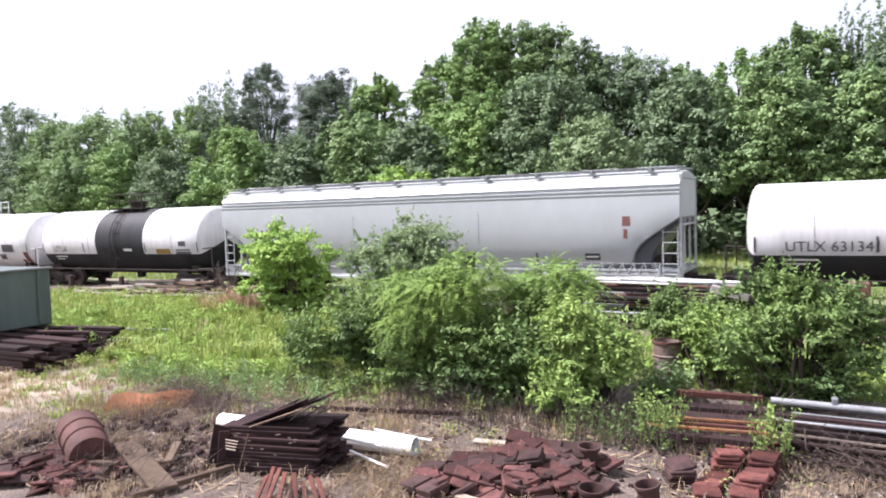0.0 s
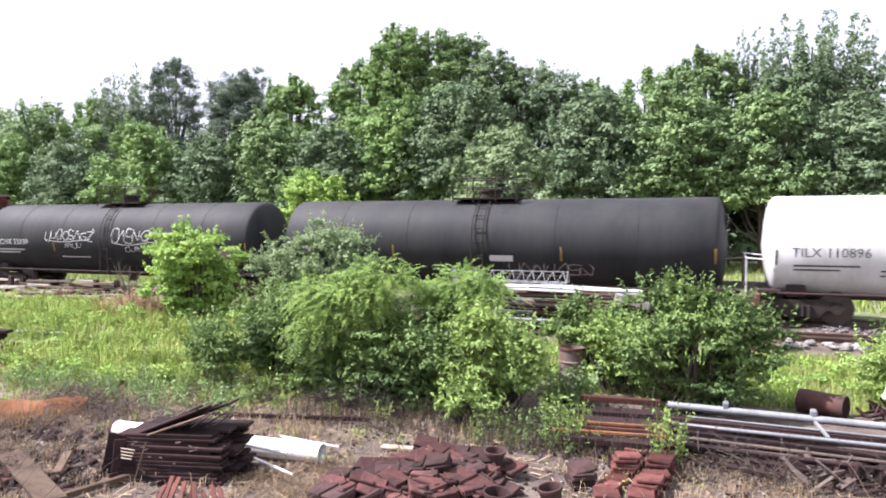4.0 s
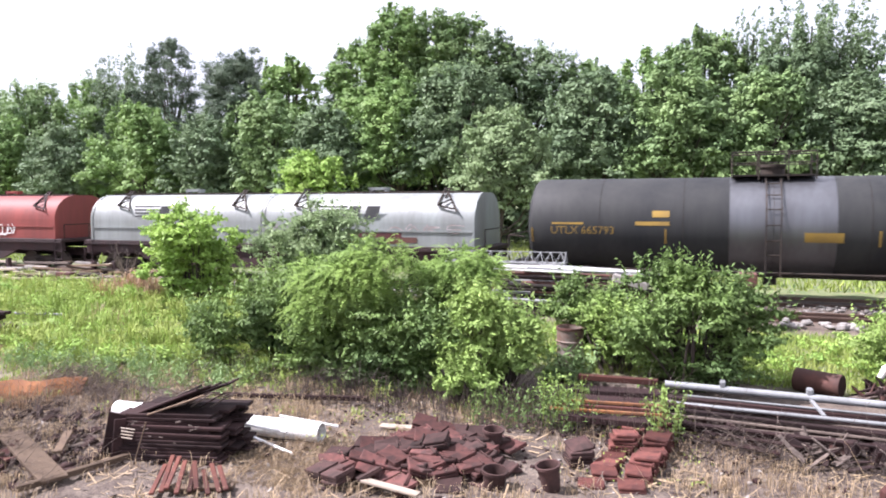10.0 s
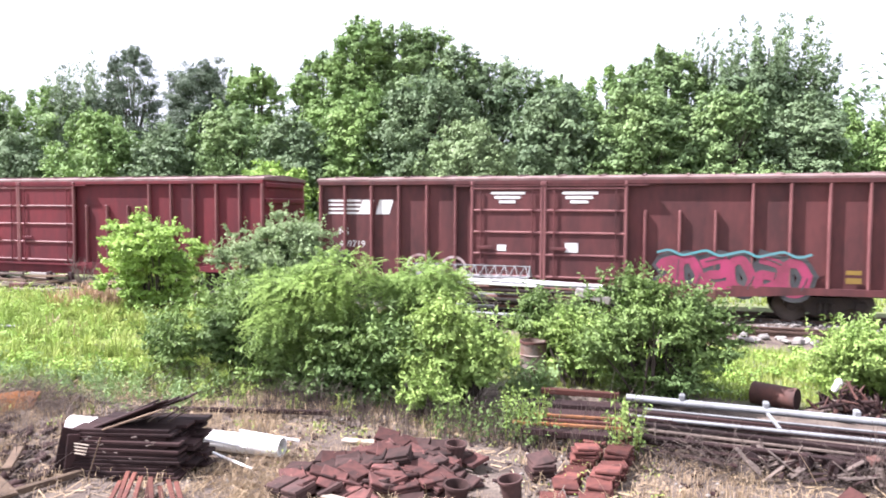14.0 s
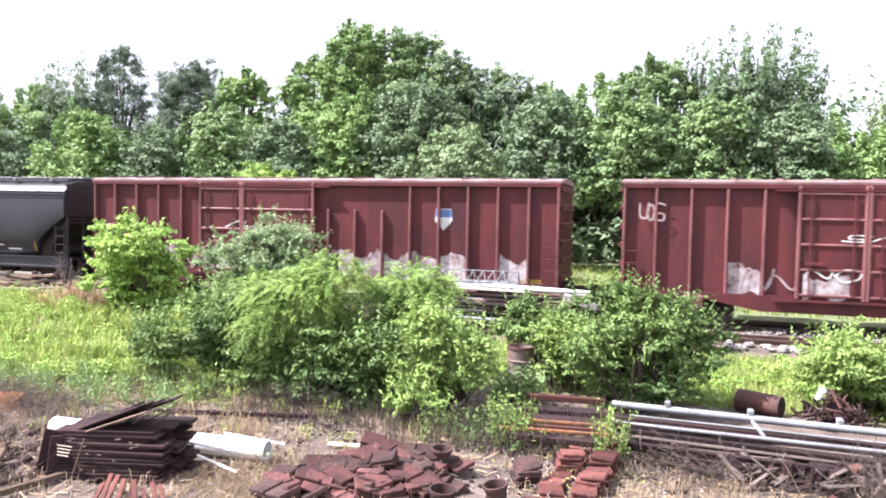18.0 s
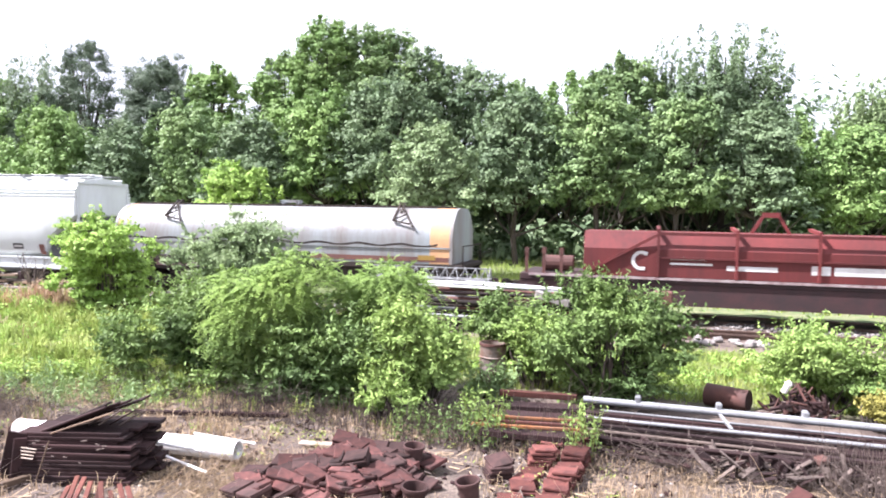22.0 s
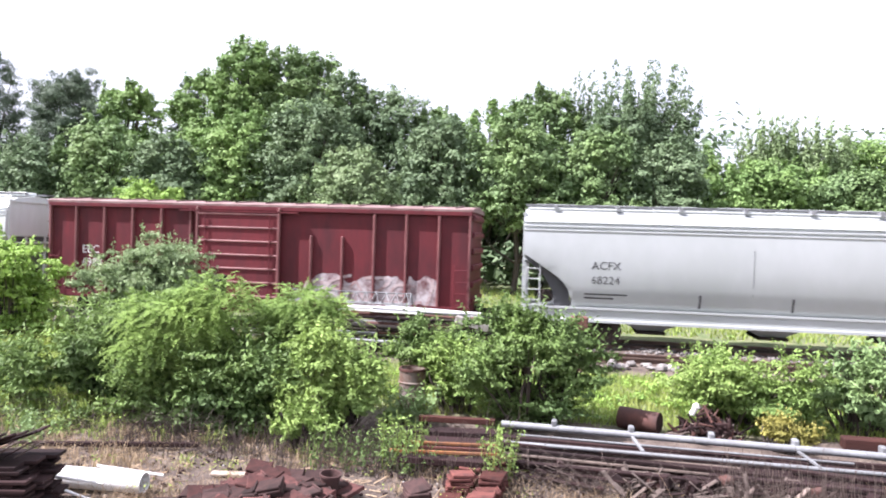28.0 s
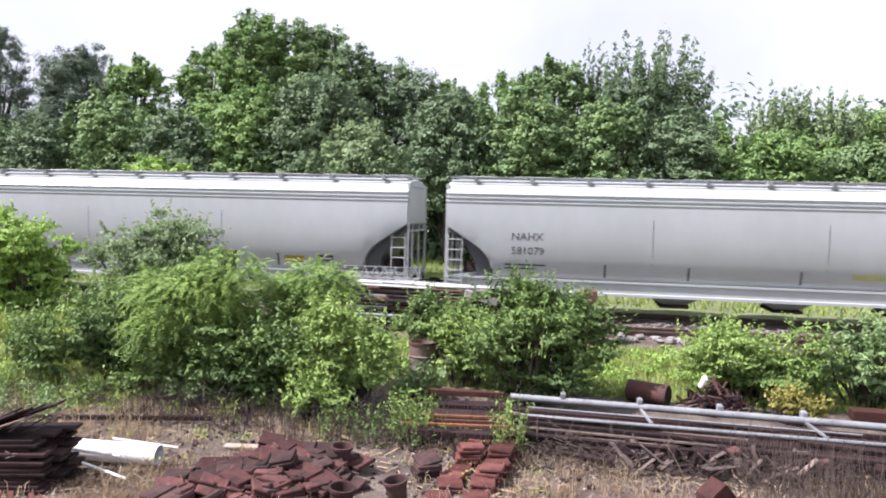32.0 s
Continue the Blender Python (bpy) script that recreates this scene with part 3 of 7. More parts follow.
        last = None
        for j in range(9):
            a = math.pi * 2 - 0.25 - (math.pi / 2 + 0.35) * j / 8
            p = (m + dx, math.sin(a) * (R + 0.09), ZC + math.cos(a) * (R + 0.09))
            if last:
                g.cyl(last, p, 0.02, 6)
            last = p
    for j in range(7):
        a = math.pi * 2 - 0.35 - (math.pi / 2 + 0.2) * j / 6
        p = (math.sin(a) * (R + 0.09), ZC + math.cos(a) * (R + 0.09))
        g.cyl((m - 0.2, *p), (m + 0.2, *p), 0.016, 6)
    g.cyl((m - 0.2, -1.58, 0.85), (m - 0.2, -1.58, 2.1), 0.02, 6).cyl((m + 0.2, -1.58, 0.85), (m + 0.2, -1.58, 2.1), 0.02, 6)
    part("ladder", g, fm, car)
    em = ends or under
    for x, s in ((0, -1), (L, 1)):
        part("end_platform", Geo().box((x + s * 0.05, 0, 0.98), (1.1, 2.7, 0.09), bevel=0.01), under, car)
        g = Geo()
        for y in (-1.38, 1.38):
            g.cyl((x + s * 0.45, y, 0.6), (x + s * 0.45, y, 1.95), 0.024, 6)
            g.cyl((x + s * 0.45, y, 1.95), (x - s * 0.1, y, 1.9), 0.024, 6)
        g.cyl((x + s * 0.45, -1.38, 1.95), (x + s * 0.45, 1.38, 1.95), 0.024, 6)
        part("handrail", g, em, car)
        for dy in (-1.42, 1.42):
            g = Geo()
            for z in (0.35, 0.62):
                g.box((x, dy, z), (0.4, 0.16, 0.03))
            g.cyl((x - 0.2, dy, 0.35), (x - 0.2, dy, 0.95), 0.016, 6).cyl((x + 0.2, dy, 0.35), (x + 0.2, dy, 0.95), 0.016, 6)
            part("step", g, under, car)
    part("running_board", Geo().cyl((0.4, -1.42, 0.94), (L - 0.4, -1.42, 0.94), 0.035, 8), under, car)
    part("bottom_outlet", Geo().cyl((m, 0, 0.45), (m, 0, 0.85), 0.2, 12), under, car)
    for x in (0.35, L * 0.3, L * 0.68, L - 0.35):
        bars(car, [(x - 0.03, x + 0.03, 1.75, 0.45)], side, "yellow" if base == "tankblack" else "ink", "reflector")
    running_gear(car, L, 1.1, under, gap * K / 2)
    enlist(car, left)
    return car, L, side


def box_car(left, length, gap, label, paint, doors, eave=4.30, ribs=12, door_bars=4, slide=None):
    """doors: (x0, x1) in metres from the car's left end; slide: the stretch that an opened door covers, with short ribs."""
    L, W = length * K, 1.55
    car = start_car("box_car", label, "box car")
    zb = 0.88
    part("body", Geo().box((L / 2, 0, (zb + eave) / 2), (L - 0.06, 2 * W - 0.28, eave - zb)), paint, car)
    # roof: shallow ridge with seams
    g = Geo().prism([(-W, eave - 0.06), (-W, eave), (-W + 0.12, eave + 0.05), (0, eave + 0.15), (W - 0.12, eave + 0.05), (W, eave), (W, eave - 0.06)], -0.03, L + 0.03)
    roof = part("roof", g, "roofpale", car)
    n = 14
    for i in range(n):
        x = L * (i + 0.5) / n
        part("roof_seam", Geo().prism([(-W + 0.1, eave + 0.04), (-W + 0.1, eave + 0.09), (0, eave + 0.19), (W - 0.1, eave + 0.09), (W - 0.1, eave + 0.04), (0, eave + 0.14)], x - 0.04, x + 0.04), "roofpale", roof)
    d0, d1 = doors[0][0], doors[-1][1]
    for y in (-1, 1):
        # side sill, fish-bellied below the doors
        prof = [(0, zb + 0.16), (L, zb + 0.16), (L, zb - 0.02), (L - 2.6, zb - 0.05), (d1 + 0.9, zb - 0.32), (d0 - 0.9, zb - 0.32), (2.6, zb - 0.05), (0, zb - 0.02)]
        part("side_sill", Geo().plate(prof, y * (W - 0.09), y * W), paint, car)
        part("top_chord", Geo().box((L / 2, y * (W - 0.04), eave - 0.13), (L, 0.09, 0.14), bevel=0.015), paint, car)
    # ribs and door bars wear the lighter red that stands for lit edges
    rib = Geo().box((0, 0, 0), (0.075, 0.15, eave - zb - 0.30), bevel=0.02).mesh("rib")
    rib.materials.append(M["ribred"])
    short = Geo().box((0, 0, 0), (0.075, 0.14, (eave - zb) * 0.66), bevel=0.025).mesh("rib")
    short.materials.append(M["ribred"])
    for x in [L * i / ribs for i in range(ribs + 1)]:
        x = min(max(x, 0.07), L - 0.07)
        if any(a - 0.15 < x < b + 0.15 for a, b in doors):
            continue
        low = slide and slide[0] < x < slide[1]
        for y in (-1, 1):
            o = part("rib", short if low else rib, "ribred", car)
            o.location = (x, y * (W - 0.075), zb + (eave - zb) * 0.36 + 0.05 if low else (zb + eave) / 2 - 0.02)
    for di, (a, b) in enumerate(doors):
        g = Geo().box(((a + b) / 2, -W - 0.005, (zb + eave) / 2 - 0.05), (b - a - 0.08, 0.07, eave - zb - 0.35), bevel=0.02)
        d = part("door", g, paint, car)
        for i in range(door_bars + 1):
            z = zb + 0.22 + (eave - zb - 0.55) * i / door_bars
            part("door_rib", Geo().box(((a + b) / 2, -W - 0.05, z), (b - a - 0.12, 0.06, 0.075), bevel=0.02), "ribred", d)
        for x in (a + 0.05, b - 0.05):
            part("door_post", Geo().box((x, -W - 0.03, (zb + eave) / 2), (0.09, 0.12, eave - zb - 0.2), bevel=0.02), "ribred", d)
        g = Geo()
        for dx in (0.35, (b - a) - 0.35):
            part("lock_rod", Geo().cyl((a + dx, -W - 0.1, zb + 0.2), (a + dx, -W - 0.1, eave - 0.35), 0.022, 6), paint, d)
        part("lock_handle", Geo().box((a + 0.5, -W - 0.1, 2.0), (0.5, 0.06, 0.1), bevel=0.01), paint, d)
        part("door_track", Geo().box(((a + b) / 2, -W - 0.07 - 0.008 * di, zb + 0.05 + 0.006 * di), (b - a + 1.2, 0.08, 0.07)), paint, d)
        part("door_track", Geo().box(((a + b) / 2, -W - 0.04 - 0.008 * di, eave - 0.24 + 0.006 * di), (b - a + 1.2, 0.1, 0.05)), paint, d)
    # corrugated ends
    for x in (0, L):
        s = -1 if x == 0 else 1
        for i in range(6):
            z = zb + 0.35 + (eave - zb - 0.6) * i / 5
            part("end_rib", Geo().box((x + s * 0.01, 0, z), (0.1, 2 * W - 0.3, 0.2), bevel=0.045), paint, car)
        ladder(car, x - s * 0.32, -W - 0.07, 0.55, 2.4, 0.42, paint, 5)
        for k in range(7):
            part("end_rung", Geo().cyl((x + s * 0.12, -1.4, 0.9 + k * 0.5), (x + s * 0.12, -0.95, 0.9 + k * 0.5), 0.016, 6), paint, car)
    running_gear(car, L, 2.0, "under", gap * K / 2)
    enlist(car, left)
    return car, L, flat_side(-W + 0.137)


def hopper_profile():
    """Half outline of the teardrop body on the near side, bottom to top."""
    return [(-1.22, 1.16), (-1.40, 1.45), (-1.53, 1.9), (-1.58, 2.5), (-1.58, 3.1), (-1.55, 3.55), (-1.57, 3.58), (-1.57, 3.61), (-1.49, 3.63), (-1.49, 3.68), (-1.55, 3.70), (-1.55, 3.74), (-1.46, 3.76), (-1.46, 3.82), (-1.52, 3.85), (-1.42, 3.98), (-1.24, 4.12), (-1.0, 4.22), (0, 4.32)]


def hopper_car(left, length, gap, label, paint, under="under", hatches=10, bays=4, accent=None):
    L = length * K
    car = start_car("covered_hopper", label, "covered hopper")
    near = hopper_profile()
    prof = near + [(-y, z) for y, z in near[-2::-1]]
    # body: full length above, the lower end corners cut away on a slope
    n, cut = len(prof), 1.52
    ends = [0.0, 0.35, 0.7, 1.05, 1.25, 1.40, 1.48, cut]
    st = ends + [cut + (L - 2 * cut) * i / 8 for i in range(1, 8)] + [L - e for e in ends[::-1]]
    g, vs, fs = Geo(), [], []
    for x in st:
        e = min(x, L - x)
        low = float(np.interp(e, [0, 1.05, 1.25, 1.40, 1.48, cut], [2.85, 2.16, 1.98, 1.76, 1.50, 1.16]))
        for y, z in prof:
            if z < low:
                yy = np.interp(low, [p[1] for p in near], [p[0] for p in near])
                y, z = math.copysign(abs(yy) * (0.98 if z > 1.2 else 0.55), y), low
            vs.append((x, y, z))
    for i in range(len(st) - 1):
        for j in range(n):
            fs.append((i * n + j, i * n + (j + 1) % n, (i + 1) * n + (j + 1) % n, (i + 1) * n + j))
    fs += [tuple(range(n))[::-1], tuple(range((len(st) - 1) * n, len(st) * n))]
    g.add(vs, fs)
    part("body", g, paint, car, smooth=28)
    for y in (-1, 1):
        part("side_sill", Geo().prism([(y * 1.30, 0.76), (y * 1.42, 0.76), (y * 1.42, 0.84), (y * 1.36, 0.86), (y * 1.36, 1.14), (y * 1.42, 1.16), (y * 1.42, 1.22), (y * 1.28, 1.22)], -0.05, L + 0.05), paint, car)
        part("roof_rail", Geo().cyl((0.1, y * 1.18, 4.27), (L - 0.1, y * 1.18, 4.27), 0.035, 8), paint, car)
    part("roof_walk", Geo().box((L / 2, -0.72, 4.40), (L, 0.5, 0.05)).box((L / 2, 0.72, 4.40), (L, 0.5, 0.05)), "galv", car)
    for i in range(hatches):
        x = L * (i + 0.5) / hatches
        part("hatch", Geo().box((x, 0, 4.40), (L / hatches * 0.72, 0.62, 0.14), bevel=0.05), paint, car)
        part("walk_bracket", Geo().box((x, -1.08, 4.33), (0.11, 0.36, 0.13)), "galv", car)
    for x, s in ((0, -1), (L, 1)):
        # end frame: corner posts, braces and a slope sheet whose dark colour holds its shade
        g = Geo()
        for y in (-1.36, 1.36):
            g.bar((x, y, 0.8), (x, y, 4.15), 0.1, 0.07)
        g.bar((x, -1.36, 4.1), (x, 1.36, 4.1), 0.1, 0.07).bar((x, -1.36, 2.6), (x, 1.36, 2.6), 0.08, 0.06)
        part("end_frame", g, paint, car)
        g = Geo()
        for y in (-0.5, 0.5):
            g.bar((x - s * 0.05, y, 1.1), (x - s * 0.05, y, 4.0), 0.1, 0.06)
        g.bar((x - s * 0.1, -1.0, 1.15), (x - s * 1.3, -1.0, 1.35), 0.08).bar((x - s * 0.1, 1.0, 1.15), (x - s * 1.3, 1.0, 1.35), 0.08)
        part("end_brace", g, paint, car)
        prof2 = [(1.50, 1.18), (1.42, 1.70), (1.05, 2.12), (0.06, 2.84), (0.04, 2.70), (0.62, 2.16), (0.92, 1.70), (0.98, 1.18)]
        # on pale cars a darker grey than the paint, to carry the recess shade
        part("slope_sheet", Geo().plate([(x - s * e, z) for e, z in prof2], -1.19, 1.19), "under" if paint == "hopperblack" else "tankgrey", car)
        ladder(car, x - s * 0.30, -1.46, 0.9, 2.55, 0.45, paint, 5)
        part("end_deck", Geo().box((x - s * 0.55, 0, 1.12), (1.2, 2.5, 0.07)), paint, car)
        part("brake_gear", Geo().cyl((x - s * 0.75, -0.75, 1.45), (x - s * 0.75, 0.1, 1.45), 0.2, 12).box((x - s * 0.5, 0.5, 1.4), (0.35, 0.3, 0.4)), "under", car)
    for i in range(bays):
        x0 = 2.2 + (L - 4.4) * i / bays
        x1 = 2.2 + (L - 4.4) * (i + 1) / bays
        m = (x0 + x1) / 2
        h = Geo().add([(x0, -1.2, 1.22), (x1, -1.2, 1.22), (x1, 1.2, 1.22), (x0, 1.2, 1.22), (m - 0.35, -0.55, 0.48), (m + 0.35, -0.55, 0.48), (m + 0.35, 0.55, 0.48), (m - 0.35, 0.55, 0.48)],
                      [(0, 1, 5, 4), (1, 2, 6, 5), (2, 3, 7, 6), (3, 0, 4, 7), (4, 5, 6, 7), (0, 3, 2, 1)])
        b = part("outlet_bay", h, accent or under, car)
        part("outlet_gate", Geo().box((m, 0, 0.44), (0.9, 1.5, 0.1), bevel=0.02), under, b)
    running_gear(car, L, 1.75, under, gap * K / 2)
    enlist(car, left)
    ny = [p[0] for p in near]
    nz = [p[1] for p in near]
    return car, L, (lambda x, z: float(np.interp(z, nz, ny)) - 0.008 if z > 1.25 else -1.44)


def hood_profile(w, z0, z1, top):
    """A hood: straight sides, round shoulders."""
    pts = [(-w, z0), (-w, z0 + (z1 - z0) * 0.42)]
    for i in range(1, 10):
        a = math.pi / 2 * i / 9
        pts.append((-w + (w - top) * (1 - math.cos(a)), z0 + (z1 - z0) * (0.42 + 0.58 * math.sin(a))))
    return pts + [(-y, z) for y, z in pts[::-1]]


def coil_car(left, length, gap, label, paint, frame_mat, hoods=2, under="underrust", ends=None):
    """left, length: of the hoods."""
    L = length * K
    car = start_car("coil_car", label, "coil car")
    W = 1.46
    prof = hood_profile(W, 1.5, 3.34, 0.35)
    for h in range(hoods):
        a, b = L * h / hoods + 0.04, L * (h + 1) / hoods - 0.04
        g = Geo().prism(prof, a, b)
        hd = part("hood", g, paint, car, smooth=40)
        if ends and h == hoods - 1:
            for x0, x1 in ((b - 0.75, b + 0.01), (a - 0.01, a + 0.3)):
                part("end_panel", Geo().prism([(y * 1.004, z + 0.004) for y, z in prof], x0, x1), ends, hd, smooth=40)
        for x in (a + 0.03, b - 0.03):
            part("hood_rim", Geo().prism([(y * 1.018, z if z < 1.51 else z + 0.02) for y, z in prof], x - 0.05, x + 0.05), paint, hd, smooth=40)
        part("hood_seam", Geo().box(((a + b) / 2, -W - 0.01, 2.02), (b - a - 0.1, 0.05, 0.05)), paint, hd)
        part("top_rail", Geo().box(((a + b) / 2, -0.28, 3.38), (b - a - 0.3, 0.06, 0.07)), "under", hd)
        for x in (a + (b - a) * 0.16, b - (b - a) * 0.16):
            q = Geo()
            q.bar((x, -0.55, 3.50), (x, -1.36, 2.92), 0.05).bar((x, -1.36, 2.92), (x, -0.6, 3.0), 0.045).bar((x + 0.16, -0.55, 3.50), (x + 0.16, -1.0, 3.18), 0.045)
            # bars running right and down model the bracket's cast shadow on the hood
            q.bar((x, -1.36, 2.92), (x + 0.62, -1.44, 2.80), 0.05).bar((x + 0.16, -0.8, 3.4), (x + 0.74, -1.5, 2.72), 0.05).bar((x + 0.05, -1.36, 2.95), (x + 0.40, -1.16, 3.12), 0.05)
            q.bar((x, -0.55, 3.34), (x, -0.55, 3.55), 0.045).bar((x - 0.05, -0.55, 3.5), (x + 0.25, -0.55, 3.5), 0.045)
            part("lifting_bracket", q, "under" if paint != "coilred" else "underrust", hd)
        m = (a + b) / 2
        part("lifting_lug", Geo().box((m, 0, 3.52), (0.75, 0.3, 0.1)).box((m - 0.3, 0, 3.42), (0.08, 0.3, 0.2)).box((m + 0.3, 0, 3.42), (0.08, 0.3, 0.2)), paint, hd)
    part("deck", Geo().box((L / 2, 0, 1.42), (L + 0.7, 2.96, 0.14), bevel=0.02), frame_mat, car)
    for y in (-1, 1):
        prof2 = [(-0.3, 1.35), (L + 0.3, 1.35), (L + 0.3, 1.0), (L - 2.4, 0.98), (L - 3.4, 0.55), (3.4, 0.55), (2.4, 0.98), (-0.3, 1.0)]
        part("side_frame", Geo().plate(prof2, y * 1.28, y * 1.42), frame_mat, car)
    part("ledge", Geo().box((L / 2, -1.5, 1.36), (L + 0.6, 0.06, 0.06)), frame_mat, car)
    for x, s in ((0, -1), (L, 1)):
        ladder(car, x - s * 0.1 + s * 0.25, -1.5, 0.45, 1.5, 0.4, frame_mat, 3)
        part("end_railing", Geo().cyl((x + s * 0.3, -1.3, 1.45), (x + s * 0.3, -1.3, 2.1), 0.02, 6).cyl((x + s * 0.3, 1.3, 1.45), (x + s * 0.3, 1.3, 2.1), 0.02, 6).cyl((x + s * 0.3, -1.3, 2.1), (x + s * 0.3, 1.3, 2.1), 0.02, 6), "under", car)
    running_gear(car, L, 1.4, under, gap * K / 2)
    enlist(car, left)
    return car, L, flat_side(-W)


def flat_hood_car(left, length, gap, label):
    """A depressed flat car with one faceted hood held in a frame; left, length: of the hood."""
    L = length * K
    car = start_car("coil_car", label, "coil car")
    e0, e1 = 2.0, 2.3
    prof = [(-1.42, 1.36), (-1.42, 2.2), (-1.05, 2.72), (1.05, 2.72), (1.42, 2.2), (1.42, 1.36)]
    hd = part("hood", Geo().prism(prof, 0, L), "coildark", car)
    posts = [L * k / 5 for k in range(1, 5)]
    for x in posts:
        part("hood_post", Geo().bar((x, -1.46, 1.36), (x, -1.46, 2.82), 0.1, 0.08).bar((x, -1.46, 2.78), (x, 0, 2.86), 0.1), "coildark", hd)
    part("hood_rail", Geo().bar((posts[0], -1.46, 2.68), (posts[-1], -1.46, 2.68), 0.09), "coildark", hd)
    part("hood_rail", Geo().bar((posts[0], -1.46, 1.95), (posts[-1], -1.46, 1.95), 0.06), "coildark", hd)
    part("hood_brace", Geo().bar((0.1, -1.46, 1.45), (posts[0], -1.46, 2.66), 0.09), "coildark", hd)
    part("hood_brace", Geo().bar((L - 0.1, -1.46, 1.75), (posts[-1], -1.46, 2.66), 0.09), "coildark", hd)
    m = L * 0.5
    part("lifting_frame", Geo().bar((m - 0.55, 0, 2.72), (m - 0.2, 0, 3.3), 0.09).bar((m + 0.55, 0, 2.72), (m + 0.2, 0, 3.3), 0.09).bar((m - 0.25, 0, 3.3), (m + 0.25, 0, 3.3), 0.16), "coildark", hd)
    part("deck", Geo().box(((L + e1 - e0) / 2, 0, 1.24), (L + e0 + e1, 2.9, 0.2), bevel=0.02), "underrust", car)
    for y in (-1, 1):
        part("side_frame", Geo().plate([(-e0, 1.18), (L + e1, 1.18), (L + e1, 0.95), (L - 1.2, 0.92), (L - 2.2, 0.5), (2.2, 0.5), (1.2, 0.92), (-e0, 0.95)], y * 1.28, y * 1.42), "underrust", car)
    part("side_ledge", Geo().box(((L + e1 - e0) / 2, -1.47, 1.31), (L + e0 + e1 - 0.6, 0.06, 0.07)), "chalk", car)
    for x in (-e0 + 0.2, -e0 + 0.75, -e0 + 1.3, L + 1.0, L + 1.55, L + 2.1):
        part("stake", Geo().bar((x, -1.3, 1.34), (x, -1.3, 2.0), 0.09).bar((x, -1.3, 1.95), (x, -1.3, 2.15), 0.12), "rust", car)
    part("coil_cradle", Geo().cyl((-1.4, -0.4, 1.62), (-0.4, -0.4, 1.62), 0.26, 14), "rust", car)
    part("center_sill", Geo().box(((L + e1 - e0) / 2, 0, 0.86), (L + e0 + e1 + 0.4, 0.5, 0.34)), "underrust", car)
    for x, s in ((-e0, -1), (L + e1, 1)):
        part("coupler", Geo().box((x + s * 0.35, 0, 0.84), (0.8, 0.2, 0.2)).box((x + s * 0.7, 0, 0.84), (0.3, 0.32, 0.3), bevel=0.07), "under", car)
    bogie(car, -0.4, "underrust")
    bogie(car, L + 0.6, "underrust")
    enlist(car, left)
    return car, L, flat_side(-1.42)


rng = random.Random(7)
# offsets along the train, front first
for left, num in ((187.83, "UTLX 631341"), (156.69, "UTLX")):
    car, L, side = tank_car(left, 10.72, 1.3, "white tank car with a black middle band and black belly", "white", [(0.38, 0.67, "tankblack")], "tankblack")
    lettering(car, num, L * 0.1, 1.78, 0.30, side, "ink")
    bars(car, [(1.1, 2.0, 1.5, 0.06), (1.1, 1.7, 1.38, 0.05)], side, "paleink")
    bars(car, [(L * 0.74, L * 0.82, 1.68, 0.22)], side, "yellow", "placard")
    bars(car, [(L * 0.85, L * 0.93, 1.66, 0.12), (L * 0.85, L * 0.93, 1.82, 0.06)], side, "tankgrey")
    bars(car, [(L * 0.87, L * 0.91, 2.02, 0.22)], side, "ink", "data_plate")
    bars(car, [(L * 0.55, L * 0.6, 1.8, 0.12)], side, "paleink")
hopper_specs = [
    (168.62, 17.58, 1.4, "greywhite", "pale grey covered hopper with rust marks near one end", "ACFX\n68221"),
    (-108.33, 16.69, 1.4, "offwhite", "bright white covered hopper with roof hatches", "ACFX\n98353"),
    (-127.15, 17.59, 1.2, "greywhite", "pale grey covered hopper with red and blue graffiti", ""),
    (-146.17, 17.79, 1.3, "greywhite", "pale grey covered hopper with a faint tag near the sill", "ACFX\n68224"),
    (-180.01, 16.72, 1.4, "offwhite", "white covered hopper with a long grey spray tag", "ACFX\n99058"),
    (-197.91, 16.65, 1.2, "greywhite", "clean pale grey covered hopper", "NAHX\n581079"),
    (-215.8, 16.7, 1.2, "greywhite", "dusty pale grey covered hopper", ""),
]
for i, (left, length, gap, paint, label, text) in enumerate(hopper_specs):
    car, L, side = hopper_car(left, length, gap, label, paint, accent="greywhite" if i != 2 else "crimson")
    for k, line in enumerate(text.split("\n") if text else []):
        lettering(car, line, 2.1, 2.42 - k * 0.45, 0.25, side, "ink")
    if text:
        bars(car, [(1.9, 3.2, 1.62, 0.05), (1.9, 2.8, 1.50, 0.05)], side, "ink")
    bars(car, [(L - 3.0, L - 2.5, 1.5, 0.22)], side, "ink", "data_plate")
    bars(car, [(L - 2.95, L - 2.55, 1.58, 0.06)], lambda x, z, s=side: s(x, z) - 0.004, "paleink")
    for x in (L * 0.28, L * 0.42, L * 0.6, L * 0.75):
        bars(car, [(x, x + 0.07, 1.32, 0.42)], side, "tankgrey", "reflector")
    for x in (L * 0.36, L * 0.64):
        bars(car, [(x, x + 0.014, 1.75, 1.4)], side, "tankgrey", "panel_seam")
    if i == 0:
        bars(car, [(L - 1.75, L - 1.5, 2.6, 0.3), (L - 1.72, L - 1.6, 2.2, 0.3)], side, "rustpaint", "rust_patch")
    if i == 1:
        bars(car, [(L - 1.75, L - 1.5, 1.3, 0.4)], side, "rustpaint", "rust_patch")
    if i == 2:
        bubble(car, rng, L * 0.10, L * 0.15, 1.0, 2.05, 1, "lilac", "blue", side)
        bubble(car, rng, L * 0.15, L * 0.37, 0.95, 2.0, 5, "crimson", "ink", side, "lime")
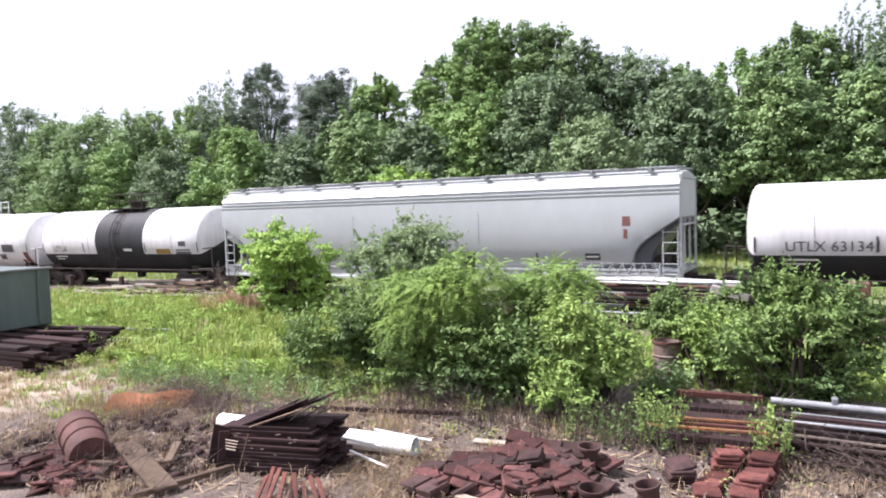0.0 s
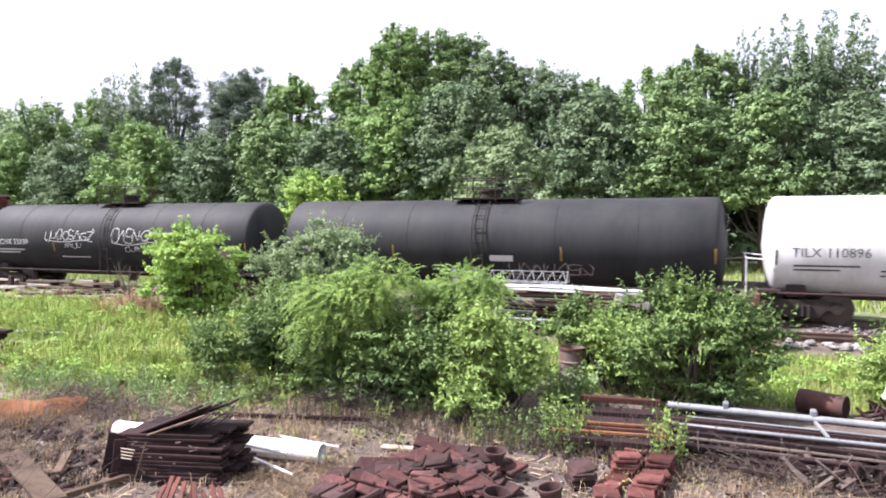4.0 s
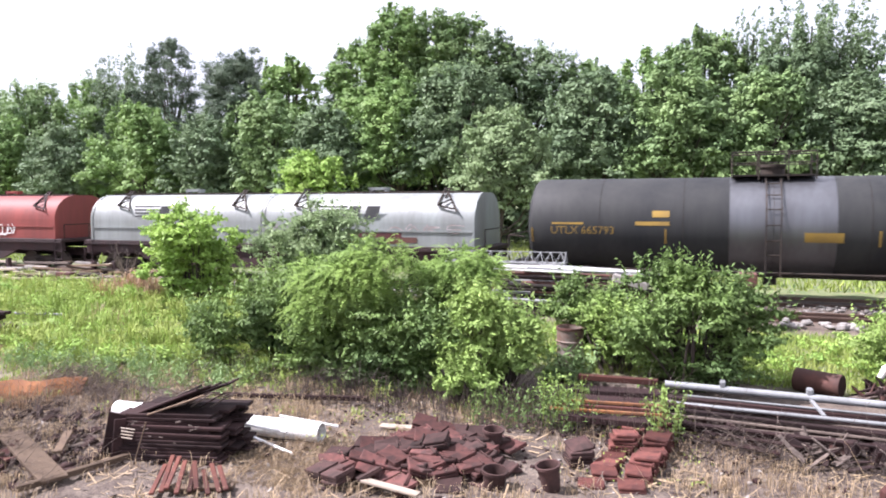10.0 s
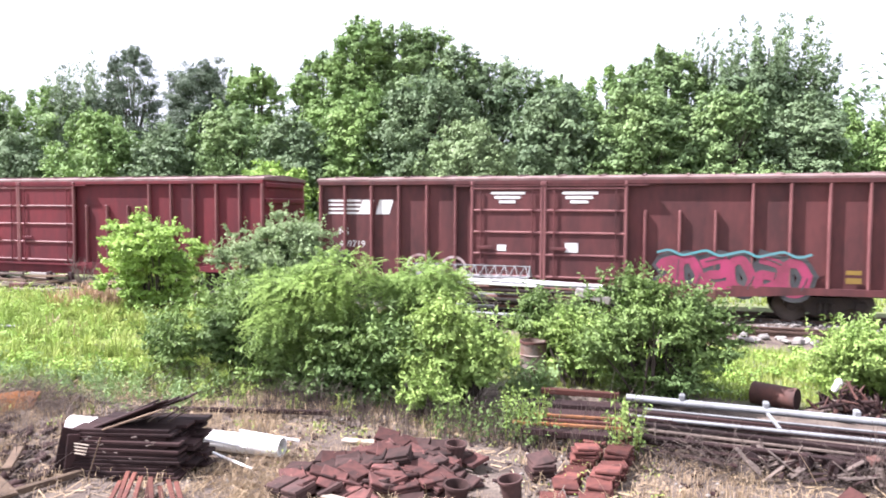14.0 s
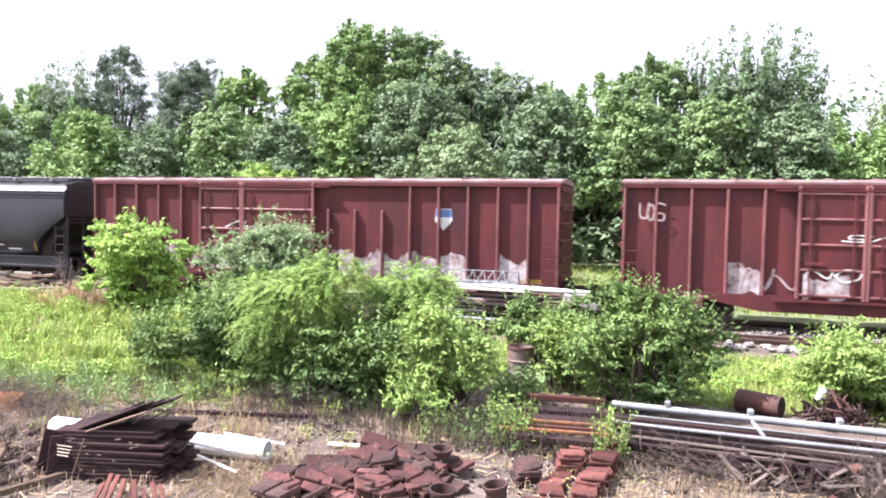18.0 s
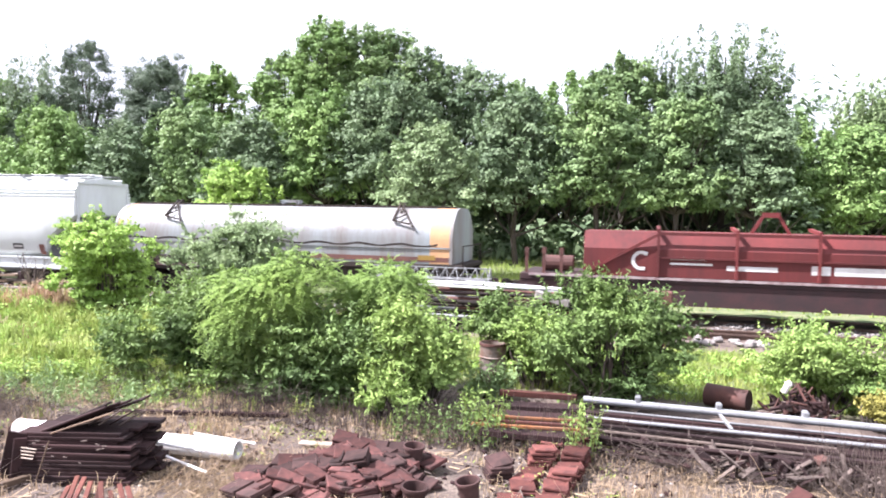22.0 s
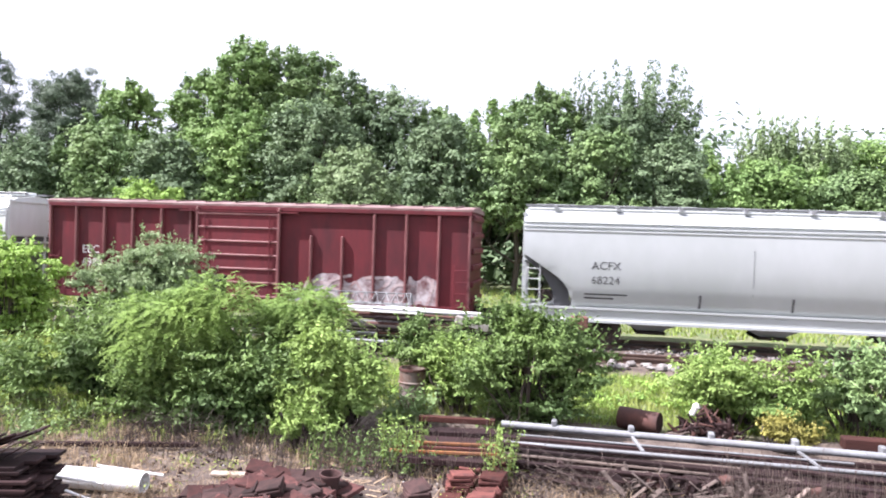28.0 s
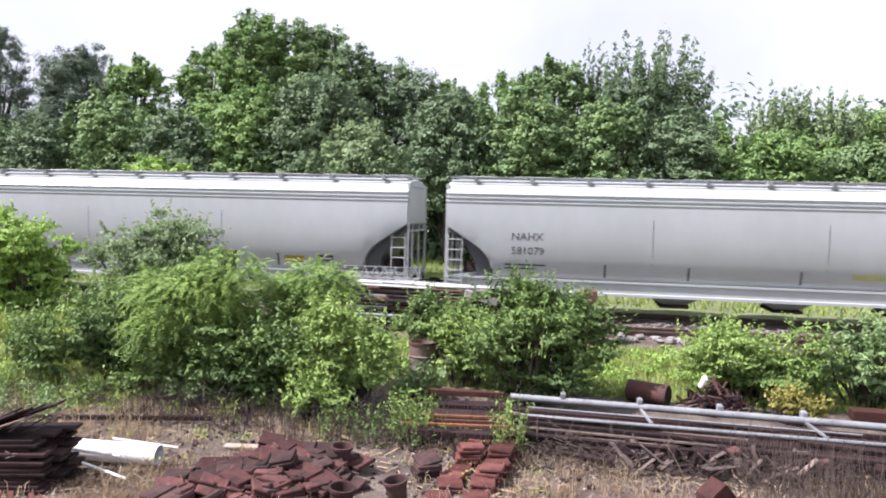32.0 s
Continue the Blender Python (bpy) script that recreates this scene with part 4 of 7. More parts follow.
        bubble(car, rng, L * 0.36, L * 0.43, 1.1, 1.8, 1, "lilac", "blue", side)
        bubble(car, rng, L * 0.43, L * 0.80, 0.95, 2.0, 8, "crimson", "ink", side, "lime")
        bubble(car, rng, L * 0.80, L * 0.93, 0.9, 1.6, 2, "lilac", "blue", side)
    if i == 3:
        strokes(car, scribble(rng, L * 0.72, L * 0.85, 1.4, 1.85, 7), 0.045, side, "tankgrey")
    if i == 4:
        caps = dict(H=[[(0, 0), (0.1, 1)], [(0.75, 0), (0.85, 1)], [(0.05, 0.5), (0.8, 0.55)]], A=[[(0, 0), (0.5, 1), (0.85, 0)], [(0.2, 0.35), (0.8, 0.4)]],
                    S=[[(0.9, 1), (0.1, 0.7), (0.8, 0.35), (0, 0)]], E=[[(0.9, 1), (0.15, 0.9), (0.05, 0.05), (0.85, 0)], [(0.1, 0.5), (0.7, 0.55)]],
                    R=[[(0.05, 0), (0.1, 1), (0.85, 0.75), (0.15, 0.5), (0.9, 0)]], M=[[(0, 0), (0.2, 1), (0.45, 0.3), (0.75, 1), (0.9, 0)]], K=[[(0.1, 0), (0.15, 1)], [(0.9, 1), (0.15, 0.5), (1, 0)]])
        x = L * 0.30
        for ch in "HASER SASER AMK":
            w, h, z = 0.40, 0.86 + 0.16 * math.sin(x * 2.3), 1.42 + 0.07 * math.sin(x * 3.1)
            strokes(car, [[(x + 0.12 * v + u * w, z + v * h) for u, v in line] for line in caps.get(ch, [])], 0.06, side, "tankgrey", smooth=False)
            x += 0.47 if ch != " " else 0.14
        strokes(car, [[(L * 0.66, 1.5), (L * 0.7, 1.3), (L * 0.74, 1.6)], [(L * 0.76, 1.7), (L * 0.765, 1.3), (L * 0.78, 1.55)]], 0.06, side, "tankgrey")
    if i == 5:
        bars(car, [(L * 0.68, L * 0.73, 1.55, 0.16)], side, "lime", "placard")
    if i == 6:
        bars(car, [(L - 4.2, L - 3.5, 1.45, 0.22)], side, "yellow", "placard")

car, L, side = tank_car(143.97, 12.05, 0.9, "white tank car with a railed dome and rust at one end", "white", dome="box", under="underrust", ends="white")
lettering(car, "TILX 110896", 0.75, 2.0, 0.27, side, "ink")
bars(car, [(0.8, 2.5, 1.72, 0.05), (0.8, 2.0, 1.60, 0.05), (3.0, 4.4, 1.6, 0.05), (3.0, 4.2, 1.46, 0.05), (9.2, 10.6, 1.56, 0.08)], side, "tankgrey")
bars(car, [(8.0, 8.7, 1.72, 0.3)], side, "yellow", "placard")
bars(car, [(10.4, 11.4, 1.75, 0.4)], side, "tankgrey", "placard")
bars(car, [(10.0, 10.5, 1.35, 0.2)], side, "ink", "data_plate")
bars(car, [(12.1, 12.5, 1.0, 0.75), (11.7, 12.0, 0.95, 0.4)], side, "rustpaint", "rust_patch")
car, L, side = tank_car(128.52, 14.57, 0.9, "black tank car with a painted scrawl on its end", "tankblack")
bars(car, [(1.0, 2.6, 1.95, 0.22), (1.0, 2.4, 1.75, 0.05), (8.2, 9.0, 1.7, 0.2)], side, "paleink")
strokes(car, scribble(rng, 8.8, 11.5, 1.25, 1.65, 7), 0.03, side, "chalk")
part("graffiti", Geo().cyl((L - 0.02, -0.35, 2.95), (L - 0.01, -0.35, 2.95), 0.3, 7), "chalk", car)
car, L, side = tank_car(113.76, 13.66, 1.4, "matt black tank car with white spray tags", "tankblack")
lettering(car, "VCHX 23239", 0.95, 2.02, 0.25, side, "paleink")
bars(car, [(1.0, 2.6, 1.78, 0.05), (1.0, 2.3, 1.66, 0.05), (4.7, 6.3, 1.5, 0.04)], side, "paleink")
strokes(car, scribble(rng, 3.9, 6.6, 2.2, 2.72, 8), 0.024, side, "paleink")
strokes(car, scribble(rng, 5.0, 5.9, 1.9, 2.12, 4), 0.018, side, "paleink")
strokes(car, scribble(rng, 7.6, 9.9, 2.1, 2.72, 6), 0.024, side, "paleink")
strokes(car, scribble(rng, 8.3, 9.4, 1.75, 2.05, 4), 0.022, side, "paleink")
bars(car, [(10.2, 11.1, 1.55, 0.36)], side, "lime", "placard")
bars(car, [(11.6, 12.1, 1.5, 0.25), (12.7, 13.9, 1.5, 0.42)], side, "chalk", "data_plate")
car, L, side = tank_car(81.29, 14.65, 1.2, "long clean white tank car with twin railed platforms", "white", dome="box", under="underrust", ends="white")
lettering(car, "GBCX 000607", 1.0, 2.2, 0.24, side, "ink")
bars(car, [(1.05, 2.9, 2.0, 0.05), (1.05, 2.4, 1.88, 0.05), (1.05, 2.0, 1.76, 0.05)], side, "tankgrey")
bars(car, [(9.6, 10.4, 1.6, 0.22), (11.1, 11.5, 1.62, 0.2)], side, "rustpaint", "data_plate")
car, L, side = tank_car(65.96, 14.0, 1.4, "black tank car with a grey middle band and yellow lettering", "tankblack", [(0.42, 0.61, "tankband")])
lettering(car, "UTLX 665793", 0.95, 2.02, 0.25, side, "yellow")
bars(car, [(1.0, 2.0, 2.32, 0.06), (3.6, 4.6, 2.3, 0.12), (4.1, 4.6, 2.55, 0.2)], side, "yellow")
bars(car, [(8.3, 9.3, 1.85, 0.28), (13.0, 14.3, 2.0, 0.45)], side, "yellow", "placard")
bars(car, [(11.9, 12.4, 1.5, 0.24)], side, "chalk", "data_plate")


def striped_logo(car, x, z, w, h, side, mat):
    """A logo as plain shapes: four stripes and two slanted blocks."""
    bars(car, [(x, x + w * 0.5, z + h * k * 0.26, h * 0.13) for k in range(4)], side, mat, "logo")
    g = Geo()
    for a, b in ((0.46, 0.70), (0.72, 0.98)):
        q = [(x + w * a, z), (x + w * (b - 0.06), z), (x + w * b, z + h * 0.9), (x + w * (a + 0.06), z + h * 0.9)]
        g.add([(u, side(u, v) - 0.003, v) for u, v in q], [(0, 1, 2, 3)])
    part("logo", g, mat, car)


def shield(car, x, z, side):
    g = Geo()
    q = [(x - 0.28, z + 0.3), (x + 0.28, z + 0.3), (x + 0.3, z - 0.1), (x, z - 0.42), (x - 0.3, z - 0.1)]
    g.add([(u, side(u, v) - 0.002, v) for u, v in q], [(0, 1, 2, 3, 4)])
    part("shield", g, "paleink", car)
    bars(car, [(x - 0.28, x + 0.28, z + 0.02, 0.26)], lambda u, v: side(u, v) - 0.006, "blue", "shield_band")


car, L, side = box_car(97.1, 14.79, 1.7, "faded red box car with a centre door and graffiti", "boxred", [(5.0, 8.6)], eave=4.28, ribs=15, slide=(8.7, 11.4))
striped_logo(car, 0.3, 3.0, 2.0, 0.55, lambda u, v: side(u, v) - 0.10, "paleink")
lettering(car, "NS", 0.75, 2.45, 0.2, side, "paleink")
bars(car, [(0.9, 2.4, 1.85, 0.18), (7.2, 8.0, 3.0, 0.12)], lambda u, v: side(u, v) - 0.14, "chalk")
bubble(car, rng, 2.2, 4.9, 1.25, 1.95, 4, "chalk", "blue", lambda u, v: side(u, v) - 0.10)
bubble(car, rng, 9.2, 12.9, 0.95, 1.95, 5, "blue", "tankgrey", lambda u, v: side(u, v) - 0.10, "chalk")
strokes(car, scribble(rng, 5.5, 8.2, 1.3, 2.1, 6), 0.05, lambda u, v: side(u, v) - 0.2, "chalk")
strokes(car, scribble(rng, 13.9, 15.0, 2.5, 3.1, 4), 0.026, lambda u, v: side(u, v) - 0.1, "paleink")
bars(car, [(14.3, 14.9, 1.1, 0.2)], side, "yellow", "placard")
car, L, side = box_car(12.39, 16.99, 1.8, "brown double-door box car with pink graffiti", "boxbrown", [(5.6, 8.0), (8.0, 10.6)], eave=4.24, ribs=18, slide=(10.7, 13.6))
striped_logo(car, 0.35, 3.05, 2.5, 0.55, side, "paleink")
lettering(car, "NS", 0.75, 2.35, 0.22, side, "paleink")
lettering(car, "469719", 0.75, 1.9, 0.24, side, "paleink")
for x in (6.3, 8.6):
    bars(car, [(x, x + 1.1, 3.72, 0.09), (x + 0.1, x + 0.95, 3.58, 0.09), (x + 0.25, x + 0.8, 3.44, 0.09)], lambda u, v: -1.602, "paleink")
bubble(car, rng, 11.4, 15.7, 0.78, 1.95, 6, "pink", "ink", lambda u, v: side(u, v) - 0.10, "ink")
strokes(car, [[(11.5 + k * 0.35, 1.98 + 0.08 * math.sin(k * 2.1)) for k in range(13)]], 0.07, lambda u, v: side(u, v) - 0.14, "teal")
bars(car, [(16.6, 17.0, 1.2, 0.16), (16.6, 17.0, 1.45, 0.12)], lambda u, v: side(u, v) - 0.1, "yellow", "placard")
bars(car, [(8.7, 9.1, 1.9, 0.3), (6.5, 6.8, 1.9, 0.2)], lambda u, v: -1.602, "paleink", "data_plate")
strokes(car, [[(3.8 + math.cos(a / 2) * 0.4, 1.4 + math.sin(a / 2) * 0.3) for a in range(14)], [(5.0 + math.cos(a / 2) * 0.4, 1.35 + math.sin(a / 2) * 0.3) for a in range(14)]], 0.08, lambda u, v: side(u, v) - 0.1, "chalk")
for k, left in enumerate((-6.7, -25.48, -44.24)):
    car, L, side = box_car(left, 17.0, 1.8, ("red box car with white numerals and a ribbed door", "red box car with faded white and teal graffiti", "red box car with a small shield and scraped lower side")[k], "boxred" if k else "boxdark", [(4.9, 6.7), (6.7, 9.6)], eave=4.33, ribs=18, slide=(9.7, 12.7))
    near = lambda u, v, s=side: s(u, v) - 0.10
    if k == 0:
        lettering(car, "MP", 1.15, 2.3, 0.3, side, "paleink")
        lettering(car, "260331", 1.15, 1.72, 0.34, side, "paleink")
        bars(car, [(1.2, 1.6, 1.05, 0.14), (2.3, 2.6, 1.2, 0.12), (13.4, 13.8, 1.35, 0.3)], side, "chalk")
    else:
        shield(car, 14.3, 3.1, side)
        gap_x = L / 18
        bays = [i for i in range(18) if not 4.5 < gap_x * (i + 0.5) < 10.0 and (i not in (0, 5, 15, 17) if k == 2 else i in (3, 4, 10, 11, 12))]
        worn(car, rng, [(gap_x * i + 0.06, gap_x * (i + 1) - 0.06) for i in bays], side, 0.92, 1.95 if k == 2 else 2.0)
        worn(car, rng, [(5.0, 6.6), (6.85, 9.5)] if k == 2 else [(5.1, 6.3)], lambda u, v: -1.592, 0.95, 1.8)
        strokes(car, scribble(rng, 3.4, 4.8, 1.1, 1.9, 2), 0.06, side, "chalk")
        strokes(car, scribble(rng, 5.1, 6.5, 1.5, 1.9, 2), 0.05, lambda u, v: -1.605, "paleink")
        strokes(car, scribble(rng, 6.0, 7.4, 2.6, 2.85, 2), 0.04, lambda u, v: -1.605, "paleink")
    if k == 1:
        bubble(car, rng, 12.2, 15.4, 0.8, 1.75, 5, "sky_blue", "teal", near, "teal")
        strokes(car, scribble(rng, 12.5, 15.2, 0.95, 1.65, 4), 0.03, lambda u, v: near(u, v) - 0.035, "paleink")
        strokes(car, scribble(rng, 0.5, 1.2, 3.1, 3.7, 3), 0.06, near, "chalk")
    if k == 2:
        strokes(car, scribble(rng, 0.3, 2.4, 1.6, 2.7, 4), 0.05, side, "chalk")
        strokes(car, [[(4.25 + math.cos(a / 2) * 0.34, 1.45 + math.sin(a / 2) * 0.42) for a in range(13)]], 0.14, side, "chalk")
        strokes(car, scribble(rng, 6.9, 9.4, 1.1, 1.75, 4), 0.09, lambda u, v: -1.61, "chalk")
    bars(car, [(16.9, 17.6, 1.0, 0.18)], side, "yellow", "placard")
car, L, side = box_car(-161.73, 14.02, 1.6, "dark red box car with a single ribbed door", "boxdark", [(5.6, 8.6)], eave=4.16, ribs=14, door_bars=6, slide=(8.7, 11.6))
lettering(car, "EEC", 1.25, 2.35, 0.28, side, "paleink")
lettering(car, "6988", 1.25, 1.9, 0.28, side, "paleink")
bars(car, [(3.3, 3.6, 1.85, 0.22), (5.0, 5.3, 1.6, 0.22)], side, "chalk")
worn(car, rng, [(L / 14 * i + 0.06, L / 14 * (i + 1) - 0.06) for i in range(9, 13)], side, 0.9, 2.0)
strokes(car, scribble(rng, 9.3, 13.6, 1.0, 1.9, 6), 0.10, side, "chalk")

car, L, side = hopper_car(-59.78, 14.2, 1.5, "black covered hopper with white numerals", "hopperblack", bays=3, hatches=8)
lettering(car, "SRCX", 1.75, 2.45, 0.28, side, "paleink")
lettering(car, "5091", 1.75, 2.02, 0.28, side, "paleink")
bars(car, [(1.8, 2.9, 1.75, 0.06), (1.8, 2.6, 1.62, 0.05), (8.6, 9.4, 1.45, 0.08), (8.6, 9.2, 1.32, 0.06), (11.4, 12.0, 1.6, 0.06), (12.2, 12.9, 1.45, 0.06)], side, "paleink")
bars(car, [(4.0, 4.25, 2.2, 0.24), (9.7, 10.2, 1.36, 0.28)], side, "chalk", "data_plate")
for x in (1.0, 5.9, 8.5, 10.8, 13.6):
    bars(car, [(x, x + 0.08, 1.4, 0.4)], side, "yellow", "reflector")

car, L, side = coil_car(48.66, 15.8, 1.5, "grey coil car with two round hoods", "hoodgrey", "underrust")
striped_logo(car, 2.4, 2.45, 2.6, 0.5, lambda u, v: -1.475, "ink")
striped_logo(car, 10.8, 2.45, 2.7, 0.5, lambda u, v: -1.475, "ink")
bars(car, [(10.4, 14.2, 1.58, 0.38)], lambda u, v: -1.475, "boxbrown", "rust_patch")
bars(car, [(9.9, 10.38, 1.62, 0.19), (14.22, 14.8, 1.62, 0.19)], lambda u, v: -1.475, "rustpaint", "rust_patch")
strokes(car, scribble(rng, 8.6, 10.6, 2.0, 2.25, 4), 0.022, lambda u, v: -1.475, "chalk")
strokes(car, scribble(rng, 13.6, 16.4, 1.95, 2.25, 4), 0.022, lambda u, v: -1.475, "chalk")
bars(car, [(3.0, 4.6, 1.1, 0.18)], lambda u, v: -1.43, "chalk")
car, L, side = coil_car(31.16, 15.64, 1.5, "red coil car with two round hoods", "coilred", "underrust")
striped_logo(car, 3.1, 2.2, 1.7, 0.36, lambda u, v: -1.475, "paleink")
striped_logo(car, 11.2, 2.2, 1.7, 0.36, lambda u, v: -1.475, "paleink")
strokes(car, scribble(rng, 11.8, 14.2, 1.65, 2.1, 7), 0.06, lambda u, v: -1.475, "paleink")
lettering(car, "CR", 1.7, 1.08, 0.2, lambda u, v: -1.43, "chalk")
lettering(car, "623707", 2.6, 1.08, 0.2, lambda u, v: -1.43, "chalk")
bars(car, [(0.2, 0.6, 1.1, 0.18)], lambda u, v: -1.43, "yellow", "placard")
car, L, side = flat_hood_car(-73.81, 10.44, 1.2, "dark red coil car with a framed faceted hood")
bars(car, [(4.2, 5.6, 1.62, 0.14), (6.5, 7.0, 1.58, 0.26), (7.1, 9.0, 1.58, 0.24), (2.6, 3.6, 1.9, 0.08), (2.6, 3.8, 1.75, 0.06)], side, "paleink")
strokes(car, [[(1.75 + math.cos(a / 2) * 0.25, 1.85 + math.sin(a / 2) * 0.25) for a in range(2, 11)]], 0.1, side, "paleink", "logo")
car, L, side = coil_car(-90.03, 12.28, 2.2, "weathered grey coil car with rusty hood ends", "hoodrust", "under", hoods=1, ends="ochre")
strokes(car, [[(0.6 + k * 0.4, 2.1 + 0.04 * math.sin(k * 1.7)) for k in range(31)]], 0.07, lambda u, v: -1.475, "under", "scrape")
bars(car, [(L * 0.3, L - 0.05, 1.56, 0.16)], lambda u, v: -1.472, "rustpaint", "rust_band")
bars(car, [(1.8, 3.6, 1.1, 0.2)], lambda u, v: -1.43, "chalk")
bars(car, [(L - 1.2, L - 0.6, 1.62, 0.16)], lambda u, v: -1.478, "yellow", "placard")


def motions():
    step = 1 / FPS
    shared = {}
    for car, left in CARS:
        walk(car, [(t, pose(left + train_way(t), TRACK, 0)) for t in range(0, 33, 2)])
    for w, k in AXLES:
        if k not in shared:
            x = w.location.x
            walk(w, [(i * step, pose(x, 0, 0.46, 0, math.degrees(train_way(i * step) / 0.46) % 360.0, 0)) for i in range(0, 961)])
            shared[k] = w
        else:
            src = shared[k].animation_data
            w.rotation_mode = "QUATERNION"
            w.animation_data_create()
            w.animation_data.action = src.action
            w.animation_data.action_slot = src.action_slot


# ---- the ground ----
xs = np.unique(np.concatenate([[-3000, -1200, -500, -250, -150], np.arange(-100, 50, 0.8), np.arange(-14, 7, 0.25), [60, 90, 150, 300, 800, 3000]]))
ys = np.unique(np.concatenate([[-3000, -800, -200, -60, -20, 0], np.arange(3, 30, 0.4), np.arange(30, 70, 1.5), [80, 120, 250, 700, 3000]]))
gx, gy = np.meshgrid(xs, ys, indexing="ij")
hump = 0.025 * np.sin(gx * 3.1 + 1.7 * np.sin(gy * 2.3)) * np.sin(gy * 2.7 + gx * 0.6) * (np.abs(gx) < 100)
gv = np.stack([gx, gy, ground_z(gx, gy) + hump], -1).reshape(-1, 3)
nx, ny = gx.shape
ii, jj = np.meshgrid(np.arange(nx - 1), np.arange(ny - 1), indexing="ij")
base = (ii * ny + jj).ravel()[:, None]
gf = base + np.array([0, ny, ny + 1, 1])


def ground_material():
    """Green grass over most of it, dry straw and bare earth in the yard in front."""
    m = bpy.data.materials.new("ground_soil_and_grass")
    m.use_nodes = True
    n, ln = m.node_tree.nodes, m.node_tree.links
    tc = n.new("ShaderNodeTexCoord")
    sep = n.new("ShaderNodeSeparateXYZ")
    ln.new(tc.outputs["Object"], sep.inputs[0])
    big, mid, fine = n.new("ShaderNodeTexNoise"), n.new("ShaderNodeTexNoise"), n.new("ShaderNodeTexNoise")
    for q, s, d in ((big, 0.35, 4), (mid, 2.2, 5), (fine, 22, 4)):
        q.inputs["Scale"].default_value, q.inputs["Detail"].default_value = s, d
        ln.new(tc.outputs["Object"], q.inputs["Vector"])

    def blend(fac, a, b):
        q = n.new("ShaderNodeMix")
        q.data_type = "RGBA"
        for sock, val in ((q.inputs[6], a), (q.inputs[7], b)):
            if isinstance(val, tuple):
                sock.default_value = (*val, 1)
            else:
                ln.new(val, sock)
        ln.new(fac, q.inputs[0])
        return q.outputs[2]

    def span(src, a, b):
        q = n.new("ShaderNodeMapRange")
        q.inputs["From Min"].default_value, q.inputs["From Max"].default_value = a, b
        ln.new(src, q.inputs[0])
        return q.outputs[0]

    green = blend(span(mid.outputs[0], 0.35, 0.7), (0.095, 0.135, 0.05), (0.19, 0.19, 0.095))
    earth = blend(span(mid.outputs[0], 0.35, 0.65), (0.078, 0.056, 0.045), (0.185, 0.148, 0.115))
    earth = blend(span(fine.outputs[0], 0.4, 0.75), earth, (0.052, 0.038, 0.034))
    edge = n.new("ShaderNodeMath")
    edge.operation = "MULTIPLY_ADD"
    edge.inputs[1].default_value = 2.5
    ln.new(big.outputs[0], edge.inputs[0])
    ln.new(sep.outputs[1], edge.inputs[2])
    # the bare yard reaches further back on the side of the scrap
    back = n.new("ShaderNodeMapRange")
    back.inputs["From Min"].default_value, back.inputs["From Max"].default_value = -9.0, -5.0
    back.inputs["To Min"].default_value, back.inputs["To Max"].default_value = 0.0, -3.8
    ln.new(sep.outputs[0], back.inputs[0])
    edge2 = n.new("ShaderNodeMath")
    ln.new(edge.outputs[0], edge2.inputs[0])
    ln.new(back.outputs[0], edge2.inputs[1])
    col = blend(span(edge2.outputs[0], 12.0, 13.2), earth, green)
    # dirt and old ballast along the track
    off = n.new("ShaderNodeMath")
    off.operation = "SUBTRACT"
    off.inputs[1].default_value = 22.3
    ln.new(sep.outputs[1], off.inputs[0])
    near = n.new("ShaderNodeMath")
    near.operation = "ABSOLUTE"
    ln.new(off.outputs[0], near.inputs[0])
    strip = n.new("ShaderNodeMapRange")
    strip.inputs["From Min"].default_value, strip.inputs["From Max"].default_value = 3.5, 2.7
    ln.new(near.outputs[0], strip.inputs[0])
    col = blend(strip.outputs[0], col, earth)
    # a worn sandy way in front of the container
    def across(src, middle, full, none):
        d = n.new("ShaderNodeMath")
        d.operation = "SUBTRACT"
        d.inputs[1].default_value = middle
        ln.new(src, d.inputs[0])
        q = n.new("ShaderNodeMath")
        q.operation = "ABSOLUTE"
        ln.new(d.outputs[0], q.inputs[0])
        return span(q.outputs[0], none, full)

    both = n.new("ShaderNodeMath")
    both.operation = "MULTIPLY"
    ln.new(across(sep.outputs[1], 9.6, 1.0, 2.6), both.inputs[0])
    ln.new(across(sep.outputs[0], -20.0, 4.5, 6.5), both.inputs[1])
    col = blend(both.outputs[0], col, blend(span(mid.outputs[0], 0.35, 0.65), (0.42, 0.36, 0.28), (0.26, 0.22, 0.16)))
    bsdf = n["Principled BSDF"]
    ln.new(col, bsdf.inputs["Base Color"])
    bsdf.inputs["Roughness"].default_value = 0.95
    bp = n.new("ShaderNodeBump")
    bp.inputs["Strength"].default_value, bp.inputs["Distance"].default_value = 0.7, 0.05
    ln.new(fine.outputs[0], bp.inputs["Height"])
    ln.new(bp.outputs[0], bsdf.inputs["Normal"])
    return m


M["ground"] = ground_material()
ground = tagged(new("ground", fast_mesh("ground", gv, gf, ["ground"])), "yard ground of dry soil and green grass", "ground", kind="structure")
for p in ground.data.polygons:
    p.use_smooth = True

# ---- track ----
bed = Geo().prism([(TRACK - 2.6, -0.5), (TRACK - 1.6, -0.2), (TRACK + 1.6, -0.2), (TRACK + 2.8, -0.5)], -160, 90)
tagged(part("track_bed", bed, "ballast"), "grey ballast bed under the track", "ballast", kind="structure")
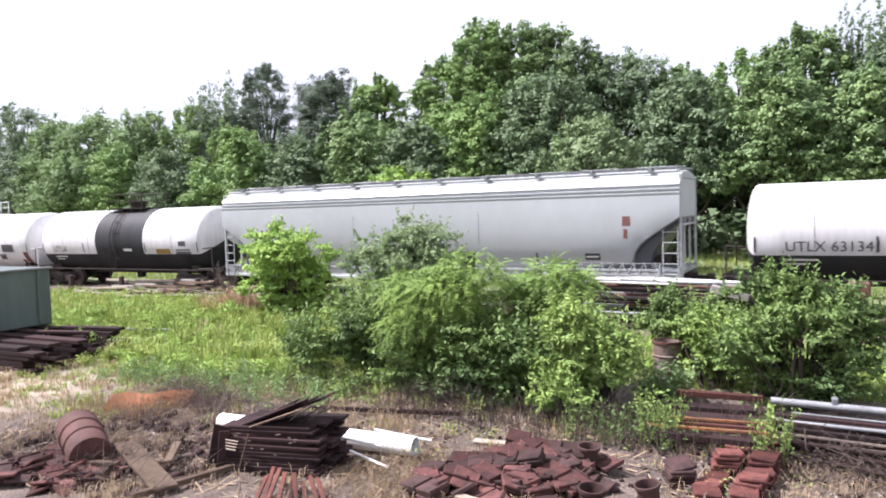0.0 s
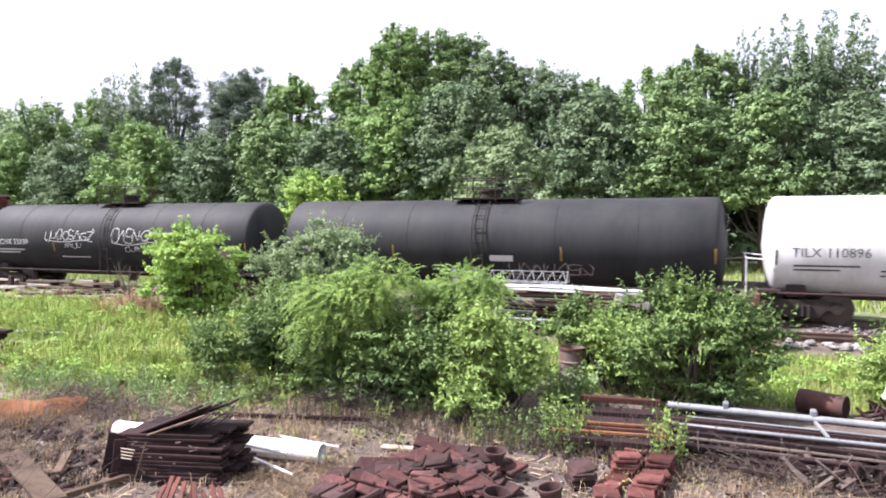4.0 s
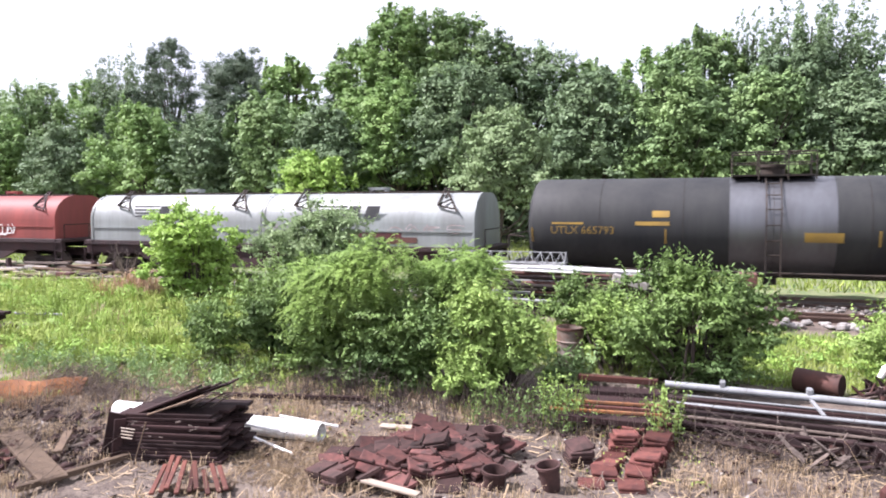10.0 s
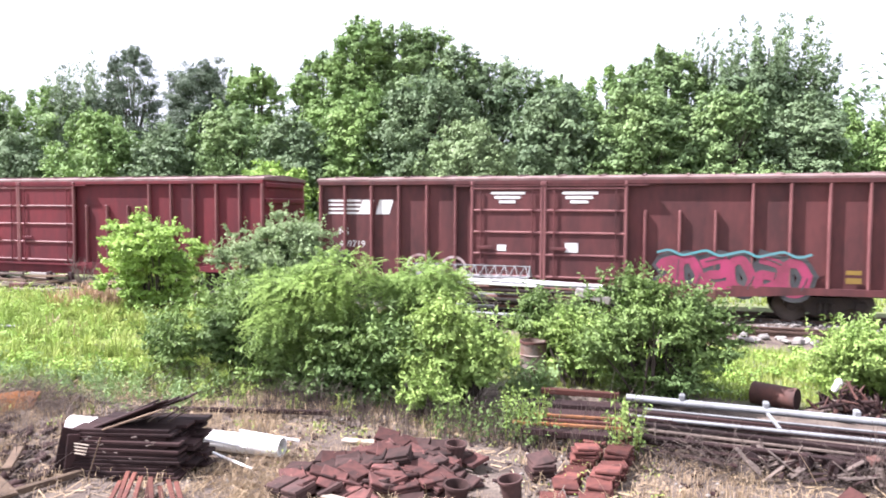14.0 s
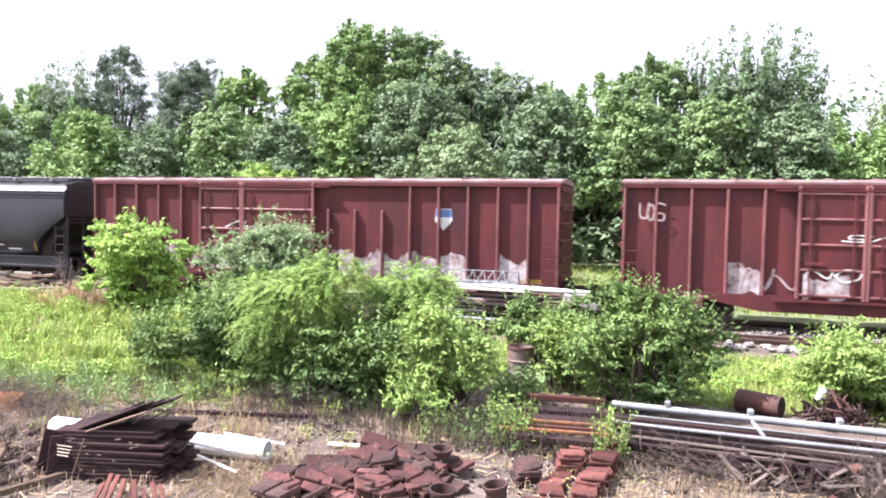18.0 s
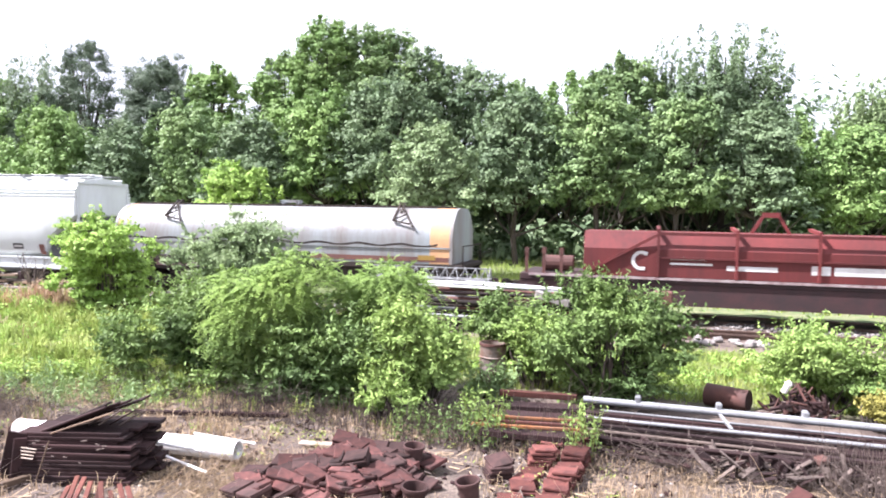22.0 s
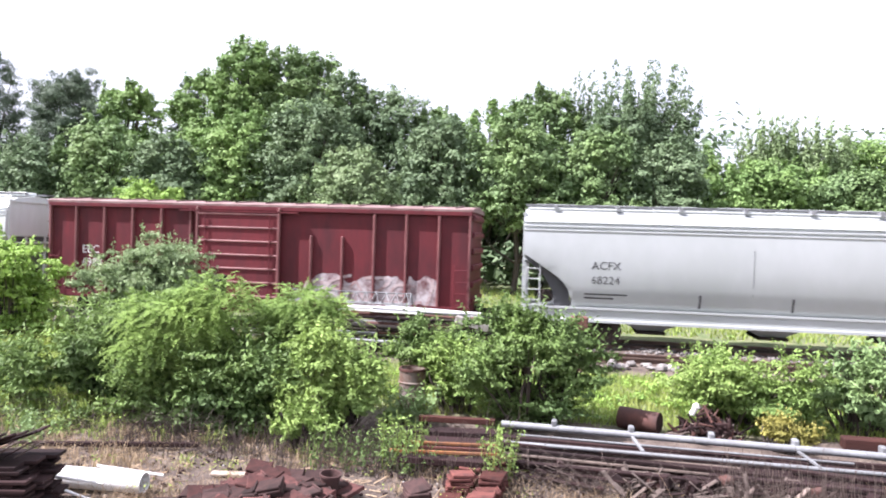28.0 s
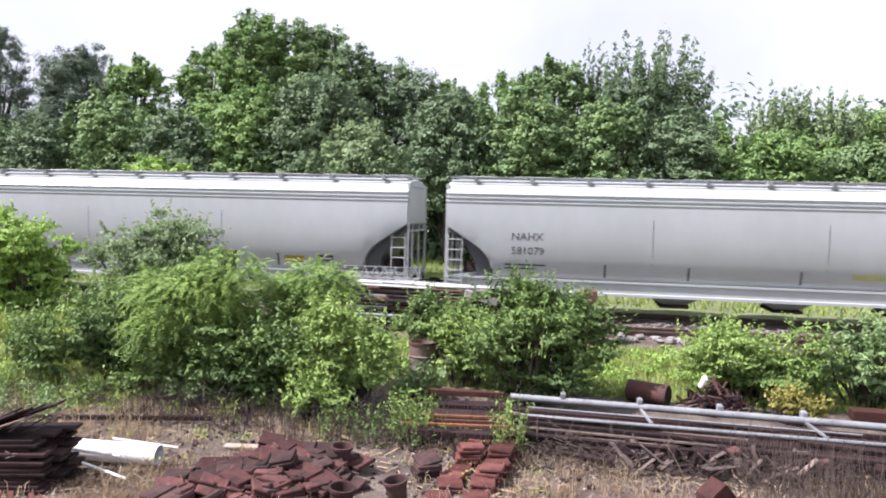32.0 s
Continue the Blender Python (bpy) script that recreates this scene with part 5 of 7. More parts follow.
rp = [(-0.075, -0.17), (0.075, -0.17), (0.075, -0.15), (0.012, -0.13), (0.012, -0.045), (0.036, -0.035), (0.036, 0), (-0.036, 0), (-0.036, -0.035), (-0.012, -0.045), (-0.012, -0.13), (-0.075, -0.15)]
for y in (TRACK - 0.755, TRACK + 0.755):
    tagged(part("rail", Geo().prism([(y + a, b) for a, b in rp], -160, 90), "rail"), "worn steel rail of the main track", "rail", group="rails", kind="structure")
tie = Geo().box((0, 0, 0), (0.23, 2.6, 0.16), bevel=0.02).mesh("tie")
ties = tagged(new("ties"), "row of old wooden railway ties", "ties", kind="structure")
for i in range(110):
    o = part("tie", tie, "tie", ties)
    o.location = (-40 + i * 0.54, TRACK, -0.24)


# ---- trees ----
def tree(label, x, y, top, half, leaf, seed, kind="broad", leaves=9000, size=0.26, name="tree"):
    """A tapered trunk with limbs to lumps of foliage; top: height of the crown above z 0; half: half its width."""
    r = np.random.default_rng(seed)
    z0 = float(ground_z(x, y))
    h = top - z0
    t = thing(name, label, name.replace("_", " "), at=pose(x, y, z0), group="trees of the wood")
    blobs = []
    if kind == "pine":
        # round tufts of needles at the ends of rising boughs
        for i in range(40):
            f = (i + 0.5) / 40
            w = half * (0.35 + 0.65 * math.sin(math.pi * min(1.0, 0.30 + 0.62 * f))) * r.uniform(0.55, 1.0)
            a = i * 2.4 + r.uniform(-0.4, 0.4)
            s = half * r.uniform(0.20, 0.32)
            blobs.append((math.cos(a) * w * 0.85, math.sin(a) * w * 0.6, h * (0.42 + 0.52 * f) + r.uniform(-0.3, 0.3), s, s, s * 0.85))
        for k in range(6):
            blobs.append((r.uniform(-0.4, 0.4) * half, r.uniform(-0.3, 0.3) * half, h - r.uniform(0.25, 1.1), half * 0.16, half * 0.16, half * 0.22))
    elif kind == "wispy":
        # rising limbs, each clothed in loose sprays to its tip
        for i in range(30):
            a = i * 2.4 + r.uniform(-0.5, 0.5)
            q = half * math.sqrt((i + 0.7) / 30)
            zt = h * (1.0 - 0.13 * (q / half) ** 3) * r.uniform(0.88, 0.985)
            for k in range(8):
                f = 1 - 0.062 * k
                s = half * (0.05 + 0.029 * k)
                blobs.append((math.cos(a) * q * (0.35 + 0.65 * f), math.sin(a) * q * 0.7 * (0.35 + 0.65 * f), zt * f - 0.1, s, s, s * 1.35 + 0.12))
        for i in range(15):
            a, q = r.uniform(0, math.tau), half * r.uniform(0.2, 0.8)
            blobs.append((math.cos(a) * q, math.sin(a) * q * 0.7, h * r.uniform(0.36, 0.68), half * 0.36, half * 0.34, half * 0.26))
    else:
        # sprays at the ends of the boughs, round a crown that is broadest low down
        n = 64 if half > 2.6 else 36
        depth = min(h * (0.66 if y > 42 else 0.60), half * 2.3)
        for i in range(n):
            f = (i + 0.5) / n
            w = half * math.sqrt(1 - 0.93 * f * f) * r.uniform(0.3, 1.08)
            a = i * 2.4 + r.uniform(-0.6, 0.6)
            s = half * r.uniform(0.13, 0.27) * (1.15 - 0.4 * f)
            blobs.append((math.cos(a) * w * 0.88, math.sin(a) * w * 0.62, h - depth + f * (depth - s * 0.5) + r.uniform(-0.6, 0.4) * s, s * r.uniform(0.8, 1.2), s * 0.9, s * r.uniform(0.6, 1.0)))
        for i in range(5):
            s = half * r.uniform(0.28, 0.40)
            blobs.append((r.uniform(-0.45, 0.45) * half, r.uniform(-0.25, 0.25) * half, h - depth * r.uniform(0.2, 0.8), s, s, s))
        # leaders that break the outline
        for k in range(12):
            x0 = r.uniform(-0.85, 0.85) * half
            blobs.append((x0, r.uniform(-0.3, 0.3) * half, h - depth * 0.5 * (x0 / half) ** 2 - half * r.uniform(0.05, 0.22), half * 0.09, half * 0.09, half * r.uniform(0.16, 0.28)))
    g = Geo()
    tr = 0.05 + h * 0.014
    pts = [Vector((0, 0, -0.3))]
    for i in range(1, 6):
        pts.append(Vector((r.uniform(-0.2, 0.2), r.uniform(-0.2, 0.2), h * 0.85 * i / 5)))
    for i in range(5):
        g.cyl(pts[i], pts[i + 1], tr * (1 - i * 0.17), 8, tr * (0.83 - i * 0.17), caps=False)
    part("trunk", g, "bark", t, smooth=60)
    for b in blobs[2:240:8] if kind == "wispy" else blobs[::2]:
        k = pts[min(4, max(1, int(b[2] / h * 4)))]
        g = Geo()
        e = Vector(b[:3])
        m = (k + e) / 2 + Vector((0, 0, -0.05 * h))
        g.cyl(k, m, tr * 0.4, 6, tr * 0.25, caps=False).cyl(m, e, tr * 0.25, 6, tr * 0.08, caps=False)
        part("limb", g, "bark", t)
    near = y < 36
    p, d = in_blobs(blobs, int(leaves * (1.5 if near else 2.35)), r, 0.75, 10, 0.46, 0.75, 0.55 if kind == "broad" else 0.1)
    # the side towards the yard is the fuller one
    swap = (p[:, 1] > 0.15 * half) & (r.random(len(p)) < 0.45)
    p[swap, 1] *= -1
    d[swap, 1] *= -1
    v, f = leaf_tris(p, d, size if kind == "broad" else size * 0.9, r, 0.62 if kind != "pine" else 0.3, 0.9 if kind == "broad" else 0.5)
    part("crown", fast_mesh("crown", v, f, [leaf]), leaf, t)
    return t


KIND_LABEL = {"leaf": "mid-green broadleaf tree in full leaf", "leafdark": "dark green broadleaf tree in the wood", "leafgrey": "grey-green feathery tree with loose sprays", "leafbright": "bright yellow-green small broadleaf tree", "leafpale": "pale grey-green broadleaf tree with light leaves", "treesun": "sunny yellow-green broadleaf tree in the wood", "pine": "dark pine tree with a loose crown"}


def plant(rows, seed):
    """Rows: x, y, top, half width, leaf, kind, leaves."""
    for i, (x, y, top, half, leaf, kind, n) in enumerate(rows):
        small = y < 36
        tree(KIND_LABEL[leaf], x, y, top, half, leaf, seed + i, kind, n * (1.8 if small else 1), 0.15 if small else 0.205)


# tall trees of the wood
plant([
    (-73.0, 46, 15.0, 5.0, "leafdark", "broad", 10000), (-66.0, 45, 13.2, 4.6, "leaf", "broad", 10000), (-59.5, 44, 12.9, 4.8, "leaf", "broad", 12000),
    (-52.5, 44, 12.6, 4.8, "leaf", "broad", 12000), (-47.5, 45, 12.7, 3.6, "treesun", "broad", 9000), (-45.0, 46, 15.5, 3.6, "leafgrey", "wispy", 19000),
    (-40.6, 46, 15.3, 3.1, "pine", "pine", 15000), (-34.3, 46, 13.8, 3.6, "pine", "pine", 27000), (-29.3, 45, 13.0, 3.3, "treesun", "broad", 13000),
    (-25.6, 46.5, 13.6, 1.7, "pine", "pine", 6000), (-20.6, 45, 15.6, 4.0, "treesun", "broad", 19000), (-16.4, 46, 14.8, 4.6, "leaf", "broad", 19000),
    (-12.0, 46, 12.7, 4.2, "leafdark", "broad", 13000), (-18.5, 45.4, 15.2, 3.0, "leaf", "broad", 9000),
], 100)
plant([
    (-14.2, 45.2, 13.5, 2.8, "leafdark", "broad", 8000), (-23.3, 44.5, 13.4, 3.0, "treesun", "broad", 9000), (-8.4, 46.5, 11.6, 2.8, "leaf", "broad", 8000), (-4.6, 46, 11.5, 3.6, "treesun", "broad", 10000),
    (-1.3, 45, 12.6, 3.2, "leaf", "broad", 13000), (4.3, 45, 14.5, 3.7, "leafdark", "wispy", 24000), (1.2, 45.8, 14.3, 1.2, "leafgrey", "wispy", 4500),
    (3.2, 44, 10.8, 3.7, "leafdark", "broad", 14000), (8.8, 50, 9.6, 2.8, "treesun", "broad", 6000), (12.0, 46, 11.7, 2.2, "leafpale", "wispy", 13000),
    (14.6, 46, 11.4, 2.2, "leafpale", "wispy", 13000), (13.0, 45, 8.0, 3.4, "treesun", "broad", 9000), (18.5, 48, 10.2, 4.4, "treesun", "broad", 9000),
], 113)
# shorter trees in front, the last two small and standing free
plant([
    (-56.0, 39, 8.6, 4.0, "leaf", "broad", 8000), (-49.8, 39, 9.0, 3.4, "treesun", "broad", 8000), (-44.0, 39, 8.4, 3.6, "leafdark", "broad", 8000),
    (-37.0, 39, 9.4, 3.8, "treesun", "broad", 10000), (-31.8, 39, 8.4, 3.4, "leafdark", "broad", 8000), (-27.3, 40, 9.6, 3.6, "leaf", "broad", 9000),
    (-22.6, 39, 8.6, 3.2, "leafdark", "broad", 8000), (-18.5, 40, 10.2, 3.2, "treesun", "broad", 9000), (-14.6, 40, 10.8, 3.8, "leafdark", "broad", 10000),
], 125)
plant([
    (-6.8, 40, 9.8, 3.6, "leafdark", "broad", 10000), (-2.6, 40, 10.0, 3.6, "leaf", "broad", 10000), (1.6, 40, 9.2, 3.2, "leaf", "broad", 9000),
    (5.4, 40, 8.6, 3.0, "leafdark", "broad", 8000), (9.8, 41, 7.6, 3.2, "treesun", "broad", 8000), (14.8, 41, 7.2, 3.4, "leaf", "broad", 8000),
    (20.5, 42, 8.2, 4.0, "leafdark", "broad", 8000), (-10.2, 34, 7.35, 2.7, "leafpale", "broad", 11000), (-20.6, 34, 5.5, 2.5, "leafbright", "broad", 9000),
], 134)


# far woods that close the view behind, one mass of foliage
def far_woods():
    r = np.random.default_rng(5)
    bl = []
    for x in np.arange(-110, 60, 2.6):
        bl.append((x, 53 + r.uniform(-2, 2), 6.2, 2.6, 2.0, 4.6 + r.uniform(-0.8, 1.0)))
        bl.append((x, 47.5 + r.uniform(-1, 1), 3.4, 2.4, 1.2, 3.6 + r.uniform(-0.4, 0.6)))
        bl.append((x + 1.3, 49.5 + r.uniform(-1, 1), 4.6, 2.6, 1.2, 4.4 + r.uniform(-0.4, 0.6)))
    for x in np.arange(-90, 45, 1.9):
        bl.append((x, 43.5 + r.uniform(-1.2, 1.2), 1.5, 1.7, 1.0, 1.5 + r.uniform(-0.7, 0.5)))
    for x in np.arange(8, 60, 3):
        bl.append((x, 62, 5 + (x - 8) * 0.06, 3, 2, 4))
    p, d = in_blobs(bl, 185000, r, 0.8, 9, 0.5, 0.9, 0.0)
    v, f = leaf_tris(p, d, 0.52, r, 0.7)
    tagged(new("far_woods", fast_mesh("far_woods", v, f, ["leafdark"])), "dense dark undergrowth and trees of the wood", "woods", kind="stuff")


far_woods()


# ---- bushes in the yard ----
def bush(label, blobs, leaf, n, size, seed, aspect=0.40, name="bush", reach=0.5):
    r = np.random.default_rng(seed)
    cx, cy = np.mean([b[0] for b in blobs]), np.mean([b[1] for b in blobs])
    z0 = float(ground_z(cx, cy))
    t = thing(name, label, "bush", at=pose(cx, cy, z0))
    bl = [(b[0] - cx, b[1] - cy, b[2] - z0, *b[3:]) for b in blobs]
    for b in bl:
        g = Geo()
        for k in range(3):
            a = Vector((b[0] * 0.3 + r.uniform(-0.2, 0.2), b[1] * 0.3 + r.uniform(-0.2, 0.2), -0.1))
            e = Vector((b[0] + r.uniform(-0.5, 0.5) * b[3], b[1] + r.uniform(-0.5, 0.5) * b[4], b[2] + b[5] * 0.5))
            m = (a + e) / 2 + Vector((r.uniform(-0.1, 0.1), 0, 0.1))
            g.cyl(a, m, 0.03, 6, 0.02, caps=False).cyl(m, e, 0.02, 6, 0.006, caps=False)
        part("stem", g, "bark", t)
    n = int(n * 1.35)
    p, d = in_blobs(bl, n, r, 0.8, 10, 0.36, 0.55)
    deep = max(b[4] for b in bl)
    swap = (p[:, 1] > 0.3 * deep) & (r.random(n) < 0.45)
    p[swap, 1] *= -1
    d[swap, 1] *= -1
    # shoots that stand out of the outline
    m = n // 6
    s = r.choice(np.flatnonzero(d[:, 2] > 0.1), m // 10)
    k = np.repeat(s, 10)[:m]
    u = np.tile(np.linspace(0, 1, 10), len(s))[: len(k)]
    p[: len(k)] = p[k] + (d[k] * 0.6 + np.array([0, 0, 0.6])) * (u * reach)[:, None] + r.normal(size=(len(k), 3)) * 0.025
    p[:, 2] = np.maximum(p[:, 2], 0.02 + 0.1 * r.random(n))
    v, f = leaf_quads(p, d, size * 1.2, r, aspect, 0.95)
    part("foliage", fast_mesh("foliage", v, f, [leaf]), leaf, t)
    return t


def lumps(cx, cy, z0, z1, rx, ry, n, seed, s=0.42):
    """Lumps of foliage spread through an ellipsoid."""
    r = np.random.default_rng(seed)
    out = []
    for _ in range(n):
        u = unit(r.normal(size=3)) * r.uniform(0.35, 0.88)
        k = r.uniform(0.6, 1.2) * s
        out.append((cx + u[0] * rx, cy + u[1] * ry, (z0 + z1) / 2 + u[2] * (z1 - z0) / 2, rx * k, ry * k, (z1 - z0) / 2 * k * 1.1))
    return out


bush("rounded bright green bush beside the track", lumps(-15.3, 18.2, 0.75, 2.8, 1.75, 1.5, 15, 1, 0.40) + lumps(-15.9, 18.0, -0.1, 1.2, 0.8, 0.8, 5, 61, 0.6) + lumps(-14.4, 18.0, 0.0, 1.3, 0.7, 0.8, 5, 62, 0.6), "leafbright", 21000, 0.10, 11, 0.5, reach=0.22)
bush("loose grey-green shrub near the track", lumps(-10.65, 17.2, 0.2, 2.95, 1.85, 1.2, 24, 2, 0.40), "leafpale", 27000, 0.085, 12, reach=0.3)
bush("bright green leafy bush beside a drum", lumps(-3.9, 12.8, -0.4, 1.65, 1.3, 1.0, 22, 3, 0.33), "leafsun", 17000, 0.085, 13, reach=0.35)
bush("wide green bush with dark shaded leaves", lumps(-0.55, 14.6, -0.1, 1.85, 1.8, 1.1, 24, 4, 0.34) + lumps(-0.6, 15.2, -0.6, 0.6, 1.7, 0.5, 8, 64, 0.42), "leafmid", 25000, 0.09, 14, reach=0.4)
bush("low green bush by the scrap poles", lumps(3.8, 15.8, -0.4, 1.35, 1.8, 1.1, 18, 5, 0.38), "leafsun", 15000, 0.09, 15, reach=0.35)
bush("dark green thicket in the grass", lumps(-9.2, 13.6, -0.5, 1.5, 1.7, 1.1, 20, 6, 0.36) + lumps(-10.2, 15.4, -0.5, 1.2, 1.3, 0.9, 8, 65, 0.42), "leafmid", 27000, 0.09, 16)
bush("dark green thicket under the mimosa", lumps(-6.2, 13.5, -0.6, 1.4, 2.3, 0.9, 26, 7, 0.40) + lumps(-6.6, 12.5, -0.6, 0.15, 2.2, 0.5, 12, 67, 0.40), "leafmid", 23000, 0.10, 17)


def mimosa(label, blobs, seed, fronds):
    """Drooping feathery fronds, each a rib with pairs of leaflets."""
    r = np.random.default_rng(seed)
    cx, cy = np.mean([b[0] for b in blobs]), np.mean([b[1] for b in blobs])
    z0 = float(ground_z(cx, cy))
    t = thing("mimosa_bush", label, "bush", at=pose(cx, cy, z0))
    bl = [(b[0] - cx, b[1] - cy, b[2] - z0, *b[3:]) for b in blobs]
    for b in bl:
        g = Geo()
        a, e = Vector((b[0] * 0.4, b[1] * 0.4, -0.1)), Vector((b[0], b[1], b[2]))
        m = (a + e) / 2 + Vector((0, 0, 0.2))
        g.cyl(a, m, 0.04, 6, 0.03, caps=False).cyl(m, e, 0.03, 6, 0.01, caps=False)
        part("stem", g, "bark", t)
    p, d = in_blobs(bl, fronds, r, 0.5, 8, 0.5, 0.72, 0.8)
    # arching ribs that leave upwards and outwards and hang at their tips
    way = unit(d * np.array([1, 1, 0.35]) + r.normal(size=d.shape) * 0.3 + np.array([0, -0.15, 0.35]))
    k = 17
    s = np.linspace(0.08, 1, k)
    ln = 0.36 + 0.34 * r.random(fronds)
    rib = p[:, None] + way[:, None] * (s[None, :, None] * ln[:, None, None])
    rib[:, :, 2] -= (s ** 2)[None] * ln[:, None] * r.uniform(0.3, 1.1, (fronds, 1))
    side = unit(np.cross(way, np.array([0, 0, 1.0]) + r.normal(size=way.shape) * 0.25))
    pos, ax = [], []
    for sg in (-1, 1):
        lf = unit(side[:, None] * sg + way[:, None] * 0.5 + np.array([0, 0, -0.3]) + r.normal(size=rib.shape) * 0.18)
        pos.append(rib)
        ax.append(lf)
    pos, ax = np.concatenate(pos).reshape(-1, 3), np.concatenate(ax).reshape(-1, 3)
    n = len(pos)
    taper = np.tile(np.sin(np.linspace(0.5, 2.9, k)), 2 * fronds)
    L = (0.068 * taper * (0.7 + 0.5 * r.random(n)))[:, None]
    w = unit(np.cross(ax, np.array([-0.3, -0.4, 1.0]) + r.normal(size=(n, 3)) * 0.4)) * 0.008
    v = np.stack([pos - w, pos + w, pos + ax * L + w * 0.5, pos + ax * L - w * 0.5], 1).reshape(-1, 3)
    f = np.arange(n * 4).reshape(-1, 4)
    part("foliage", fast_mesh("fronds", v, f, ["mimosa"]), "mimosa", t)


mimosa("feathery mimosa bush with drooping fronds", lumps(-7.1, 13.0, 0.25, 2.2, 1.2, 0.8, 17, 8, 0.36) + lumps(-4.95, 14.0, 0.7, 2.1, 1.3, 0.8, 14, 9, 0.36), 18, 5200)


# ---- grass ----
def blades(name, label, n, box, h, width, mat, seed, keep=None):
    r = np.random.default_rng(seed)
    x, y = r.uniform(box[0], box[1], n), r.uniform(box[2], box[3], n)
    if keep is not None:
        k = keep(x, y, r)
        x, y = x[k], y[k]
    n = len(x)
    z = ground_z(x, y) - 0.02
    a = r.uniform(0, math.tau, n)
    hh = h * (0.45 + 0.9 * r.random(n) ** 1.5)
    lean = r.normal(size=(n, 2)) * 0.33 * hh[:, None]
    sx, sy = np.cos(a) * width, np.sin(a) * width
    v = np.stack([np.stack([x - sx, y - sy, z], 1), np.stack([x + sx, y + sy, z], 1), np.stack([x + lean[:, 0], y + lean[:, 1], z + hh], 1)], 1).reshape(-1, 3)
    tagged(new(name, fast_mesh(name, v, np.arange(n * 3).reshape(-1, 3), [mat])), label, "grass", kind="stuff")


def patchy(scale, cut):
    return lambda x, y, r: (np.sin(x * scale + 2 * np.sin(y * scale * 0.8)) * np.cos(y * scale * 1.1 - x * 0.3) + r.normal(size=len(x)) * 0.5) > cut


def tufts(name, label, n, per, box, h, width, mat, seed, keep=None):
    """Clumps of long blades that arch over outwards."""
    r = np.random.default_rng(seed)
    cx, cy = r.uniform(box[0], box[1], n), r.uniform(box[2], box[3], n)
    if keep is not None:
        k = keep(cx, cy, r)
        cx, cy = cx[k], cy[k]
    n = len(cx)
    big = r.uniform(0.5, 1.3, n)
    own = np.repeat(np.arange(n), per)
    m = len(own)
    a = r.uniform(0, math.tau, m)
    hh = h * big[own] * (0.5 + 0.7 * r.random(m))
    out = np.stack([np.cos(a), np.sin(a)], 1) * (hh * r.uniform(0.15, 0.9, m))[:, None]
    x, y = cx[own] + r.normal(size=m) * 0.09, cy[own] + r.normal(size=m) * 0.09
    z = ground_z(x, y) - 0.02
    sx, sy = -np.sin(a) * width, np.cos(a) * width
    row = []
    for f, g, q in ((0.0, 0.0, 1.0), (0.35, 0.75, 0.9), (1.0, 0.85, 0.12)):
        for sg in (-1, 1):
            row.append(np.stack([x + out[:, 0] * f + sx * sg * q, y + out[:, 1] * f + sy * sg * q, z + hh * g], 1))
    v = np.stack(row, 1).reshape(-1, 3)
    b = np.arange(m)[:, None] * 6
    f = np.concatenate([b + [0, 1, 3, 2], b + [2, 3, 5, 4]], 1).reshape(-1, 4)
    tagged(new(name, fast_mesh(name, v, f, [mat])), label, "grass", kind="stuff")


def low_weeds(name, label, n, box, count, size, mat, seed, tall=0.35):
    """Low leafy growth in uneven mounds."""
    r = np.random.default_rng(seed)
    x, y = r.uniform(box[0], box[1], count), r.uniform(box[2], box[3], count)
    w = r.uniform(0.18, 0.6, count)
    hz = tall * r.uniform(0.3, 1.2, count)
    open_side = ~((x < -17.5) & (y < 15.2) & (y < 15.2 + (x + 17.5) * 0.3))
    x, y, w, hz = x[open_side], y[open_side], w[open_side], hz[open_side]
    bl = np.stack([x, y, ground_z(x, y) + hz * 0.35, w, w, hz], 1)
    p, d = in_blobs(bl, n, r, 0.7, 5, 0.5)
    p[:, 2] = np.maximum(p[:, 2], ground_z(p[:, 0], p[:, 1]) + 0.02)
    v, f = leaf_quads(p, d, size, r, 0.42, 0.9)
    tagged(new(name, fast_mesh(name, v, f, [mat])), label, "weeds", kind="stuff")


def field_patches(x, y, r):
    """Patchy, and thin in front of the container."""
    return patchy(0.9, -0.6)(x, y, r) & ~((x < -17) & (y < 15.5))


low_weeds("leafy_weeds", "lush low leafy weeds in the grass", 56000, (-27, -7.5, 11.8, 19.5), 620, 0.085, "grass", 71, 0.3)
low_weeds("leafy_weeds", "darker green weeds in patches", 16000, (-26, -8.5, 11.8, 18.5), 110, 0.09, "leafbright", 72, 0.45)
low_weeds("leafy_weeds", "low green weeds round the bushes", 14000, (-4, 8, 15.6, 18.8), 150, 0.09, "leafbright", 73, 0.25)
tufts("tall_grass", "lush green grass in arching tufts", 1700, 26, (-30, -8.8, 12.4, 20.5), 0.50, 0.010, "grass", 21, field_patches)
tufts("pale_grass", "pale dry grass between the green", 130, 24, (-30, -8, 11.2, 20.5), 0.46, 0.008, "straw", 26, patchy(0.6, 0.3))
tufts("short_grass", "short yellowing grass in front of the container", 330, 18, (-21, -11.5, 8.6, 12.6), 0.16, 0.009, "grass", 28)
tufts("pale_grass", "thin dry grass on the bare ground", 450, 18, (-21, -11.5, 7.6, 12.6), 0.18, 0.007, "straw", 29)
blades("field_grass", "green grass around the bushes", 24000, (-8, 9, 15.0, 19.0), 0.22, 0.012, "grass", 22)
blades("meadow_grass", "short green grass of the field", 40000, (-34, -7, 12.0, 21.5), 0.13, 0.012, "grass", 27)
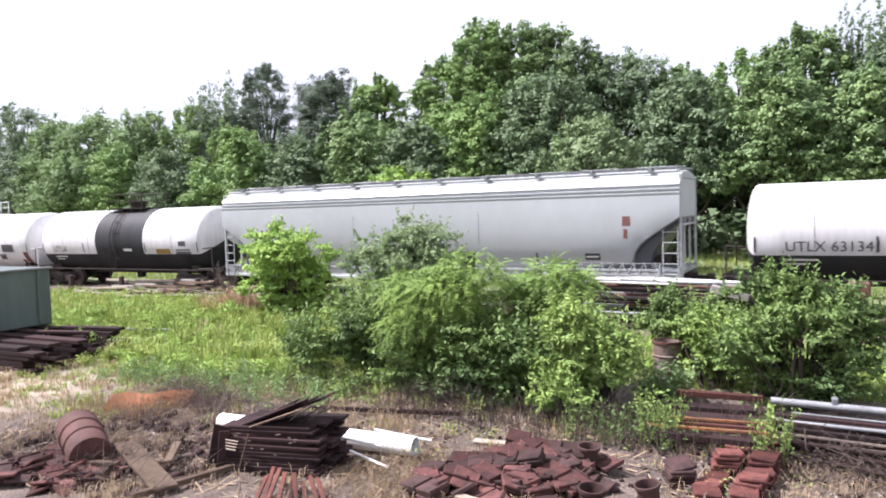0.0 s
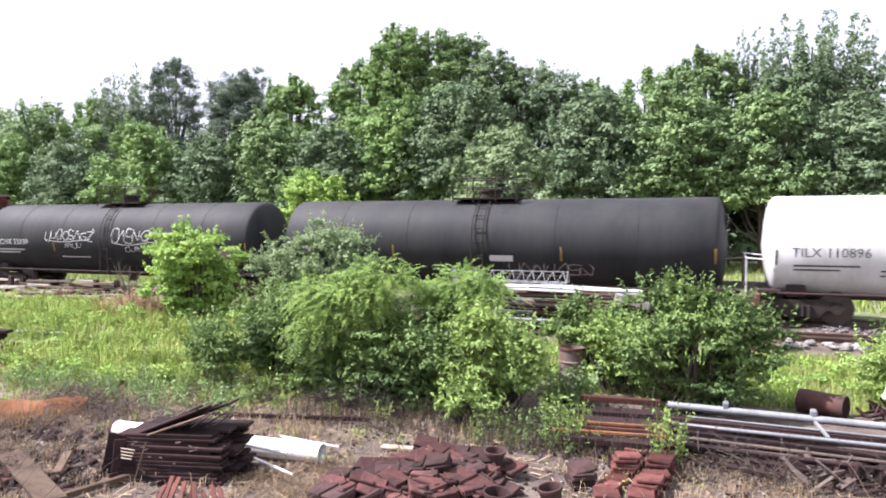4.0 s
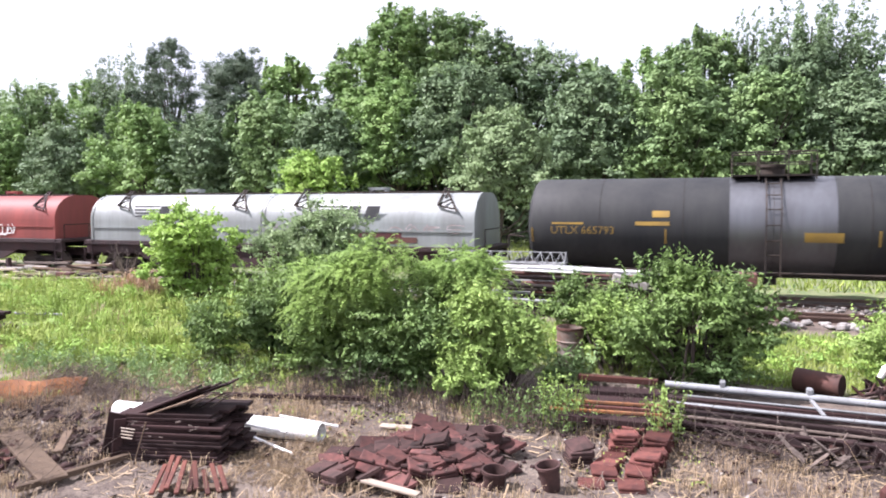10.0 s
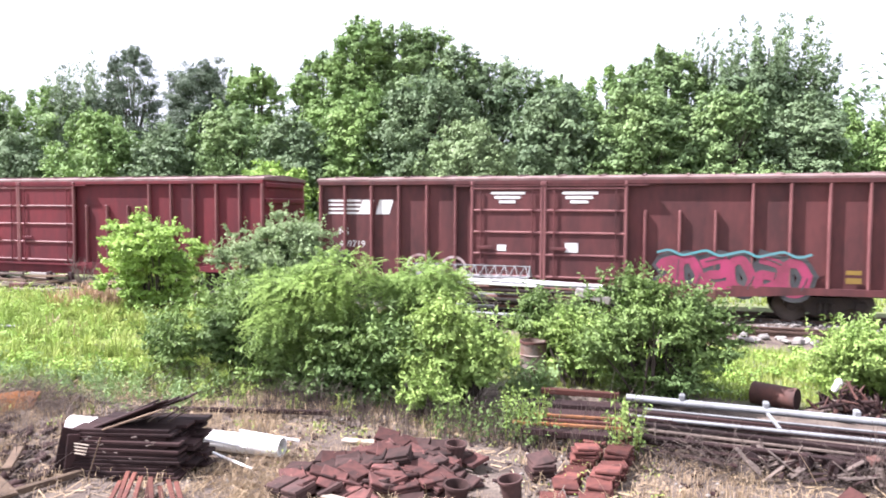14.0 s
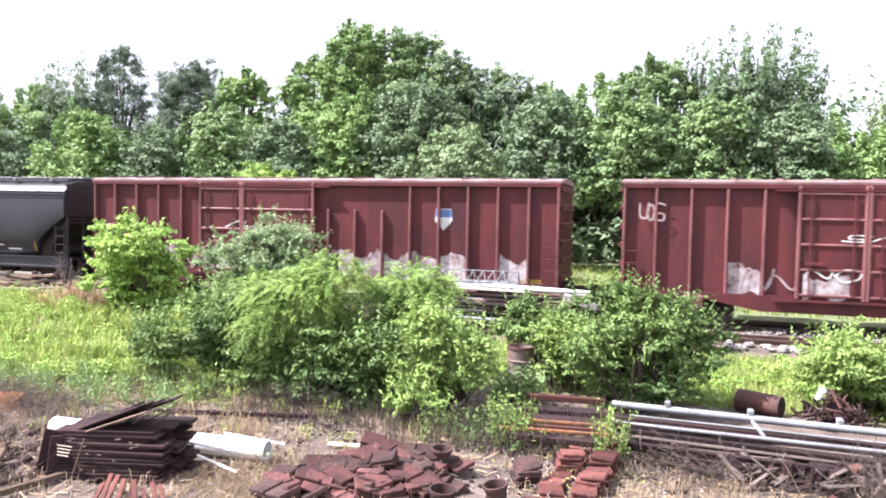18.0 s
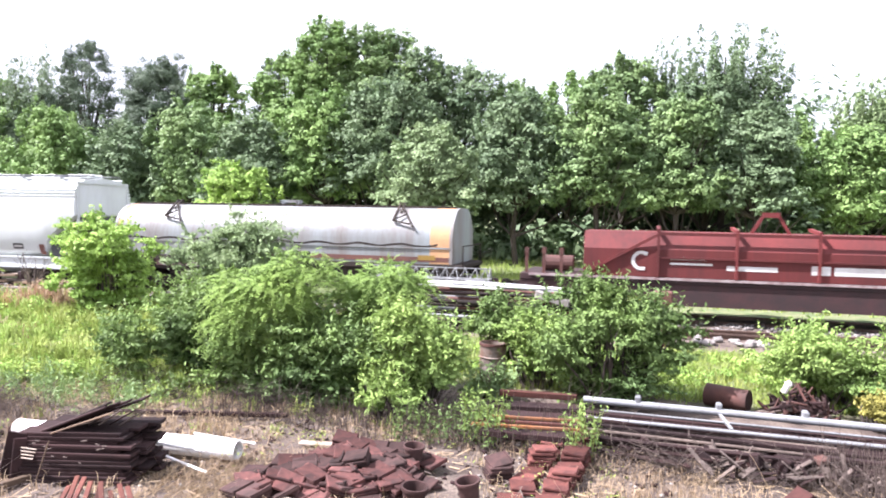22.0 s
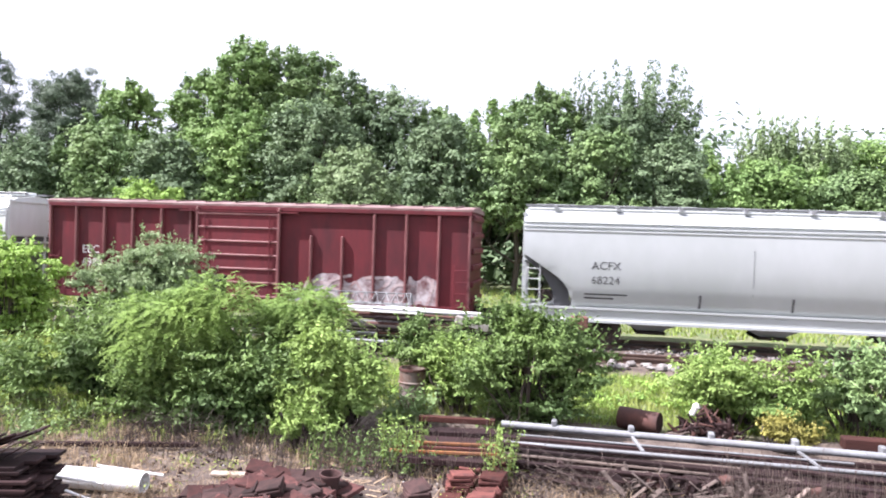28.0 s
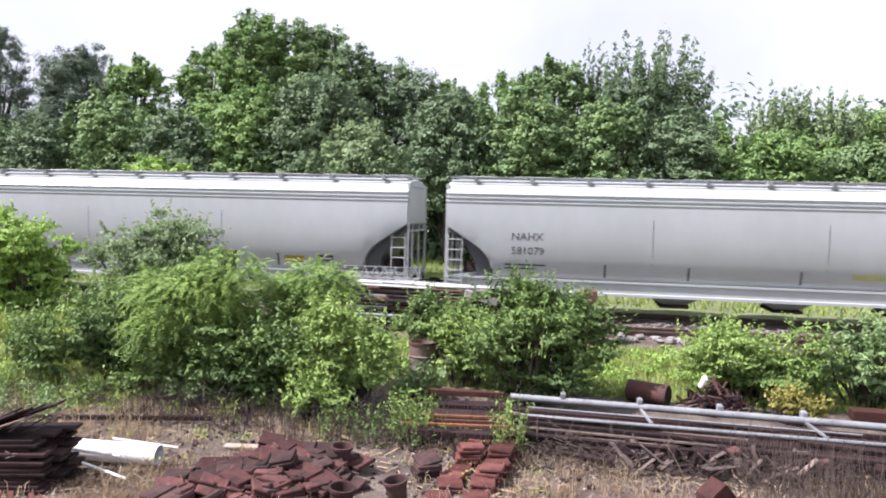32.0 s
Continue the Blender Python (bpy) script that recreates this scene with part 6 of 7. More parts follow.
blades("far_grass", "green grass beyond the track", 40000, (-60, 25, 27.5, 42), 0.30, 0.03, "grass", 23)
tufts("dry_grass", "dry straw-coloured grass in the yard", 2500, 18, (-13, 7.5, 6.0, 12.8), 0.20, 0.004, "straw", 24, patchy(1.4, 0.0))
tufts("yard_weeds", "green grass tufts among the dry grass", 130, 18, (-13, -1.5, 10.2, 13.2), 0.34, 0.008, "grass", 25, patchy(1.7, 0.4))


# ---- scrap in the yard ----
GZ = -0.5


def gz_at(x, y):
    return float(ground_z(x, y))


def boards(parent, name, rows, mat):
    """Separate boards: ends p, q, width, thickness."""
    for p, q, w, h in rows:
        part(name, Geo().bar(p, q, w, h, bevel=0.008), mat, parent)


# heap of clay roof tiles
TILE = Geo().box((0, 0, 0), (0.34, 0.32, 0.042), bevel=0.009).box((0.15, 0, 0.026), (0.03, 0.32, 0.024), bevel=0.006).mesh("roof_tile")
TILE_DARK = TILE.copy()
heap = thing("tile_heap", "heap of red-brown clay roof tiles on dry ground", "tile heap")
r = random.Random(31)


def bundle(x, y, z, rx, ry, rz, wide, high, dark):
    """Tiles that still lie side by side and on one another as they were stacked."""
    base = pose(x, y, z, rx, ry, rz)
    for a in range(wide):
        for b in range(high):
            o = part("roof_tile", TILE_DARK if dark else TILE, "tiledark" if dark else "tile", heap)
            o.matrix_world = base @ pose((a - (wide - 1) / 2) * 0.35 + r.gauss(0, 0.008), r.gauss(0, 0.015), b * 0.046, 0, 0, r.gauss(0, 1.5))


for row in range(7):
    y = 9.78 - row * 0.25
    half = 0.92 * math.sqrt(max(0.1, 1 - ((row - 3.2) / 4.2) ** 2))
    n = 6 if row in (2, 3, 4) else 5
    for c in range(n):
        u = (c + 0.5) / n * 2 - 1
        top = 0.24 * (1 - u * u * 0.8) * (1 - ((row - 2.2) / 5) ** 2)
        bundle(-3.78 + u * half + r.gauss(0, 0.08) - 0.05 * row, y + u * 0.28 + r.gauss(0, 0.06), GZ + 0.04 + top, r.gauss(10, 10), r.gauss(2 + 8 * u, 11), r.choice((8, 20, -25, 40)) + r.gauss(0, 9), r.choice((1, 2, 2, 3)), r.choice((1, 2, 2, 3)), r.random() < 0.33)
for i in range(46):
    u, v = r.uniform(-1, 1), r.uniform(-1, 1)
    if u * u + v * v > 1:
        continue
    o = part("roof_tile", TILE_DARK if i % 3 else TILE, "tiledark" if i % 3 else "tile", heap)
    o.matrix_world = pose(-3.8 + u * 1.12, 9.0 + v * 0.85 + u * 0.3, GZ + 0.03 + 0.2 * (1 - u * u - v * v), r.gauss(0, 14), r.gauss(0, 14), r.uniform(0, 180))

TILE_RED = TILE.copy()
TILE_RED.materials.clear()

# stacked tiles in columns
stack = thing("tile_stack", "stacks of red clay tiles in two rows", "tile stack")
for row in range(7):
    for col in range(2):
        n = max(1, (2, 3, 5, 4, 6, 5, 7)[row] - (col == 0) * r.choice((0, 1, 3, 3)))
        cx, cy = -1.52 + col * 0.48 + row * 0.045, 9.15 + row * 0.35
        for k in range(n):
            o = part("roof_tile", TILE_RED, "tilered", stack)
            loose = k == n - 1
            o.matrix_world = pose(cx + r.gauss(0, 0.02), cy + r.gauss(0, 0.02), GZ + 0.03 + k * 0.048, r.gauss(0, 1.2 + 2 * loose), r.gauss(0, 1.2 + 2 * loose), r.gauss(6 + 9 * math.sin(row * 2.2 + col), 2 + 5 * loose))
o = part("roof_tile", TILE_DARK, "tiledark", stack)
o.matrix_world = pose(-1.85, 9.9, GZ + 0.26, 12, -8, 35)
for k in range(5):
    o = part("roof_tile", TILE_DARK, "tiledark", stack)
    o.matrix_world = pose(-1.85 + r.gauss(0, 0.02), 9.85, GZ + 0.03 + k * 0.042, 0, 0, 30 + r.gauss(0, 4))

# stack of dark boards, shade put into their colour, with slats leaning over it
pile = thing("board_stack", "stack of dark weathered boards, shade painted into them, with loose slats on top", "board stack")
for k in range(13):
    for j in range(3):
        z = GZ + 0.04 + k * 0.049
        y = 7.82 + j * 0.3 + k * 0.012
        boards(pile, "board", [((-8.02 + r.uniform(-0.03, 0.03) - k * 0.006, y, z), (-6.5 - k * 0.012 + r.uniform(-0.20, 0.08), y + 0.36 + r.uniform(-0.015, 0.015), z + r.uniform(-0.006, 0.006)), r.uniform(0.28, 0.31), r.uniform(0.042, 0.049))], "darkwood")
boards(pile, "board", [((-8.16, 7.74, GZ - 0.02), (-8.03, 7.80, GZ + 0.66), 0.03, 0.24), ((-7.98, 7.70, GZ - 0.02), (-7.94, 7.76, GZ + 0.60), 0.03, 0.16)], "darkwood")
for k in range(7):
    boards(pile, "slat", [((-7.86 + 0.05 * k, 7.98 + 0.1 * k, GZ + 0.62 + 0.008 * k), (-6.98 + 0.05 * k + r.uniform(-0.05, 0.05), 8.2 + 0.1 * k, GZ + 0.98 + r.uniform(-0.02, 0.05)), 0.115, 0.03)], "darkwood")
for k in range(6):
    a = r.uniform(-0.35, 0.35)
    boards(pile, "slat", [((-7.5 + k * 0.13, 8.1 + k * 0.05, GZ + 0.72), (-6.95 + k * 0.1 + a * 0.2, 8.3 + a * 0.3, GZ + 0.88 + r.uniform(-0.05, 0.12)), 0.04, 0.016)], "twig" if k % 2 else "darkwood")
boards(pile, "slat", [((-7.62, 7.93, GZ + 0.64), (-6.78, 8.14, GZ + 0.95), 0.035, 0.025), ((-7.66, 7.68, GZ - 0.02), (-7.5, 7.78, GZ + 0.60), 0.024, 0.02)], "palewood")
# short pale slivers on the front imitate daylight showing through gaps
for k in range(4):
    boards(pile, "slat", [((-7.88, 7.70, GZ + 0.36 + k * 0.045), (-7.70 + 0.02 * k, 7.715, GZ + 0.352 + k * 0.045), 0.012, 0.018)], "bleached")
# more small flecks for light between the boards
for k in range(12):
    x = r.uniform(-7.9, -6.8)
    z = GZ + r.uniform(0.3, 0.62)
    boards(pile, "chip", [((x, 7.71 + (x + 8) * 0.23, z), (x + r.uniform(0.04, 0.11), 7.715 + (x + 8) * 0.23, z + r.uniform(-0.02, 0.03)), 0.012, r.uniform(0.012, 0.025))], "twig")

# dark red planks in front
planks = thing("plank_bundle", "bundle of dark red planks lying on the ground", "planks")
for k in range(9):
    x = -7.0 + k * 0.11
    z = GZ + 0.06 + (k % 3) * 0.03
    boards(planks, "plank", [((x + 0.42 + r.uniform(-0.05, 0.05), 6.85 + 0.04 * k, z), (x - 0.02 + r.uniform(-0.05, 0.05), 7.62 + r.uniform(-0.08, 0.05), z + r.uniform(0.06, 0.14)), 0.06, 0.035)], "redwood")

# white pipes
pp = thing("white_pipe", "thick white plastic pipe on the ground", "pipe")
g = Geo()
a, b = Vector((-9.48, 9.22, GZ + 0.17)), Vector((-5.66, 9.40, GZ + 0.15))
n = 24
rot = (b - a).to_track_quat("Z", "X").to_matrix()
ring = lambda c, rad: [c + rot @ Vector((math.cos(i * math.tau / n) * rad, math.sin(i * math.tau / n) * rad, 0)) for i in range(n)]
vs = ring(a, 0.15) + ring(b, 0.15) + ring(a, 0.135) + ring(b, 0.135)
fs = []
for i in range(n):
    j = (i + 1) % n
    fs += [(i, j, n + j, n + i), (2 * n + i, 3 * n + i, 3 * n + j, 2 * n + j), (i, 2 * n + i, 2 * n + j, j), (n + i, n + j, 3 * n + j, 3 * n + i)]
part("tube", g.add(vs, fs), "whitepipe", pp, smooth=50)
part("collar", Geo().cyl(a + (b - a) * 0.12, a + (b - a) * 0.135, 0.158, 24), "whitepipe", pp, smooth=50)
for p, q, rad in (((-6.9, 9.0, GZ + 0.28), (-6.05, 9.05, GZ + 0.22), 0.022), ((-6.85, 8.9, GZ + 0.22), (-5.75, 8.75, GZ + 0.03), 0.02), ((-6.5, 9.55, GZ + 0.28), (-5.5, 9.62, GZ + 0.20), 0.022)):
    tagged(part("thin_pipe", Geo().cyl(p, q, rad, 10), "whitepipe", smooth=50), "thin white plastic pipe beside the thick one", "pipe", "thin pipes")
tagged(part("timber", Geo().bar((-9.0, 10.7, GZ + 0.1), (-5.9, 11.4, GZ + 0.12), 0.08, 0.08, bevel=0.01), "darkwood"), "long dark brown timber behind the pipe", "timber")

# bottom left: long plank, broad planks, broken tiles, rusty drum and sheet
tagged(part("plank", Geo().bar((-8.2, 6.3, GZ + 0.10), (-7.8, 7.8, GZ + 0.08), 0.09, 0.08, bevel=0.008), "palewood"), "long weathered plank tilted on the rubble", "plank", "loose planks")
tagged(part("plank", Geo().bar((-9.98, 7.62, GZ + 0.2), (-8.0, 6.7, GZ + 0.1), 0.34, 0.05, bevel=0.008), "palewood"), "broad pale plank with worn edges", "plank", "loose planks")
tagged(part("plank", Geo().bar((-9.15, 7.95, GZ + 0.22), (-8.7, 7.35, GZ + 0.16), 0.12, 0.04, bevel=0.008), "palewood"), "pale plank under a broader one", "plank", "loose planks")
tagged(part("plank", Geo().bar((-10.1, 6.9, GZ + 0.12), (-9.2, 6.9, GZ + 0.22), 0.10, 0.04, bevel=0.008), "palewood"), "short pale plank end on rubble", "plank", "loose planks")
tagged(part("plank", Geo().bar((-6.55, 7.05, GZ + 0.06), (-5.75, 7.4, GZ + 0.07), 0.14, 0.05, bevel=0.01), "palewood"), "short brown plank along the ground", "plank", "loose planks")
tagged(part("plank", Geo().bar((-4.22, 7.95, GZ + 0.16), (-3.42, 7.9, GZ + 0.10), 0.12, 0.04, bevel=0.01), "bleached"), "short pale plank on the tile heap", "plank", "loose planks")
tagged(part("plank", Geo().bar((-5.1, 10.28, GZ + 0.06), (-3.6, 10.45, GZ + 0.06), 0.16, 0.04, bevel=0.01), "bleached"), "bleached plank behind the tile heap", "plank", "loose planks")
rub = thing("broken_tiles", "scatter of broken red tiles and rubble", "rubble")
for i in range(85):
    u, v = r.uniform(0, 1), r.uniform(0, 1)
    o = part("roof_tile", TILE_DARK if i % 2 else TILE, "tiledark" if i % 2 else "tile", rub)
    o.matrix_world = pose(-11.2 + u * 1.9, 5.9 + v * 1.35 + u * 0.2, GZ + 0.03 + r.uniform(0, 0.16) * (1 - abs(u - 0.4)), r.gauss(0, 14), r.gauss(0, 14), r.uniform(0, 180))
dr = thing("rusty_drum", "rusty brown steel drum lying tilted", "drum")
g, prof = Geo(), [(0, 0.0), (0, 0.27), (0.04, 0.285), (0.28, 0.28), (0.30, 0.30), (0.32, 0.28), (0.56, 0.28), (0.58, 0.30), (0.60, 0.28), (0.82, 0.285), (0.86, 0.29)]
n = 22


def revolve(prof, n):
    vs = [(math.cos(i * math.tau / n) * q, math.sin(i * math.tau / n) * q, z) for z, q in prof for i in range(n)]
    fs = [(k * n + i, k * n + (i + 1) % n, (k + 1) * n + (i + 1) % n, (k + 1) * n + i) for k in range(len(prof) - 1) for i in range(n)]
    return Geo().add(vs, fs)


part("shell", revolve(prof + [(0.86, 0.27), (0.80, 0.265), (0.06, 0.262)], n), "rust", dr, smooth=40)
dr.matrix_world = pose(-9.95, 7.0, GZ + 0.2, 0, -76, -25) @ Matrix.Scale(1.1, 4)
bar = thing("barrel", "old pale drum with a rusty rim among bushes", "barrel")
part("shell", revolve(prof + [(0.86, 0.27), (0.80, 0.265), (0.3, 0.262)], n), "drum", bar, smooth=40)
part("rim", revolve([(0.83, 0.285), (0.83, 0.305), (0.88, 0.305), (0.88, 0.27)], n), "rust", bar, smooth=40)
bar.matrix_world = pose(-3.05, 15.3, gz_at(-3.05, 15.3))
can = thing("rusty_can", "open rusty metal can in dry grass", "can")
part("shell", revolve([(0, 0.0), (0, 0.11), (0.30, 0.145), (0.31, 0.165), (0.34, 0.165), (0.34, 0.14), (0.05, 0.10)], 18), "tiledark", can, smooth=40)
can.matrix_world = pose(-2.0, 8.85, GZ, 6, -8, 0)
for x, y, z, sc, label in ((-3.08, 9.8, GZ + 0.12, 0.85, "dark rusty pot with a wide rim behind tiles"), (-2.72, 8.70, GZ - 0.06, 0.95, "dark rusty bucket at the edge of the tile heap")):
    pot = thing("rusty_pot", label, "pot")
    part("shell", revolve([(0, 0.0), (0, 0.13), (0.26, 0.165), (0.27, 0.19), (0.31, 0.19), (0.31, 0.16), (0.05, 0.12)], 20), "tiledark", pot, smooth=40)
    pot.matrix_world = pose(x, y, z, 3, 4, 0) @ Matrix.Scale(sc, 4)
sheet = thing("rusty_sheet", "orange rusty sheet of bent metal in the weeds", "metal sheet")
g = Geo()
vs, fs = [], []
for k in range(9):
    for j, z in ((0, 0.0), (1, 0.22), (2, 0.34)):
        vs.append((-12.5 + k * 0.16, 9.1 + k * 0.11 + 0.05 * math.sin(k * 1.1) + j * 0.12, GZ + z + 0.012 * math.sin(k * 1.3) * j))
for k in range(8):
    for j in range(2):
        fs.append((k * 3 + j, k * 3 + 3 + j, k * 3 + 4 + j, k * 3 + 1 + j))
m0 = len(vs)
vs += [(x, y + 0.006, z - 0.004) for x, y, z in vs]
fs += [tuple(i + m0 for i in reversed(q)) for q in fs]
part("plate", g.add(vs, fs), "orangerust", sheet, smooth=60)
# green container on a timber base
con = thing("container", "dull green steel container on a timber base", "container")
part("box", Geo().box((-22.6, 12.2, 1.03), (3.3, 3.2, 1.74), bevel=0.04), "green", con)
for k in range(6):
    part("side_rib", Geo().box((-24.0 + k * 0.56, 10.57, 1.03), (0.1, 0.07, 1.6), bevel=0.02), "green", con)
for k in range(3):
    part("end_rib", Geo().box((-20.92, 10.9 + k * 1.25, 1.03), (0.05, 0.1, 1.6), bevel=0.02), "green", con)
part("top_rim", Geo().box((-20.93, 12.2, 1.88), (0.1, 3.3, 0.07), bevel=0.02), "galv", con)
basep = thing("timber_platform", "dark stacked timbers under the container", "timber platform")
for k in range(6):
    for j in range(5):
        boards(basep, "timber", [((-25.0, 10.5 + j * 0.72 + 0.04 * k, GZ + 0.07 + k * 0.105), (-17.3 - r.uniform(0, 0.7), 11.0 + j * 0.62, GZ + 0.07 + k * 0.105), 0.34, 0.095)], "darkwood")
boards(basep, "timber", [((-19.8, 13.3, GZ + 0.70), (-17.6, 13.6, GZ + 0.71), 0.25, 0.08), ((-19.8, 12.5, GZ + 0.70), (-17.9, 12.9, GZ + 0.71), 0.2, 0.06)], "darkwood")
tagged(part("stick", Geo().bar((-19.4, 15.2, gz_at(-19, 15) + 0.12), (-17.4, 15.5, gz_at(-17, 15) + 0.12), 0.09, 0.06, bevel=0.01), "galv"), "pale stick lying in the grass", "stick")
tagged(part("stick", Geo().bar((-11.6, 12.8, GZ + 0.16), (-10.8, 13.0, GZ + 0.14), 0.08, 0.05, bevel=0.01), "orangerust"), "reddish stick lying in the grass", "stick")

# galvanised poles over a crib of dark timbers
rack = thing("pole_rack", "frame of galvanised poles lying on dark timbers", "pole rack")
for p, q, rad in (((-0.92, 12.85, -0.02), (5.4, 12.5, -0.02), 0.062), ((-0.80, 12.05, -0.12), (5.0, 11.35, 0.02), 0.032), ((-0.6, 12.5, -0.10), (4.6, 12.1, -0.06), 0.02)):
    part("pole", Geo().cyl(p, q, rad, 12), "galv", rack, smooth=50)
for k in range(5):
    x = 0.0 + k * 1.3
    y = 12.83 - k * 0.06
    part("bracket", Geo().box((x, y, 0.04), (0.10, 0.16, 0.17), bevel=0.02), "galv", rack)
    k % 2 and part("crossbar", Geo().bar((x, y, -0.04), (x + 0.12, y - 0.82, -0.08), 0.05, 0.03), "galv", rack)
crib = thing("timber_crib", "low crib of dark old timbers and blocks", "timber crib")
for k in range(5):
    for j in range(4):
        x0 = -0.9 + r.uniform(-0.2, 0.3)
        cut = r.uniform(0.6, 4.2)
        for p, q in ((x0, cut), (cut + r.uniform(0.05, 0.5), 5.2 + r.uniform(-0.8, 0.5))):
            z = GZ + 0.06 + k * 0.075
            boards(crib, "timber", [((p, 11.3 + j * 0.42 - k * 0.02 + r.uniform(-0.1, 0.1), z + r.uniform(-0.03, 0.03)), (q, 11.0 + j * 0.42 + r.uniform(-0.1, 0.1), z + r.uniform(-0.03, 0.03)), r.uniform(0.06, 0.16), r.uniform(0.03, 0.06))], "darkwood" if r.random() < 0.8 else "twig")
# broad dark boards added to blacken the shaded hollow beneath the poles
for k in range(5):
    boards(crib, "timber", [((-0.8 + r.uniform(-0.1, 0.4), 11.75 + k * 0.26, -0.24 + r.uniform(-0.03, 0.03)), (5.3 + r.uniform(-0.6, 0.2), 11.5 + k * 0.26, -0.22 + r.uniform(-0.03, 0.03)), 0.24, 0.07)], "darkwood")
for k in range(22):
    x = -0.7 + k * 0.27 + r.uniform(-0.1, 0.1)
    o = part("block", Geo().box((0, 0, 0), (r.uniform(0.08, 0.26), 0.16, r.uniform(0.08, 0.24)), bevel=0.015), "darkwood" if k % 4 else "rust", crib)
    o.matrix_world = pose(x, 11.22 - k * 0.012 + r.uniform(-0.15, 0.15), GZ + 0.22 + r.uniform(-0.1, 0.12), r.gauss(0, 8), r.gauss(0, 12), r.gauss(0, 20))
# the broad beams are near black: their shadow is put into the wood colour
beams = thing("beam_stack", "stack of rusty red beams beside the poles", "beam stack")
for k, (y, z, w, m) in enumerate(((12.85, -0.02, 0.13, "redwood"), (12.45, -0.16, 0.34, "darkwood"), (12.0, -0.2, 0.36, "darkwood"), (11.62, -0.12, 0.05, "orangerust"), (11.48, -0.16, 0.05, "redwood"), (11.36, -0.20, 0.05, "orangerust"), (11.2, -0.26, 0.2, "darkwood"), (12.4, -0.36, 0.3, "darkwood"), (11.7, -0.36, 0.3, "darkwood"))):
    boards(beams, "beam", [((-2.45 + r.uniform(-0.15, 0.15), y, z), (-0.95 + r.uniform(-0.15, 0.2), y + r.uniform(0, 0.14), z + r.uniform(-0.03, 0.03)), w, min(0.1, w))], m)
slats = thing("slat_heap", "tangle of grey broken slats and twigs", "slat heap")
for i in range(60):
    x, y = r.uniform(1.0, 3.2), r.uniform(10.6, 11.2)
    a = r.uniform(-0.9, 2.4)
    ln = r.uniform(0.35, 0.85)
    boards(slats, "slat", [((x, y, GZ + r.uniform(0.02, 0.2)), (x + math.cos(a) * ln * 0.8, y + r.uniform(-0.1, 0.25), GZ + 0.12 + abs(math.sin(a)) * ln * 0.42), r.uniform(0.04, 0.12), 0.02)], "twig" if i % 3 else "darkwood")
lg = thing("log", "short thick log with shade painted on its cut end", "log")
part("trunk", Geo().cyl((1.30, 15.05, -0.26), (2.02, 14.70, -0.26), 0.22, 16, 0.21), "rust", lg, smooth=50)
# the end turned from the sun gets a dark colour as its shade
part("cut_end", Geo().cyl((2.02, 14.70, -0.26), (2.03, 14.695, -0.26), 0.19, 14), "darkwood", lg)
brush = thing("root_heap", "heap of dark red-brown roots and scrap", "root heap")
for i in range(150):
    u, v = r.uniform(-1, 1), r.uniform(-1, 1)
    p = Vector((2.95 + u * 0.6, 14.6 + v * 0.3, GZ + 0.05 + (1 - u * u) * r.uniform(0, 0.45)))
    q = p + Vector((r.uniform(-0.3, 0.3), r.uniform(-0.1, 0.1), r.uniform(-0.12, 0.24)))
    part("root", Geo().cyl(p, q, r.uniform(0.02, 0.055), 6, 0.012), ("rust", "darkwood", "twig", "darkwood")[i % 4], brush)
part("core", Geo().box((2.95, 14.65, GZ + 0.16), (0.8, 0.4, 0.3), bevel=0.12), "darkwood", brush)
tagged(part("white_jug", Geo().cyl((2.58, 14.5, 0.0), (2.66, 14.5, 0.16), 0.05, 10, 0.06).cyl((2.66, 14.5, 0.16), (2.69, 14.5, 0.22), 0.08, 10, 0.03), "whitepipe", smooth=40), "small white jug on a heap of roots", "jug")
tagged(part("timber", Geo().bar((5.2, 14.3, -0.28), (6.4, 14.2, -0.26), 0.3, 0.22, bevel=0.02), "redwood"), "brown squared timber by the bushes", "timber")
bk = thing("red_block", "reddish gabled clay block standing in grass", "clay block")
part("body", Geo().plate([(-0.2, 0), (0.2, 0), (0.2, 0.22), (0.02, 0.42), (-0.2, 0.24)], -0.15, 0.15), "tile", bk)
bk.matrix_world = pose(1.98, 9.55, GZ, 0, 0, 25)

# pipes, girders and posts stacked beside the track
ps = thing("pipe_stack", "stack of rusty pipes on a rack near the track", "pipe stack")
zb = gz_at(-3.5, 20)
for k in range(5):
    for j in range(6):
        z = zb + 0.22 + k * 0.21 + r.uniform(-0.03, 0.03)
        y = 19.6 + j * 0.22 + r.uniform(-0.05, 0.05)
        x0 = -6.0 + r.uniform(-0.6, 1.2)
        part("pipe", Geo().cyl((x0, y, z), (x0 + r.uniform(2.6, 4.6), y + r.uniform(-0.1, 0.1), z + r.uniform(-0.07, 0.07)), r.choice((0.025, 0.035, 0.05, 0.07)), 8), ("under", "rust", "underrust", "galv", "under")[(j * 2 + k * 3 + (j > 3)) % 5], ps, smooth=50)
for x in (-5.0, -3.6, -2.5):
    part("post", Geo().bar((x, 19.52, zb - 0.05), (x + 0.05, 19.52, zb + r.uniform(0.8, 1.15)), 0.06, bevel=0.01), "under", ps)
    part("post", Geo().bar((x, 20.85, zb - 0.05), (x, 20.85, zb + 1.15), 0.06, bevel=0.01), "under", ps)
    for k in range(4):
        part("rack_arm", Geo().bar((x, 19.5, zb + 0.15 + k * 0.24), (x, 20.9, zb + 0.15 + k * 0.24), 0.05, bevel=0.01), "under", ps)
for k in range(9):
